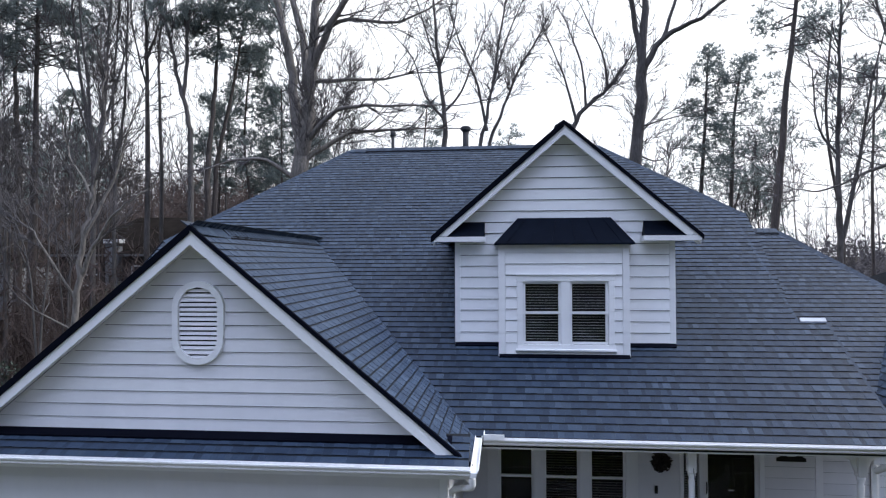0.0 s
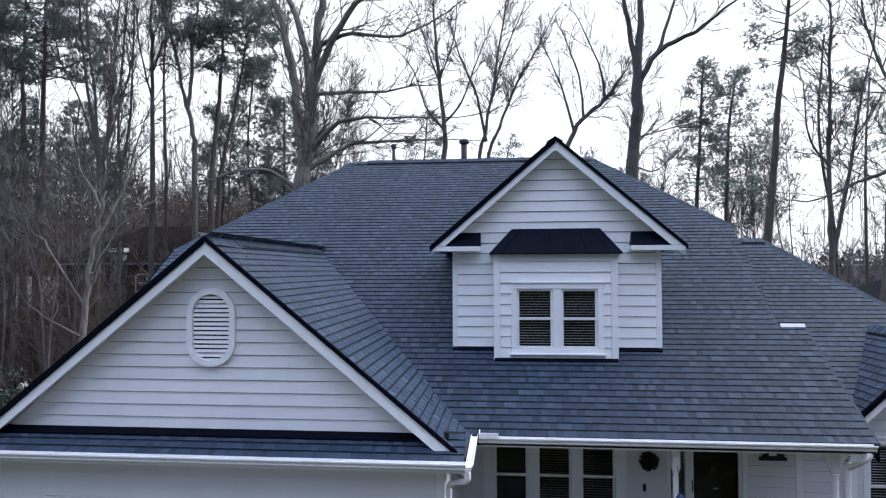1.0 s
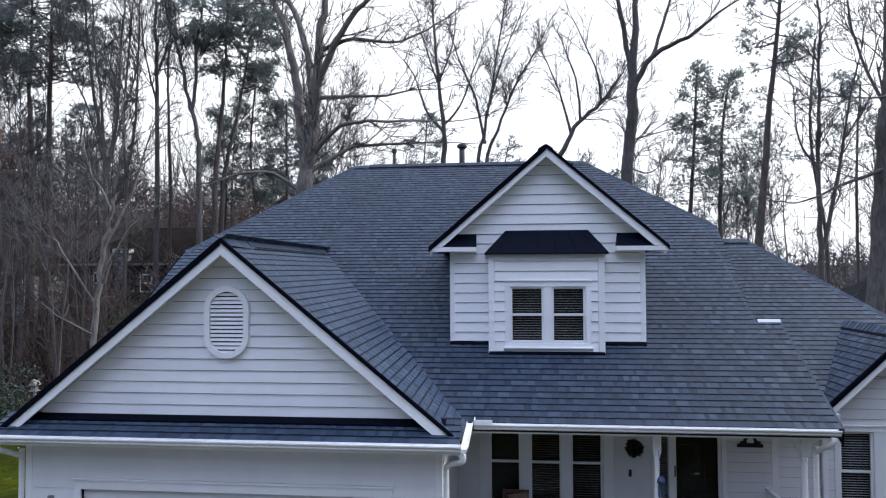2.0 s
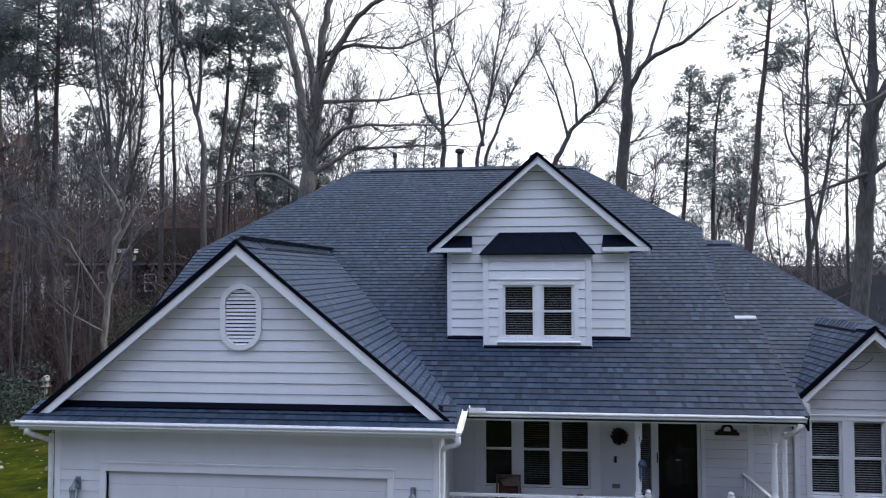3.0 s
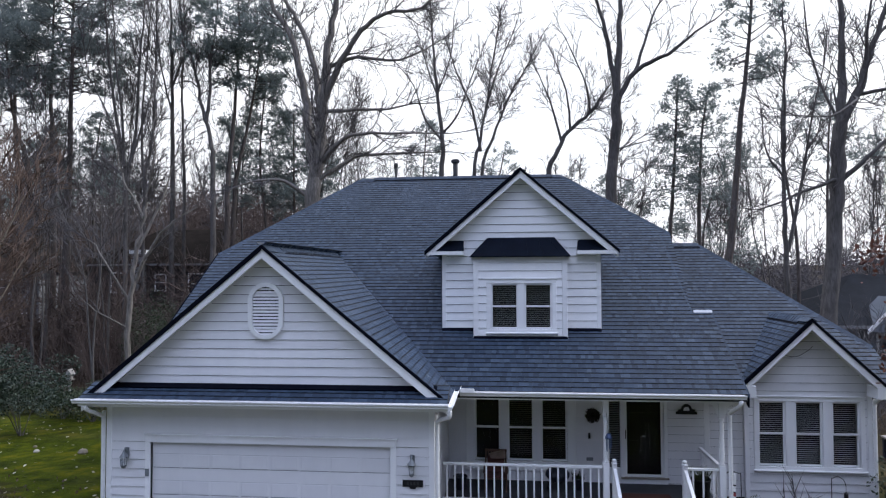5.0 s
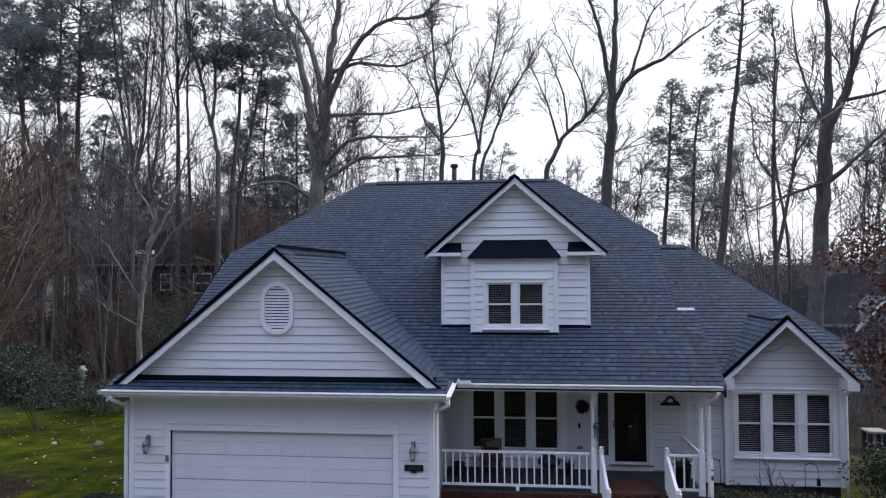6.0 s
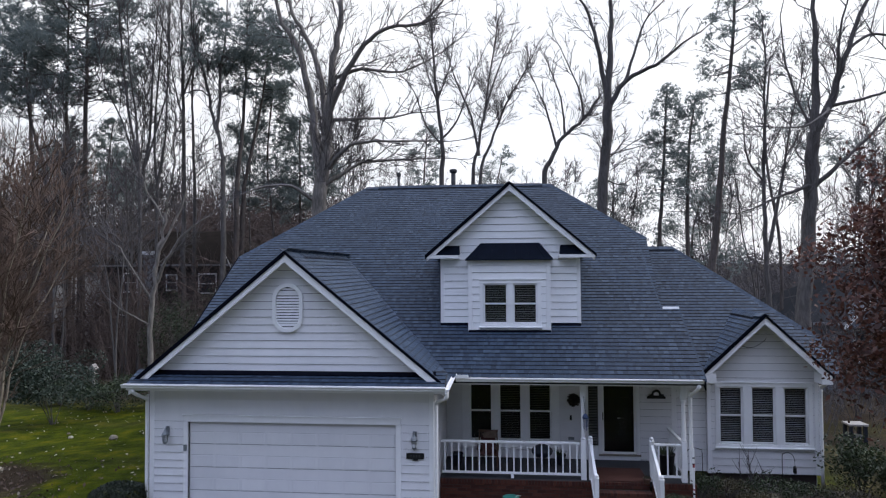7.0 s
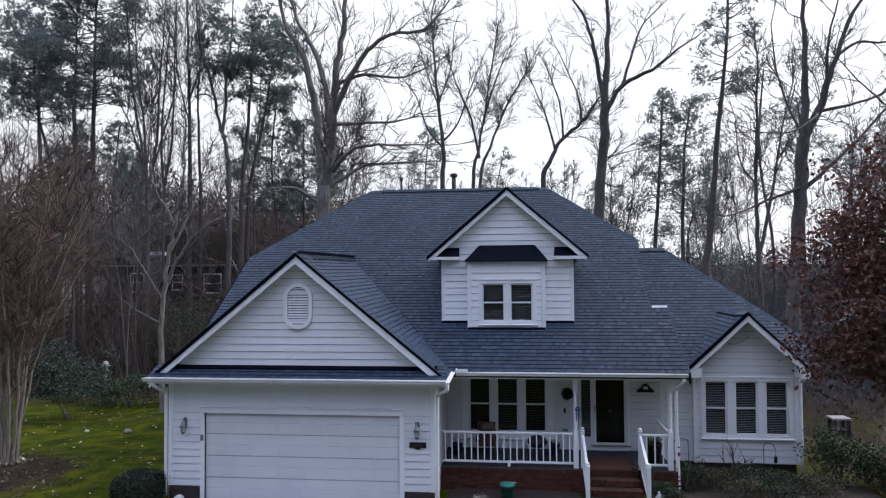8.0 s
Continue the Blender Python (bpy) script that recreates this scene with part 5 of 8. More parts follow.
def pine_tree(x, y, top, r, crown_from, spread, label="tall loblolly pine with a dark open crown", dense=1.0, pts=None, tuft=0.28, tier=0.0, name="pine_tree", blades=9, droop=0.05):
    z0 = ground_z(x, y)
    tr, cr = Shape(), Shape()
    line = bent(pts or [(x, y, z0 - 0.3), (x + trng.uniform(-0.4, 0.4), y, top * 0.35), (x + trng.uniform(-0.6, 0.6), y, top * 0.7), (x + trng.uniform(-0.6, 0.6), y, top)], 5, r * 0.15)
    tapered(tr, line, r, 0.05, 8)
    n = int((top - crown_from) * 5.2 * dense)
    for k in range(n):
        g = (k + trng.random()) / n
        z = crown_from + (top - crown_from) * g
        if tier:
            z = crown_from + round((z - crown_from) / tier) * tier + trng.uniform(-0.25, 0.25)
        p, d = along(line, min(0.995, (z - z0) / (top - z0)))
        if tier:
            reach = spread * (1.0 - 0.86 * g) * trng.uniform(0.4, 1.1) + 0.15
        else:
            reach = spread * (0.40 + 0.72 * math.sin(math.pi * min(1.0, 0.16 + 0.78 * g))) * trng.uniform(0.45, 1.12)
        a = trng.uniform(0, 2 * math.pi)
        rise = trng.uniform(-0.05, 0.2) if tier else trng.uniform(-0.25, 0.6) + 1.2 * max(0.0, g - 0.65)
        pine_branch(cr, p, Vector((math.cos(a), math.sin(a), rise)).normalized(), reach, max(0.018, r * 0.16), tuft, 0.35 if tier else 0.55, blades, droop)
    # dead stubs on the clear stem
    for k in range(9):
        p, d = along(line, trng.uniform(0.2, 0.8))
        sprout(cr, p, side_way(d, 1.3), trng.uniform(0.6, 2.2), 0.02, 1, 0.1, None, 1)
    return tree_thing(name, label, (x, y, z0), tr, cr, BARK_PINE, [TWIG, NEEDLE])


# the great oak behind the ridge
limb_tree("oak_tree", "great leafless oak with long level limbs behind the roof", -9.3, 21.9, 0.62, [
    (0.66, 0.44, [(0, 0, FOOT), (0.05, 0, 8.6), (0.3, 0, 11.0), (0.5, 0, 13.2)]),
    (0.40, 0.10, [(0.25, 0, 10.8), (-0.3, 0.4, 14.1), (-0.8, 0.6, 16.9), (-1.5, 0.8, 19.2), (-2.8, 1.0, 21.3), (-3.5, 1.0, 25.0)]),
    (0.42, 0.10, [(0.5, 0, 13.0), (0.7, 0, 15.0), (1.0, -0.3, 17.5), (1.4, -0.4, 19.9), (1.7, -0.5, 22.7), (1.9, -0.5, 26.5)]),
    (0.27, 0.08, [(0.45, 0.2, 14.4), (0.0, 0.3, 17.6), (-0.9, 0.4, 19.7), (-1.8, 0.3, 21.5), (-2.5, 0.3, 25.0)]),
    (0.28, 0.05, [(0.6, 0, 14.6), (1.9, -0.6, 17.1), (3.1, -1.0, 18.5), (4.5, -1.3, 19.3), (6.6, -1.6, 19.4), (7.9, -1.8, 20.8)]),
    (0.18, 0.04, [(0.6, 0, 14.4), (2.1, 0.2, 14.5), (4.2, 0.5, 14.6), (5.9, 0.7, 14.9)]),
    (0.22, 0.04, [(0.35, 0, 11.2), (1.6, -0.5, 12.5), (2.8, -0.8, 12.9), (4.5, -1.0, 12.9), (7.2, -1.2, 12.8)]),
    (0.19, 0.035, [(0.4, 0, 10.6), (2.4, 0.8, 12.0), (4.5, 1.2, 12.2), (7.2, 1.5, 12.3)]),
    (0.18, 0.04, [(1.0, -0.2, 16.8), (2.8, -0.5, 17.2), (5.2, -0.8, 16.9), (7.6, -1.0, 17.9)]),
    (0.16, 0.04, [(-0.1, 0, 9.6), (-1.4, -0.5, 10.5), (-2.8, -0.8, 10.5), (-4.2, -1.2, 10.0)]),
], BARK_OAK, twig_len=2.4, twig_r=0.04, density=0.95)

limb_tree("oak_tree", "tall leafless oak forking above the roof", 7.5, 25.9, 0.45, [
    (0.46, 0.36, [(0, 0, FOOT), (0.1, 0, 8.5), (0.4, 0, 12.0), (0.6, 0, 15.8)]),
    (0.33, 0.08, [(0.6, 0, 15.6), (0.75, 0, 18.9), (0.9, 0.2, 21.8), (1.0, 0.2, 26.0)]),
    (0.22, 0.05, [(0.5, 0, 16.4), (-0.1, -0.3, 19.6), (-0.8, -0.5, 21.9), (-2.4, -0.6, 24.0)]),
    (0.24, 0.04, [(0.6, 0, 15.6), (1.6, -0.4, 17.2), (3.4, -0.8, 18.0), (4.8, -1.0, 19.1), (6.2, -1.2, 20.0)]),
    (0.14, 0.03, [(1.6, -0.4, 17.2), (2.4, -0.2, 19.5), (3.1, 0, 21.3), (4.9, 0, 23.0)]),
    (0.07, 0.02, [(0.3, 0, 12.6), (1.6, -0.5, 12.9), (3.0, -0.6, 13.2)]),
    (0.07, 0.02, [(0.25, 0, 11.2), (1.4, -0.4, 10.8), (2.6, -0.5, 12.0)]),
], BARK_DARK, twig_len=2.2, density=0.65)

limb_tree("leaning_tree", "leafless tree leaning over behind the dormer", 4.0, 33.0, 0.25, [
    (0.30, 0.10, [(0, 0, FOOT), (0.5, 0, 11.4), (1.0, 0, 13.6), (2.0, 0, 15.4), (3.5, 0, 16.7), (4.6, 0, 18.2)]),
    (0.14, 0.03, [(1.5, 0, 14.5), (0.7, 0, 17.5), (-0.3, 0, 20.0)]),
    (0.13, 0.03, [(2.1, 0, 15.5), (1.8, 0, 18.3), (0.8, 0, 21.2)]),
    (0.13, 0.03, [(3.5, 0, 16.7), (3.1, 0, 19.1), (1.6, 0, 22.5)]),
], BARK_DARK, twig_len=2.0, density=0.9)

limb_tree("bare_tree", "slender leafless tree behind the ridge", -3.2, 35.5, 0.3, [
    (0.32, 0.06, [(0, 0, FOOT), (-0.1, 0, 11.9), (-0.1, 0, 15.6), (-0.5, 0, 19.7), (-0.8, 0, 23.0), (-0.9, 0, 26.5)]),
    (0.13, 0.03, [(-0.2, 0, 15.6), (-1.4, 0, 17.2), (-2.3, 0, 19.8), (-3.5, 0, 21.4)]),
    (0.13, 0.03, [(-0.1, 0, 16.0), (1.1, 0, 17.4), (2.3, 0, 20.5), (3.1, 0, 22.5)]),
    (0.11, 0.03, [(-0.4, 0, 18.8), (-1.2, 0, 21.1), (-2.1, 0, 24.3)]),
    (0.11, 0.03, [(-0.4, 0, 19.2), (0.6, 0, 22.0), (0.9, 0, 25.3)]),
], BARK_DARK, twig_len=2.3, density=0.8)

limb_tree("bare_tree", "fan-shaped leafless tree behind the ridge", -0.5, 34.0, 0.25, [
    (0.24, 0.05, [(0, 0, FOOT), (-0.3, 0, 11.7), (0.2, 0, 15.2), (0.8, 0, 18.7), (1.7, 0, 24.5)]),
    (0.22, 0.05, [(0.2, 0, FOOT), (0.2, 0, 11.9), (1.1, 0, 15.2), (2.3, 0, 18.2), (4.0, 0, 21.2)]),
    (0.15, 0.04, [(0.2, 0, 14.3), (-0.4, 0, 17.4), (-1.5, 0, 20.1), (-2.3, 0, 22.5)]),
    (0.13, 0.03, [(0.6, 0, 17.5), (1.6, 0, 20.5), (3.0, 0, 24.0)]),
], BARK_DARK, twig_len=2.2, density=1.0)

pine_tree(13.1, 22.6, 25.0, 0.30, 16.5, 2.0, "tall thin pine with a sparse high crown", 1.0, [(12.9, 22.6, -2), (13.1, 22.6, 4.8), (13.6, 22.6, 9.4), (14.0, 22.6, 13.9), (14.5, 22.6, 18.2), (14.8, 22.6, 25.0)], 0.28)
pine_tree(11.8, 28.7, 17.2, 0.18, 7.0, 2.0, "young layered pine at the wood's edge", 1.0, [(11.6, 28.7, -2), (11.7, 28.7, 6.6), (12.0, 28.7, 10.8), (12.2, 28.7, 14.2), (12.4, 28.7, 17.4)], 0.28, 0.8)
pine_tree(13.6, 28.7, 16.9, 0.18, 6.0, 2.7, "young layered pine at the wood's edge", 0.95, [(13.4, 28.7, -2), (13.5, 28.7, 6.2), (13.6, 28.7, 10.7), (13.8, 28.7, 14.2), (14.2, 28.7, 16.8)], 0.28, 0.95)

limb_tree("bare_tree", "leafless tree beside the thin pine", 15.6, 21.0, 0.22, [
    (0.24, 0.06, [(0, 0, FOOT), (-0.1, 0, 4.2), (-0.2, 0, 7.3), (-0.2, 0, 10.4), (-0.1, 0, 13.8), (0.0, 0, 17.5)]),
    (0.14, 0.03, [(-0.1, 0, 6.4), (0.7, 0, 10.1), (1.1, 0, 12.6), (1.9, 0, 16.0)]),
    (0.09, 0.03, [(-0.1, 0, 10.1), (-1.0, 0, 11.4), (-1.2, 0, 13.5)]),
], BARK_DARK, twig_len=1.8, density=1.0)

limb_tree("oak_tree", "dark spreading oak with crooked limbs", 15.7, 17.0, 0.42, [
    (0.47, 0.37, [(-0.4, 0, FOOT), (-0.24, 0, 3.3), (0.0, 0, 6.5), (0.25, 0, 9.3), (0.44, 0, 11.9)]),
    (0.30, 0.07, [(0.44, 0, 11.8), (0.55, 0, 14.0), (0.62, 0.1, 15.8), (0.66, 0.2, 18.7), (0.7, 0.3, 22.0)]),
    (0.30, 0.07, [(0.45, 0, 11.9), (1.15, 0, 13.2), (1.6, 0, 14.6), (2.05, 0, 15.9), (2.6, 0, 17.4), (3.9, 0, 19.6)]),
    (0.17, 0.04, [(0.4, 0, 9.4), (1.0, -0.3, 10.0), (1.7, -0.4, 10.7), (2.8, -0.5, 11.8), (3.9, -0.6, 13.1), (5.2, -0.6, 15.0)]),
    (0.13, 0.02, [(0.3, -0.1, 9.5), (-0.5, -0.4, 9.2), (-1.6, -0.7, 8.85), (-2.5, -0.9, 8.4), (-3.5, -1.0, 8.1), (-4.4, -1.0, 8.2)]),
    (0.10, 0.03, [(0.45, 0, 11.9), (-0.2, 0.3, 13.8), (-0.6, 0.5, 15.8), (-0.7, 0.6, 17.8)]),
    (0.12, 0.03, [(1.2, 0, 13.2), (2.5, -0.3, 13.4), (3.9, -0.5, 13.9), (5.6, -0.6, 15.6)]),
    (0.12, 0.03, [(1.6, 0, 14.5), (1.4, -0.6, 16.4), (1.9, -0.9, 18.8)]),
    (0.10, 0.025, [(1.0, -0.2, 13.0), (0.0, -2.0, 12.4), (-1.4, -3.0, 11.6), (-3.0, -3.6, 11.5)]),
    (0.12, 0.03, [(2.1, 0, 15.9), (3.2, 0.3, 16.6), (4.6, 0.4, 16.6), (6.0, 0.6, 17.6)]),
    (0.06, 0.015, [(0.0, 0, 6.0), (0.8, 0.3, 6.3), (1.8, 0.4, 7.4)]),
], BARK_DARK, twig_len=2.1, twig_r=0.032, density=0.75, crook=0.16)

# the woods on the garage side, one by one
PINE = "tall loblolly pine with a dense rounded crown over a clear stem"
pine_tree(-33.1, 33.0, 28.4, 0.34, 19.5, 4.2, PINE, 1.0, [(-33.0, 33.0, -2), (-33.0, 33.0, 9.9), (-33.2, 33.0, 15.6), (-33.3, 33.0, 19.9), (-33.2, 33.0, 28.4)], 0.38)
pine_tree(-31.0, 32.0, 28.6, 0.36, 17.5, 5.0, PINE, 1.6, [(-31.2, 32.0, -2), (-31.1, 32.0, 9.8), (-31.0, 32.0, 14.0), (-30.9, 32.0, 22.5), (-30.8, 32.0, 28.6)], 0.38)
pine_tree(-33.0, 30.0, 23.4, 0.26, 16.5, 2.8, "slimmer pine leaning beside the tall pines", 1.3, [(-32.0, 30.0, -2), (-32.6, 30.0, 11.7), (-33.0, 30.0, 14.1), (-34.0, 30.0, 17.4), (-34.7, 30.0, 23.4)], 0.38)
pine_tree(-38.5, 36.0, 27.0, 0.34, 17.0, 4.2, PINE, 1.0, None, 0.36)
pine_tree(-17.5, 30.0, 23.9, 0.27, 17.8, 3.6, PINE, 1.9, [(-17.9, 30.0, -2), (-17.8, 30.0, 8.7), (-17.7, 30.0, 12.6), (-17.3, 30.0, 16.5), (-17.1, 30.0, 20.4), (-17.0, 30.0, 23.9)], 0.38)
pine_tree(-17.2, 30.6, 21.2, 0.22, 15.5, 2.6, "pine rising close beside its taller neighbour", 1.3, [(-17.9, 30.6, -2), (-17.6, 30.6, 9.5), (-17.4, 30.6, 12.2), (-16.7, 30.6, 15.3), (-16.1, 30.6, 18.4), (-15.7, 30.6, 21.2)], 0.38)
for x, y, top, c0, sp, dn in ((-36.3, 38.0, 18.0, 11.5, 3.0, 1.1), (-33.2, 38.5, 18.8, 10.5, 3.2, 1.2), (-29.8, 36.0, 15.6, 10.0, 2.6, 1.3), (-40.0, 40.0, 17.0, 9.0, 2.8, 1.0), (-16.4, 33.0, 20.0, 9.0, 3.0, 1.4), (-14.5, 33.5, 17.4, 8.0, 2.9, 1.4), (-19.4, 34.0, 17.0, 9.0, 2.8, 1.2), (-12.6, 35.0, 14.0, 6.0, 2.4, 1.0)):
    pine_tree(x, y, top, 0.14, c0, sp, "younger pine with layered level boughs in the woods", dn, None, 0.33, 1.0)
for x, y, top, r, c0, sp, dn in ((-5.6, 45.0, 18.6, 0.16, 11.0, 1.7, 1.2), (1.0, 50.0, 17.0, 0.16, 9.0, 2.0, 0.9), (10.2, 40.0, 12.0, 0.16, 4.5, 2.6, 1.5), (15.5, 33.0, 10.5, 0.16, 2.5, 2.8, 1.0), (18.6, 27.5, 18.5, 0.14, 10.0, 3.0, 0.45), (22.5, 31.0, 17.0, 0.14, 9.0, 3.0, 0.45)):
    pine_tree(x, y, top, r, c0, sp, dense=dn)

FAN = "leafless hardwood with several stems fanning upward"
limb_tree("bare_tree", FAN, -23.4, 27.0, 0.2, [
    (0.20, 0.04, [(0, 0, FOOT), (0.0, 0, 11.1), (-0.7, 0.3, 14.8), (-1.5, 0.5, 19.0), (-1.9, 0.5, 22.8), (-2.1, 0.5, 26.5)]),
    (0.15, 0.03, [(0.0, 0, 11.3), (-0.1, -0.3, 15.9), (-0.6, -0.4, 20.1), (-0.8, -0.5, 25.0)]),
    (0.16, 0.03, [(0.1, 0, 11.5), (0.4, 0.4, 14.8), (0.5, 0.6, 18.9), (0.8, 0.6, 23.0), (1.0, 0.5, 26.4)]),
    (0.10, 0.02, [(0.0, 0, 12.2), (-1.1, -0.4, 16.0), (-2.3, -0.6, 18.6), (-2.7, -0.6, 21.3)]),
    (0.11, 0.02, [(0.15, 0, 12.2), (0.9, 0.3, 15.2), (1.7, 0.5, 18.5), (1.8, 0.5, 22.2), (1.6, 0.5, 25.6)]),
], BARK_DARK, twig_len=2.5, density=0.62, up=0.7)
limb_tree("bare_tree", FAN, -23.3, 29.0, 0.17, [
    (0.17, 0.03, [(0, 0, FOOT), (0.0, 0, 10.6), (0.5, 0, 14.5), (0.7, 0, 18.4), (0.8, 0, 23.4), (0.9, 0, 27.8)]),
    (0.13, 0.03, [(0.0, 0, 11.4), (-0.4, 0.3, 15.3), (-0.2, 0.4, 19.6), (0.1, 0.4, 24.3), (0.2, 0.4, 27.4)]),
], BARK_DARK, twig_len=2.4, density=0.7, up=0.7)
TALL = "tall straight leafless hardwood in the winter woods"
limb_tree("bare_tree", TALL, -22.35, 31.0, 0.24, [
    (0.27, 0.08, [(0, 0, FOOT), (0.0, 0, 9.6), (0.0, 0, 14.9), (-0.1, 0, 18.9), (-0.25, 0, 23.5), (-0.2, 0, 30.0)]),
    (0.12, 0.03, [(-0.1, 0, 18.9), (0.65, 0.2, 21.4), (1.1, 0.3, 25.0)]),
    (0.11, 0.03, [(-0.05, 0, 16.9), (-0.8, -0.2, 20.2), (-1.2, -0.3, 23.5)]),
], BARK_DARK, twig_len=2.6, density=0.6, up=0.5)
limb_tree("bare_tree", TALL, -22.6, 33.0, 0.2, [
    (0.21, 0.05, [(0, 0, FOOT), (0.1, 0, 9.8), (0.0, 0, 15.3), (-0.15, 0, 19.5), (0.0, 0, 23.4), (-0.2, 0, 29.4)]),
], BARK_DARK, twig_len=2.6, density=0.7, up=0.5)
limb_tree("bare_tree", "crooked forking leafless hardwood in the winter woods", -17.9, 28.0, 0.26, [
    (0.29, 0.06, [(0, 0, FOOT), (0.0, 0, 7.4), (0.0, 0, 12.3), (-0.15, 0, 14.4), (-0.75, 0, 16.3), (-1.4, 0, 19.4), (-2.2, 0, 22.2), (-2.6, 0, 26.0)]),
    (0.18, 0.04, [(-0.5, 0, 15.5), (-0.3, 0.1, 17.5), (-0.3, 0.2, 19.8), (0.1, 0.2, 22.4), (0.2, 0.2, 25.9)]),
    (0.09, 0.02, [(-1.1, 0, 17.9), (-1.7, -0.2, 18.3), (-2.7, -0.3, 18.0), (-3.3, -0.4, 17.4)]),
    (0.09, 0.02, [(0.0, 0, 9.5), (-1.0, 0.3, 11.5), (-1.6, 0.4, 14.0)]),
], BARK_DARK, twig_len=2.4, density=0.75, up=0.4)
for x, y, top, r, st, ln in ((-27.4, 33.0, 22, 0.13, 2, 0.5), (-20.0, 37.0, 24, 0.16, 1, 0.3), (-15.0, 39.0, 22, 0.14, 2, 0.5), (-12.6, 37.0, 20, 0.14, 2, -0.4), (-29.0, 27.0, 18, 0.12, 3, 0.2), (-36.5, 30.0, 21, 0.14, 2, 0.6), (-42.0, 31.0, 21, 0.16, 2, 0.0), (-26.0, 22.5, 13, 0.09, 3, 0.3), (-20.6, 21.0, 12, 0.08, 3, -0.3),
                               (-11.0, 42.0, 19, 0.13, 2, 0.3), (20.5, 20.0, 15, 0.12, 2, 0.5), (17.4, 34.0, 13, 0.09, 3, -0.3), (9.8, 34.0, 13, 0.10, 3, 0.3), (5.8, 42.0, 14, 0.1, 3, 0.3), (2.5, 44.0, 13, 0.1, 3, 0.0), (-7.0, 40.0, 14, 0.1, 3, 0.2), (-1.5, 48.0, 13, 0.1, 3, 0.0), (22.0, 40.0, 15, 0.12, 2, 0.0), (19.0, 42.0, 14, 0.12, 3, 0.0), (27.5, 36.0, 15, 0.14, 2, 0.0), (25.0, 30.0, 14, 0.12, 3, 0.3)):
    bare_tree(x, y, top, r, lean=ln, stems=st)
limb_tree("bare_tree", "grey leafless tree with crooked stems beside the garage", -13.6, 11.8, 0.15, [
    (0.17, 0.03, [(0, 0, FOOT), (-0.05, 0, 3.0), (0.2, 0, 5.1), (0.3, 0, 6.4), (0.55, 0, 7.7), (0.8, 0, 8.9), (1.0, 0, 10.4), (1.05, 0, 12.1)]),
    (0.11, 0.02, [(0.2, 0, 5.1), (0.8, -0.2, 6.1), (1.5, -0.4, 7.0), (2.3, -0.5, 7.6), (3.1, -0.6, 8.1)]),
    (0.07, 0.015, [(0.1, 0, 4.3), (-0.6, -0.3, 5.6), (-1.1, -0.5, 6.6), (-1.5, -0.6, 6.9)]),
    (0.06, 0.012, [(0.0, 0, 3.3), (-0.9, -0.4, 3.9), (-1.6, -0.6, 4.5)]),
    (0.08, 0.015, [(0.55, 0, 7.7), (0.0, 0.3, 8.5), (-0.7, 0.5, 9.6), (-0.95, 0.6, 10.9)]),
    (0.08, 0.015, [(0.3, 0, 6.4), (1.2, 0.2, 8.3), (1.7, 0.3, 10.2), (2.1, 0.4, 11.4)]),
], BARK_OAK, twig_len=1.5, twig_r=0.022, density=1.0, up=0.15, crook=0.45)
limb_tree("sycamore_tree", "young sycamore with a pale peeling stem", -18.6, 31.0, 0.14, [
    (0.17, 0.05, [(0, 0, FOOT), (0.0, 0, 3.0), (0.15, 0, 5.5), (0.25, 0, 8.0), (0.1, 0, 11.5)]),
    (0.07, 0.02, [(0.15, 0, 5.5), (-0.7, 0.2, 7.2), (-1.0, 0.2, 9.4)]),
], plain("pale_peeling_bark", (0.5, 0.48, 0.45), 0.8, 0.0, 0.35, 3.0), twig_len=1.3, density=0.5)
bare_tree(-16.8, 14.5, 10.0, 0.08, "thin grey leafless sapling at the lawn's edge", -0.8, 2, BARK_DARK, density=0.9)


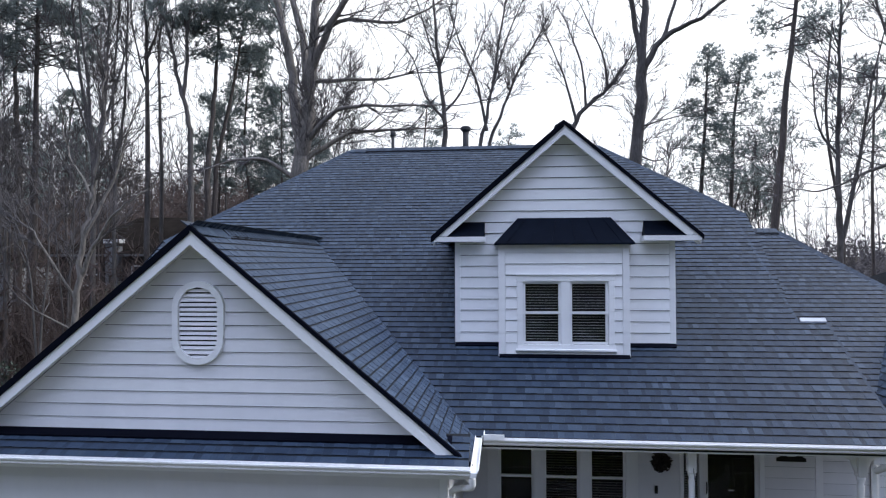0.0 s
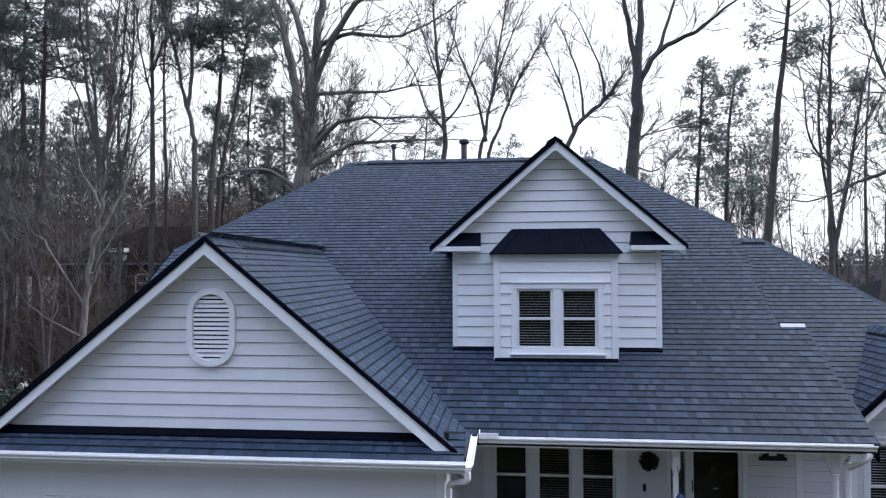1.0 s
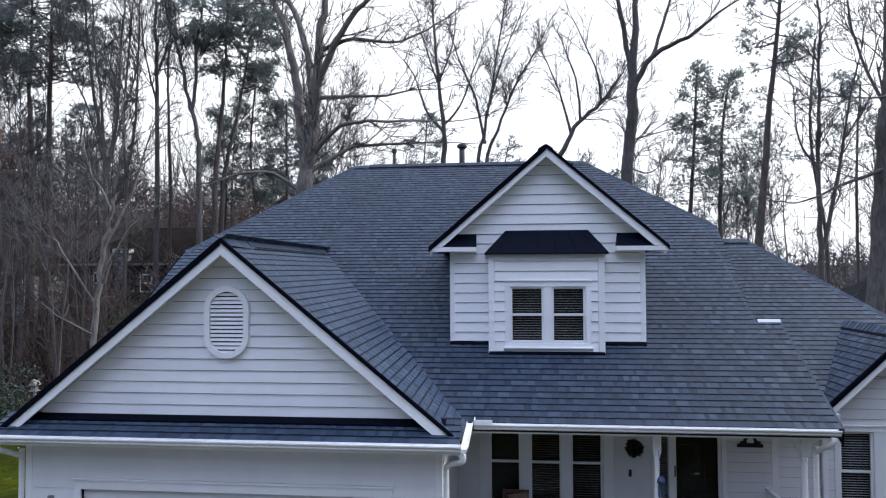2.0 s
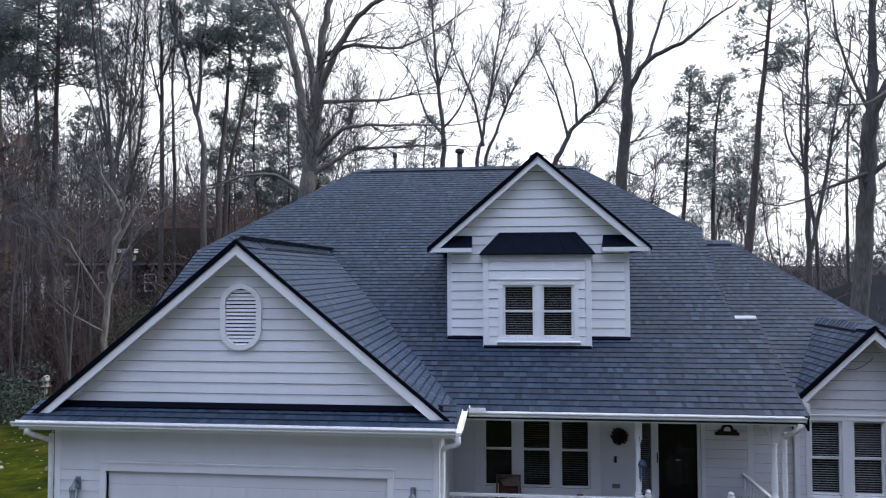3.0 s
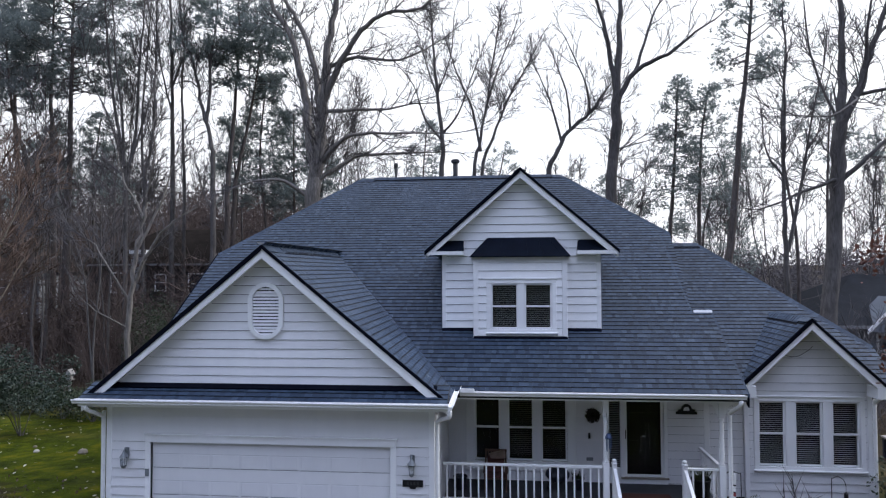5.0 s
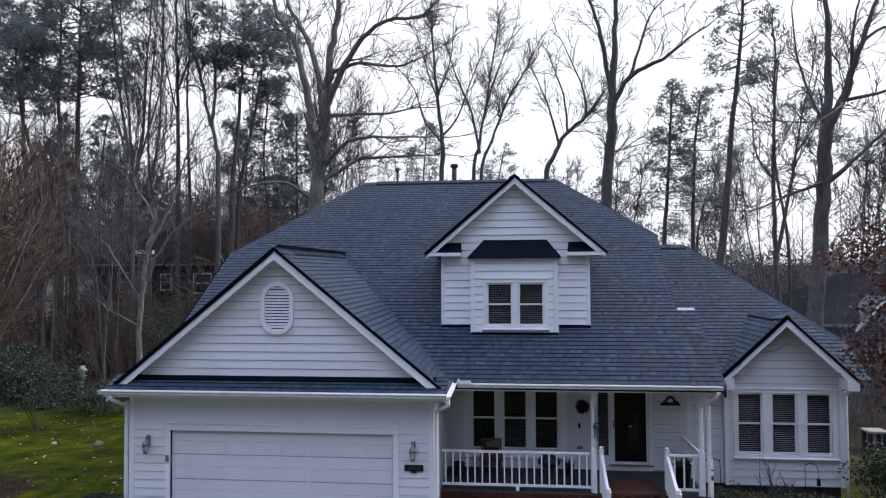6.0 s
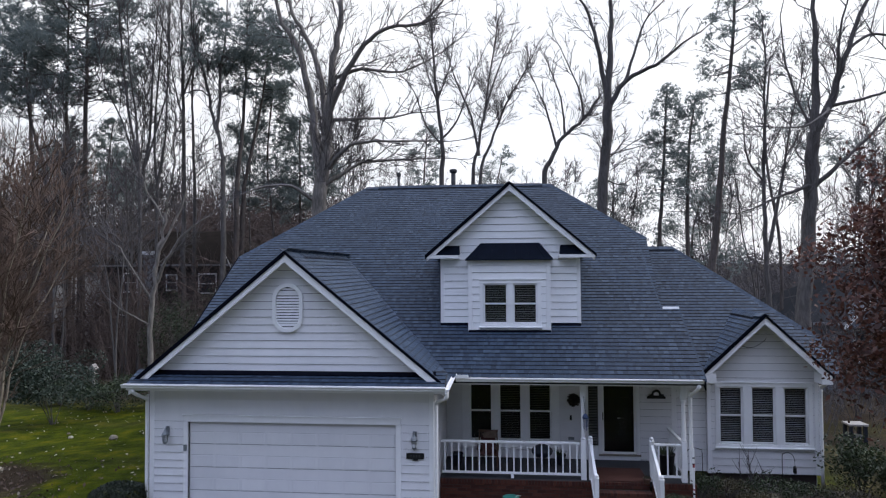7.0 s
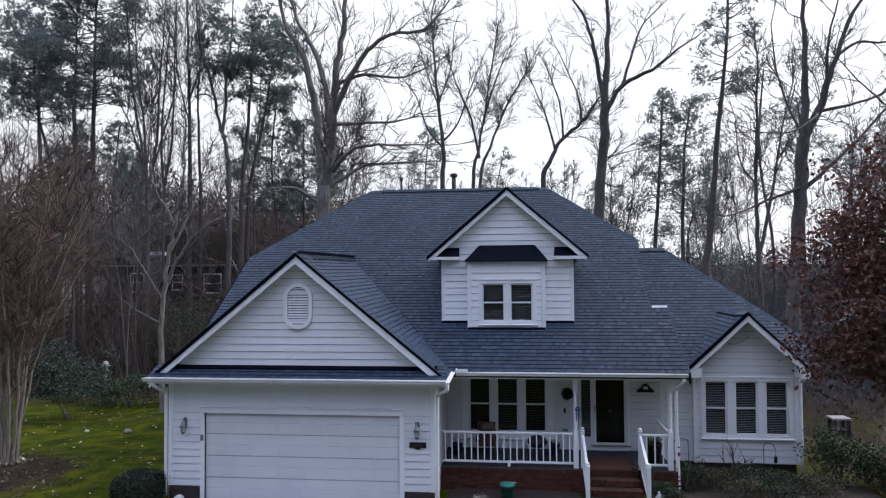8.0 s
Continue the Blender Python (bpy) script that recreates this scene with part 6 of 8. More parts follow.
# ---- thickets, brush and far woods: past counting ----
def brush(name, label, count, where, height, twig, leaf_mat_=None, leaves=0, seed=3, stem_r=0.03, kids=(9, 14), size=0.16):
    """Dense leafless undergrowth: thin forking stems, with clinging dry leaves where given."""
    r = random.Random(seed)
    s = Shape()
    for i in range(count):
        x, y = where(r)
        h = r.uniform(*height)
        z = ground_z(x, y) - 0.1
        a = Vector((r.uniform(-0.42, 0.42), r.uniform(-0.2, 0.2), 1)).normalized()
        base = Vector((x, y, z))
        mid = base + a * h * 0.5
        tip = base + (a + Vector((r.uniform(-0.2, 0.2), 0, 0))).normalized() * h
        s.tube([base, mid, tip], [stem_r * (h / 6), stem_r * 0.6 * (h / 6), 0.006], 3, caps=False)
        for k in range(r.randint(*kids)):
            f = r.uniform(0.15, 1.0)
            p = base.lerp(tip, f)
            d = Vector((r.uniform(-1, 1), r.uniform(-1, 1), r.uniform(0.1, 1.1))).normalized()
            ln = h * r.uniform(0.12, 0.3)
            q = p + d * ln * 0.5 + Vector((r.uniform(-0.1, 0.1), 0, r.uniform(0, 0.15)))
            e = q + (d + Vector((r.uniform(-0.5, 0.5), r.uniform(-0.5, 0.5), 0.4))).normalized() * ln * 0.6
            spike(s, p, q, 0.012)
            spike(s, p.lerp(q, 0.7), e, 0.010)
            spike(s, p.lerp(q, 0.4), p.lerp(q, 0.4) + Vector((e.x - q.x, q.y - e.y, abs(e.z - q.z))), 0.009)
            for m in range(leaves):
                g = (p if r.random() < 0.3 else q).lerp(e, r.random()) + Vector((r.uniform(-0.3, 0.3), r.uniform(-0.3, 0.3), r.uniform(-0.25, 0.25)))
                u = Vector((r.uniform(-1, 1), r.uniform(-1, 1), r.uniform(-1, 1))).normalized()
                v = u.orthogonal().normalized()
                k0 = len(s.v)
                zz = size * r.uniform(0.5, 1.1)
                s.v += [tuple(g - u * zz * 0.5), tuple(g + v * zz * 0.3), tuple(g + u * zz * 0.5), tuple(g - v * zz * 0.3)]
                s.f.append((k0, k0 + 1, k0 + 2, k0 + 3))
                s.s.append(1)
    return single(name, s, [twig, leaf_mat_] if leaf_mat_ else [twig], label, "brush", kind="stuff")


brush("woodland_brush", "tangled leafless undergrowth along the wood's edge", 1150, lambda r: (r.uniform(-58, -9), r.uniform(19, 44)), (1.5, 7.5), HAZE, seed=21, kids=(18, 26))
brush("woodland_brush", "tangled leafless undergrowth behind the house", 380, lambda r: (r.uniform(-10, 34), r.uniform(30, 58)), (3.0, 9.0), TWIG, seed=22, kids=(14, 20))
brush("brown_thicket", "thicket that keeps its dry brown leaves", 90, lambda r: (r.uniform(-48, -30), r.uniform(22, 30)), (3.0, 8.0), HAZE, BRUSHLEAF, 6, seed=23, size=0.2)
brush("woodland_brush", "tangled leafless undergrowth beside the lawn", 520, lambda r: (r.uniform(12.5, 31), r.uniform(10, 25)), (0.8, 5.2), TWIG, seed=24)


def far_wood(name, label, count, where, seed):
    """Crowded distant trunks with forking tops, too many and too far to tell apart."""
    r = random.Random(seed)
    s = Shape()
    for i in range(count):
        x, y = where(r)
        z = ground_z(x, y)
        h = r.uniform(9, 20)
        lean = r.uniform(-0.8, 0.8)
        rad = r.uniform(0.03, 0.075)
        s.tube([(x, y, z - 0.3), (x + lean * 0.4 + r.uniform(-0.5, 0.5), y, z + h * 0.5), (x + lean, y, z + h)], [rad, rad * 0.7, 0.03], 4, caps=False)
        for k in range(r.randint(10, 16)):
            f = r.uniform(0.3, 0.98)
            p = Vector((x + lean * f, y, z + h * f))
            d = Vector((r.uniform(-1, 1), r.uniform(-0.6, 0.6), r.uniform(0.3, 1.2))).normalized()
            ln = h * r.uniform(0.10, 0.25)
            q = p + d * ln
            spike(s, p, q, 0.045)
            for m in range(6):
                w = (d + Vector((r.uniform(-0.8, 0.8), r.uniform(-0.8, 0.8), r.uniform(0, 0.7)))).normalized()
                c = p.lerp(q, r.uniform(0.3, 1.0))
                spike(s, c, c + w * ln * 0.55, 0.02)
    return single(name, s, TWIG, label, "woodland", kind="stuff")


far_wood("far_wood", "distant leafless woodland", 320, lambda r: (r.uniform(-120, 130), r.uniform(60, 130)), 31)
far_wood("far_wood", "distant leafless woodland on the garage side", 110, lambda r: (r.uniform(-110, -34), r.uniform(44, 80)), 32)
far_wood("far_wood", "leafless trees across the street behind the viewer", 160, lambda r: (r.uniform(-70, 70), r.uniform(-75, -42)), 33)


def twig_mass(name, label, count, where, seed, material, fan=26, size=(0.9, 2.6)):
    """Crowded crowns of fine twigs, fan above fan, thinning out upwards."""
    r = random.Random(seed)
    s = Shape()
    for i in range(count):
        x, y, h = where(r)
        z = ground_z(x, y)
        lean = r.uniform(-2.2, 2.2)
        spike(s, Vector((x, y, z - 0.2)), Vector((x + lean, y, z + h)), r.uniform(0.02, 0.05))
        for k in range(fan):
            f = r.random() ** 0.8
            p = Vector((x + lean * f + r.gauss(0, 0.8), y + r.gauss(0, 0.8), z + h * 0.95 * f))
            d = Vector((r.uniform(-1, 1), r.uniform(-0.8, 0.8), r.uniform(-0.1, 1.1))).normalized()
            q = p + d * r.uniform(*size)
            spike(s, p, q, r.uniform(0.024, 0.06))
            c = p.lerp(q, r.uniform(0.2, 0.7))
            spike(s, c, c + (d + Vector((r.uniform(-0.8, 0.8), 0, r.uniform(-0.2, 0.8)))).normalized() * r.uniform(0.5, 1.4), 0.02)
    return single(name, s, material, label, "woodland", kind="stuff")


def garage_side_mass(r):
    x, y = r.uniform(-80, -8), r.uniform(46, 78)
    return x, y, r.uniform(5, 9) + 2.0 * noise.noise(Vector((x * 0.09, y * 0.05, 0))) + min(3.0, 0.1 * max(0.0, -x - 28))


twig_mass("twig_mass", "dense reddish-brown wall of bare twigs deep in the woods", 1250, garage_side_mass, 35, HAZE, 36)
twig_mass("twig_mass", "grey-brown bare scrub deep behind the garage", 620, lambda r: (r.uniform(-42, -8), r.uniform(47, 66), r.uniform(6, 13)), 38, HAZE, 36)
twig_mass("twig_mass", "low bare scrub beyond the house", 800, lambda r: (r.uniform(-10, 60), r.uniform(50, 72), r.uniform(4.0, 10.5)), 36, TWIG, 20)
twig_mass("twig_mass", "reddish-brown scrub before the taupe house", 170, lambda r: (r.uniform(-46, -14), r.uniform(26, 35), r.uniform(4, 9.5)), 37, HAZE)


def hill_wood(seed):
    """A closed canopy of bare crowns on the far hill: many small uneven mounds of twigs."""
    r = random.Random(seed)
    s = Shape()
    for i in range(1500):
        a = r.uniform(0, 2 * math.pi)
        d = r.uniform(140, 330)
        x, y = d * math.sin(a), d * math.cos(a)
        z = ground_z(x, y)
        h = r.uniform(5, 9)
        for k in range(30):
            c = Vector((r.gauss(0, 2.2), r.gauss(0, 2.2), 0))
            p = Vector((x, y, z)) + c + Vector((0, 0, r.uniform(0.0, 1.0) * h * max(0.15, 1 - c.length / 6)))
            q = p + Vector((r.uniform(-1.1, 1.1), r.uniform(-1.1, 1.1), r.uniform(0.2, 1.3)))
            w = Vector((r.uniform(-1, 1), r.uniform(-1, 1), r.uniform(-0.5, 0.5))).normalized() * r.uniform(0.15, 0.5)
            s.face([p - w, p + w, q])
    return single("hill_wood", s, TWIG, "hazy brown woodland on the far hill", "woodland", kind="stuff")


hill_wood(41)


# ---- porch ----
PX0, PX1, PY = 0.0, 6.0, 1.22
SX0, SX1 = 3.70, 4.93               # stair opening
porch = thing("porch", "brick porch base with a grey painted floor", "porch")
part("floor_slab", Shape().box(PX0, PX1, PY + 0.06, BACK_Y, FLOOR_Z - 0.12, FLOOR_Z), CONCRETE, porch)
part("landing", Shape().box(SX0, SX1, PY + 0.05, 2.30, FLOOR_Z + 0.002, FLOOR_Z + 0.008), BRICK, porch, "brick-paved landing at the stair head")
for a, b in ((0.0, SX0 - 0.06), (SX1 + 0.06, PX1)):
    core = part("brick_wall", Shape().box(a, b, PY + 0.012, PY + 0.1, -0.3, FLOOR_Z - 0.005), MORTAR, porch, "red-brown brick porch wall")
    z, i = -0.16, 0
    while z < FLOOR_Z - 0.14:
        brick_course(core, a, b, PY, z, shift=0.105 * (i % 2), material=BRICK, deep=0.06)
        z += 0.074
        i += 1
    brick_course(core, a, b, PY - 0.012, FLOOR_Z - 0.118, lengthwise=0.062, high=0.108, material=BRICK, deep=0.08)
part("side_wall", Shape().box(PX1 - 0.09, PX1, PY + 0.1, BACK_Y, -0.3, FLOOR_Z - 0.12), BRICK, porch)
stair = thing("porch_steps", "four red-brown brick steps up to the porch", "steps", (SX0, PY, 0))
RISE, RUN = 0.155, 0.29
for i in range(4):
    zt = FLOOR_Z - (i + 0) * RISE - 0.002
    y0, y1 = -RUN * i - 0.0, -RUN * (i - 1)
    if i == 0:
        y0, y1 = -0.02, 0.09
    st = part("step", Shape().box(0.0, SX1 - SX0, y0 + 0.012, y1, zt - RISE, zt - 0.012), MORTAR, stair)
    w = SX1 - SX0
    brick_course(st, 0.0, w, y0, zt - 0.062, lengthwise=0.062, high=0.06, material=BRICK, deep=min(0.2, y1 - y0))
    brick_course(st, 0.0, w, y0 + 0.008, zt - RISE + 0.006, lengthwise=0.2, high=0.075, material=BRICK, deep=0.04)


def turned_post(x, y, z0, z1, brackets=(-1, 1)):
    """A porch post: square foot and head with a turned shaft between."""
    p = thing("porch_post", "white turned wooden porch post", "post", (x, y, z0), group="porch posts")
    h = z1 - z0
    a = 0.062
    rounded(part("foot_block", Shape().box(-a, a, -a, a, 0.0, 0.95), TRIM, p), 0.008)
    rounded(part("head_block", Shape().box(-a, a, -a, a, h - 0.32, h), TRIM, p), 0.008)
    prof = [(0.058, 0.95), (0.06, 0.98), (0.04, 1.0), (0.056, 1.06), (0.05, 1.3), (0.043, h - 0.55), (0.05, h - 0.45), (0.036, h - 0.42), (0.058, h - 0.36), (0.058, h - 0.32)]
    part("shaft", Shape().lathe(prof, 0, 0, 14), TRIM, p, smooth=True)
    for sx in brackets:
        part("bracket", Shape().extrude_y([(sx * 0.06, h - 0.02), (sx * 0.06, h - 0.30), (sx * 0.10, h - 0.22), (sx * 0.14, h - 0.10), (sx * 0.26, h - 0.02)] if sx > 0 else [(sx * 0.26, h - 0.02), (sx * 0.14, h - 0.10), (sx * 0.10, h - 0.22), (sx * 0.06, h - 0.30), (sx * 0.06, h - 0.02)], -0.018, 0.018), TRIM, p)
    return p


turned_post(3.43, 1.36, FLOOR_Z, 2.82, ())
turned_post(5.76, 1.36, FLOOR_Z, 2.82)


def railing(p, q, label, top_h=0.88, low_h=0.09, gap=0.115):
    """A rail section from p to q (x, y, z of the walking line) with square balusters."""
    p, q = Vector(p), Vector(q)
    r = thing("railing", label, "railing", tuple(p), group="porch railings")
    d = q - p
    flat = Vector((d.x, d.y, 0))
    ln = flat.length
    f = flat.normalized()
    sdir = Vector((-f.y, f.x, 0))

    def bar(w, z0, z1):
        a, b = Vector((0, 0, 0)), d
        ring = lambda o: [o - sdir * w + Vector((0, 0, z0)), o + sdir * w + Vector((0, 0, z0)), o + sdir * w + Vector((0, 0, z1)), o - sdir * w + Vector((0, 0, z1))]
        return Shape().solid(ring(a), ring(b))

    rounded(part("top_rail", bar(0.035, top_h - 0.05, top_h), TRIM, r), 0.008)
    part("bottom_rail", bar(0.022, low_h, low_h + 0.05), TRIM, r)
    n = max(1, int(ln / gap))
    me = None
    for k in range(n):
        o = d * ((k + 0.5) / n)
        if me is None:
            me = Shape().box(-0.016, 0.016, -0.016, 0.016, low_h + 0.04, top_h - 0.045).mesh("baluster", TRIM)
        b = new("baluster", me)
        b.parent = r
        b.location = o
    return r


railing((0.02, 1.36, FLOOR_Z), (3.36, 1.36, FLOOR_Z), "white porch railing with square balusters", gap=0.165)
part("rail_foot", Shape().box(1.68, 1.75, -0.03, 0.03, 0.0, 0.09), TRIM, bpy.data.objects["railing"])
railing((5.08, 1.36, FLOOR_Z), (5.69, 1.36, FLOOR_Z), "short white porch railing beside the stair", gap=0.16)
railing((5.80, 1.43, FLOOR_Z), (5.80, BACK_Y - 0.03, FLOOR_Z), "white railing along the porch end", gap=0.15)


def newel(x, y, z0, h):
    p = thing("newel_post", "white square newel post with a round cap", "post", (x, y, z0), group="stair newels")
    a = 0.047
    rounded(part("post", Shape().box(-a, a, -a, a, 0.0, h), TRIM, p), 0.006)
    part("cap", Shape().lathe([(0.065, h), (0.065, h + 0.018), (0.03, h + 0.028), (0.048, h + 0.05), (0.05, h + 0.07), (0.03, h + 0.095), (0.004, h + 0.105)], 0, 0, 12), TRIM, p, smooth=True)
    return p


for x in (3.60, 5.02):
    newel(x, 1.36, FLOOR_Z, 0.93)
    newel(x, 0.42, -0.02, 0.93)
    railing((x, 1.30, FLOOR_Z - 0.03), (x, 0.47, 0.02), "white sloping stair railing", gap=0.125)

# ---- things on and about the garage front ----
def lantern(x, z, label="weathered pewter wall lantern beside the garage door"):
    t = thing("wall_lantern", label, "wall lamp", (x, 0.0, z), group="garage lanterns")
    part("back_plate", Shape().box(-0.045, 0.045, -0.035, -0.018, -0.02, 0.20), LANTERN, t)
    part("arm", Shape().tube([(0, -0.03, 0.12), (0, -0.09, 0.20), (0, -0.13, 0.16)], [0.011] * 3, 6), LANTERN, t)
    part("hood", Shape().lathe([(0.085, 0.04), (0.075, 0.055), (0.045, 0.10), (0.025, 0.13), (0.012, 0.165), (0.003, 0.18)], 0, -0.13, 8), LANTERN, t)
    c = Shape()
    for k in range(4):
        a = math.pi / 4 + k * math.pi / 2
        c.tube([(0.072 * math.cos(a), -0.13 + 0.072 * math.sin(a), 0.045), (0.05 * math.cos(a), -0.13 + 0.05 * math.sin(a), -0.15)], [0.007, 0.007], 4)
    part("cage", c, LANTERN, t)
    part("glass", Shape().lathe([(0.045, -0.145), (0.066, 0.04)], 0, -0.13, 8), GLASS, t)
    part("base", Shape().lathe([(0.003, -0.20), (0.02, -0.185), (0.05, -0.16), (0.055, -0.145)], 0, -0.13, 8), LANTERN, t)
    return t


lantern(-6.245, 1.82)
lantern(-0.44, 1.80)
plaque = thing("address_plaque", "black rectangular address plaque with pale bars below a lantern", "sign", (-0.43, -0.03, 1.455))
part("board", Shape().box(-0.20, 0.20, -0.012, 0.0, -0.065, 0.065), IRON, plaque)
part("bracket", Shape().box(-0.06, 0.06, -0.02, 0.002, -0.10, -0.066), IRON, plaque)
for k in range(4):
    part("bar", Shape().box(-0.12 + k * 0.065, -0.08 + k * 0.065, -0.016, -0.012, -0.03, 0.03), plain("dim_plaque_bar", (0.028, 0.028, 0.03), 0.7), plaque)
kp = thing("door_keypad", "grey garage door keypad on the casing", "keypad", (-5.81, -0.031, 1.53))
part("cover", Shape().box(-0.035, 0.035, -0.022, 0.0, -0.07, 0.07), LANTERN, kp)
single("wall_hook", Shape().tube([(-0.165, -0.02, 1.93), (-0.165, -0.05, 1.92), (-0.155, -0.06, 1.95), (-0.145, -0.045, 1.97)], [0.008] * 4, 5), TRIM, "small white hook on the garage siding", "hook")

# ---- things on the porch ----
BW_ = BACK_Y - 0.02
wr = thing("door_wreath", "dark dried-leaf wreath hung on the porch wall", "wreath", (3.38, BW_ - 0.02, 2.14))
ws = Shape()
for k in range(420):
    a = trng.uniform(0, 2 * math.pi)
    rr = 0.115 + trng.gauss(0, 0.028)
    p = Vector((rr * math.cos(a), trng.uniform(-0.05, 0.01), rr * math.sin(a)))
    u = Vector((trng.uniform(-1, 1), trng.uniform(-1, 0.2), trng.uniform(-1, 1))).normalized()
    v = u.orthogonal().normalized()
    ws.face([p - u * 0.035, p + v * 0.018, p + u * 0.035, p - v * 0.018])
part("leaves", ws, leaf_mat("dried_wreath_leaves", [(0.0, (0.010, 0.010, 0.010)), (1.0, (0.045, 0.034, 0.028))], 0.1), wr)
part("backing", Shape().extrude_y([(0.12 * math.cos(a * 0.3927), 0.12 * math.sin(a * 0.3927)) for a in range(16)], -0.004, 0.008), IRON, wr)
part("hoop", Shape().tube([(0.115 * math.cos(a * 0.3491), 0.0, 0.115 * math.sin(a * 0.3491)) for a in range(19)], [0.03] * 19, 6), TWIG, wr)
bl = thing("door_bell", "small black doorbell button on the porch wall", "doorbell", (3.30, BW_, 1.665))
part("plate", Shape().box(-0.025, 0.025, -0.02, 0.0, -0.065, 0.065), IRON, bl)
ot = thing("outlet_box", "dark covered outlet on the porch wall", "outlet", (3.305, BW_, 1.13))
part("cover", Shape().box(-0.075, 0.075, -0.04, 0.0, -0.035, 0.035), LANTERN, ot)
sg = thing("wall_plaque", "dark arched ornamental plaque on the porch wall", "plaque", (5.51, BW_, 2.20))
arch = [(-0.235, 0.0), (0.235, 0.0), (0.235, 0.055), (0.18, 0.075), (0.20, 0.11), (0.13, 0.12), (0.10, 0.19), (0.04, 0.235), (-0.02, 0.235), (-0.09, 0.19), (-0.12, 0.12), (-0.19, 0.10), (-0.17, 0.075), (-0.235, 0.055)]
part("board", Shape().extrude_y(arch, -0.025, 0.0), IRON, sg)
part("inset", Shape().extrude_y([(-0.07, 0.085), (0.065, 0.085), (0.06, 0.14), (0.03, 0.17), (-0.03, 0.17), (-0.06, 0.14)], -0.028, -0.0255), WHITE, sg)
WOOD = plain("worn_chair_wood", (0.09, 0.05, 0.035), 0.6, 0.0, 0.3, 4.0, 0.002, "Object", (1, 1, 0.2))
CUSHION = plain("faded_red_cushion", (0.075, 0.028, 0.026), 0.9, 0.0, 0.25, 9.0, 0.004)
TAN = plain("tan_wicker", (0.16, 0.11, 0.085), 0.8, 0.0, 0.25, 14.0, 0.004)
NAVY = plain("navy_plastic", (0.010, 0.013, 0.024), 0.5)
ch = thing("porch_chair", "wooden rocking chair with faded red pads on the porch", "chair", (1.12, 2.35, FLOOR_Z))
ch.scale = (0.9, 0.9, 0.70)
for sx in (-0.27, 0.27):
    part("rocker", Shape().tube([(sx, -0.40, 0.07), (sx, -0.15, 0.022), (sx, 0.15, 0.022), (sx, 0.45, 0.09)], [0.02] * 4, 6), WOOD, ch)
    part("front_leg", Shape().tube([(sx, -0.22, 0.03), (sx, -0.24, 0.62)], [0.022, 0.02], 6), WOOD, ch)
    part("back_leg", Shape().tube([(sx, 0.20, 0.03), (sx, 0.24, 0.45), (sx * 0.92, 0.42, 1.12)], [0.022] * 3, 6), WOOD, ch)
    part("arm_rest", Shape().box(sx - 0.04, sx + 0.04, -0.30, 0.28, 0.62, 0.645), WOOD, ch)
rounded(part("seat", Shape().box(-0.27, 0.27, -0.26, 0.24, 0.40, 0.435), WOOD, ch), 0.01)
rounded(part("seat_pad", Shape().box(-0.25, 0.25, -0.24, 0.20, 0.437, 0.50), CUSHION, ch), 0.03, 3)
for k in range(6):
    x = -0.2 + k * 0.08
    part("back_slat", Shape().tube([(x, 0.25, 0.45), (x * 0.94, 0.41, 1.08)], [0.014, 0.014], 5), WOOD, ch)
part("top_rail", Shape().box(-0.28, 0.28, 0.40, 0.43, 1.06, 1.14), WOOD, ch)
rounded(part("back_pad", Shape().solid([(-0.22, 0.16, 0.50), (0.22, 0.16, 0.50), (0.22, 0.23, 0.48), (-0.22, 0.23, 0.48)], [(-0.22, 0.28, 0.95), (0.22, 0.28, 0.95), (0.22, 0.34, 0.94), (-0.22, 0.34, 0.94)]), CUSHION, ch), 0.03, 3)
rounded(part("straw_pillow", Shape().solid([(-0.12, 0.10, 0.93), (0.28, 0.14, 0.92), (0.28, 0.24, 0.92), (-0.12, 0.22, 0.93)], [(-0.18, 0.16, 1.07), (0.22, 0.18, 1.19), (0.22, 0.26, 1.19), (-0.18, 0.26, 1.07)]), TAN, ch), 0.03, 3)
gr = thing("kettle_grill", "covered dark kettle grill standing on the porch", "grill", (2.50, 2.25, FLOOR_Z))
gr.scale = (0.9, 0.9, 0.72)
part("bowl", Shape().lathe([(0.10, 0.34), (0.22, 0.40), (0.29, 0.50), (0.30, 0.56), (0.29, 0.62), (0.22, 0.72), (0.10, 0.78), (0.02, 0.79)], 0, 0, 18), NAVY, gr, smooth=True)
for k in range(3):
    a = k * 2.094 + 0.5
    part("leg", Shape().tube([(0.18 * math.cos(a), 0.18 * math.sin(a), 0.42), (0.30 * math.cos(a), 0.30 * math.sin(a), 0.0)], [0.014, 0.014], 6), IRON, gr)
part("lid_handle", Shape().tube([(-0.06, 0, 0.78), (-0.05, 0, 0.84), (0.05, 0, 0.84), (0.06, 0, 0.78)], [0.012] * 4, 6), WOOD, gr)


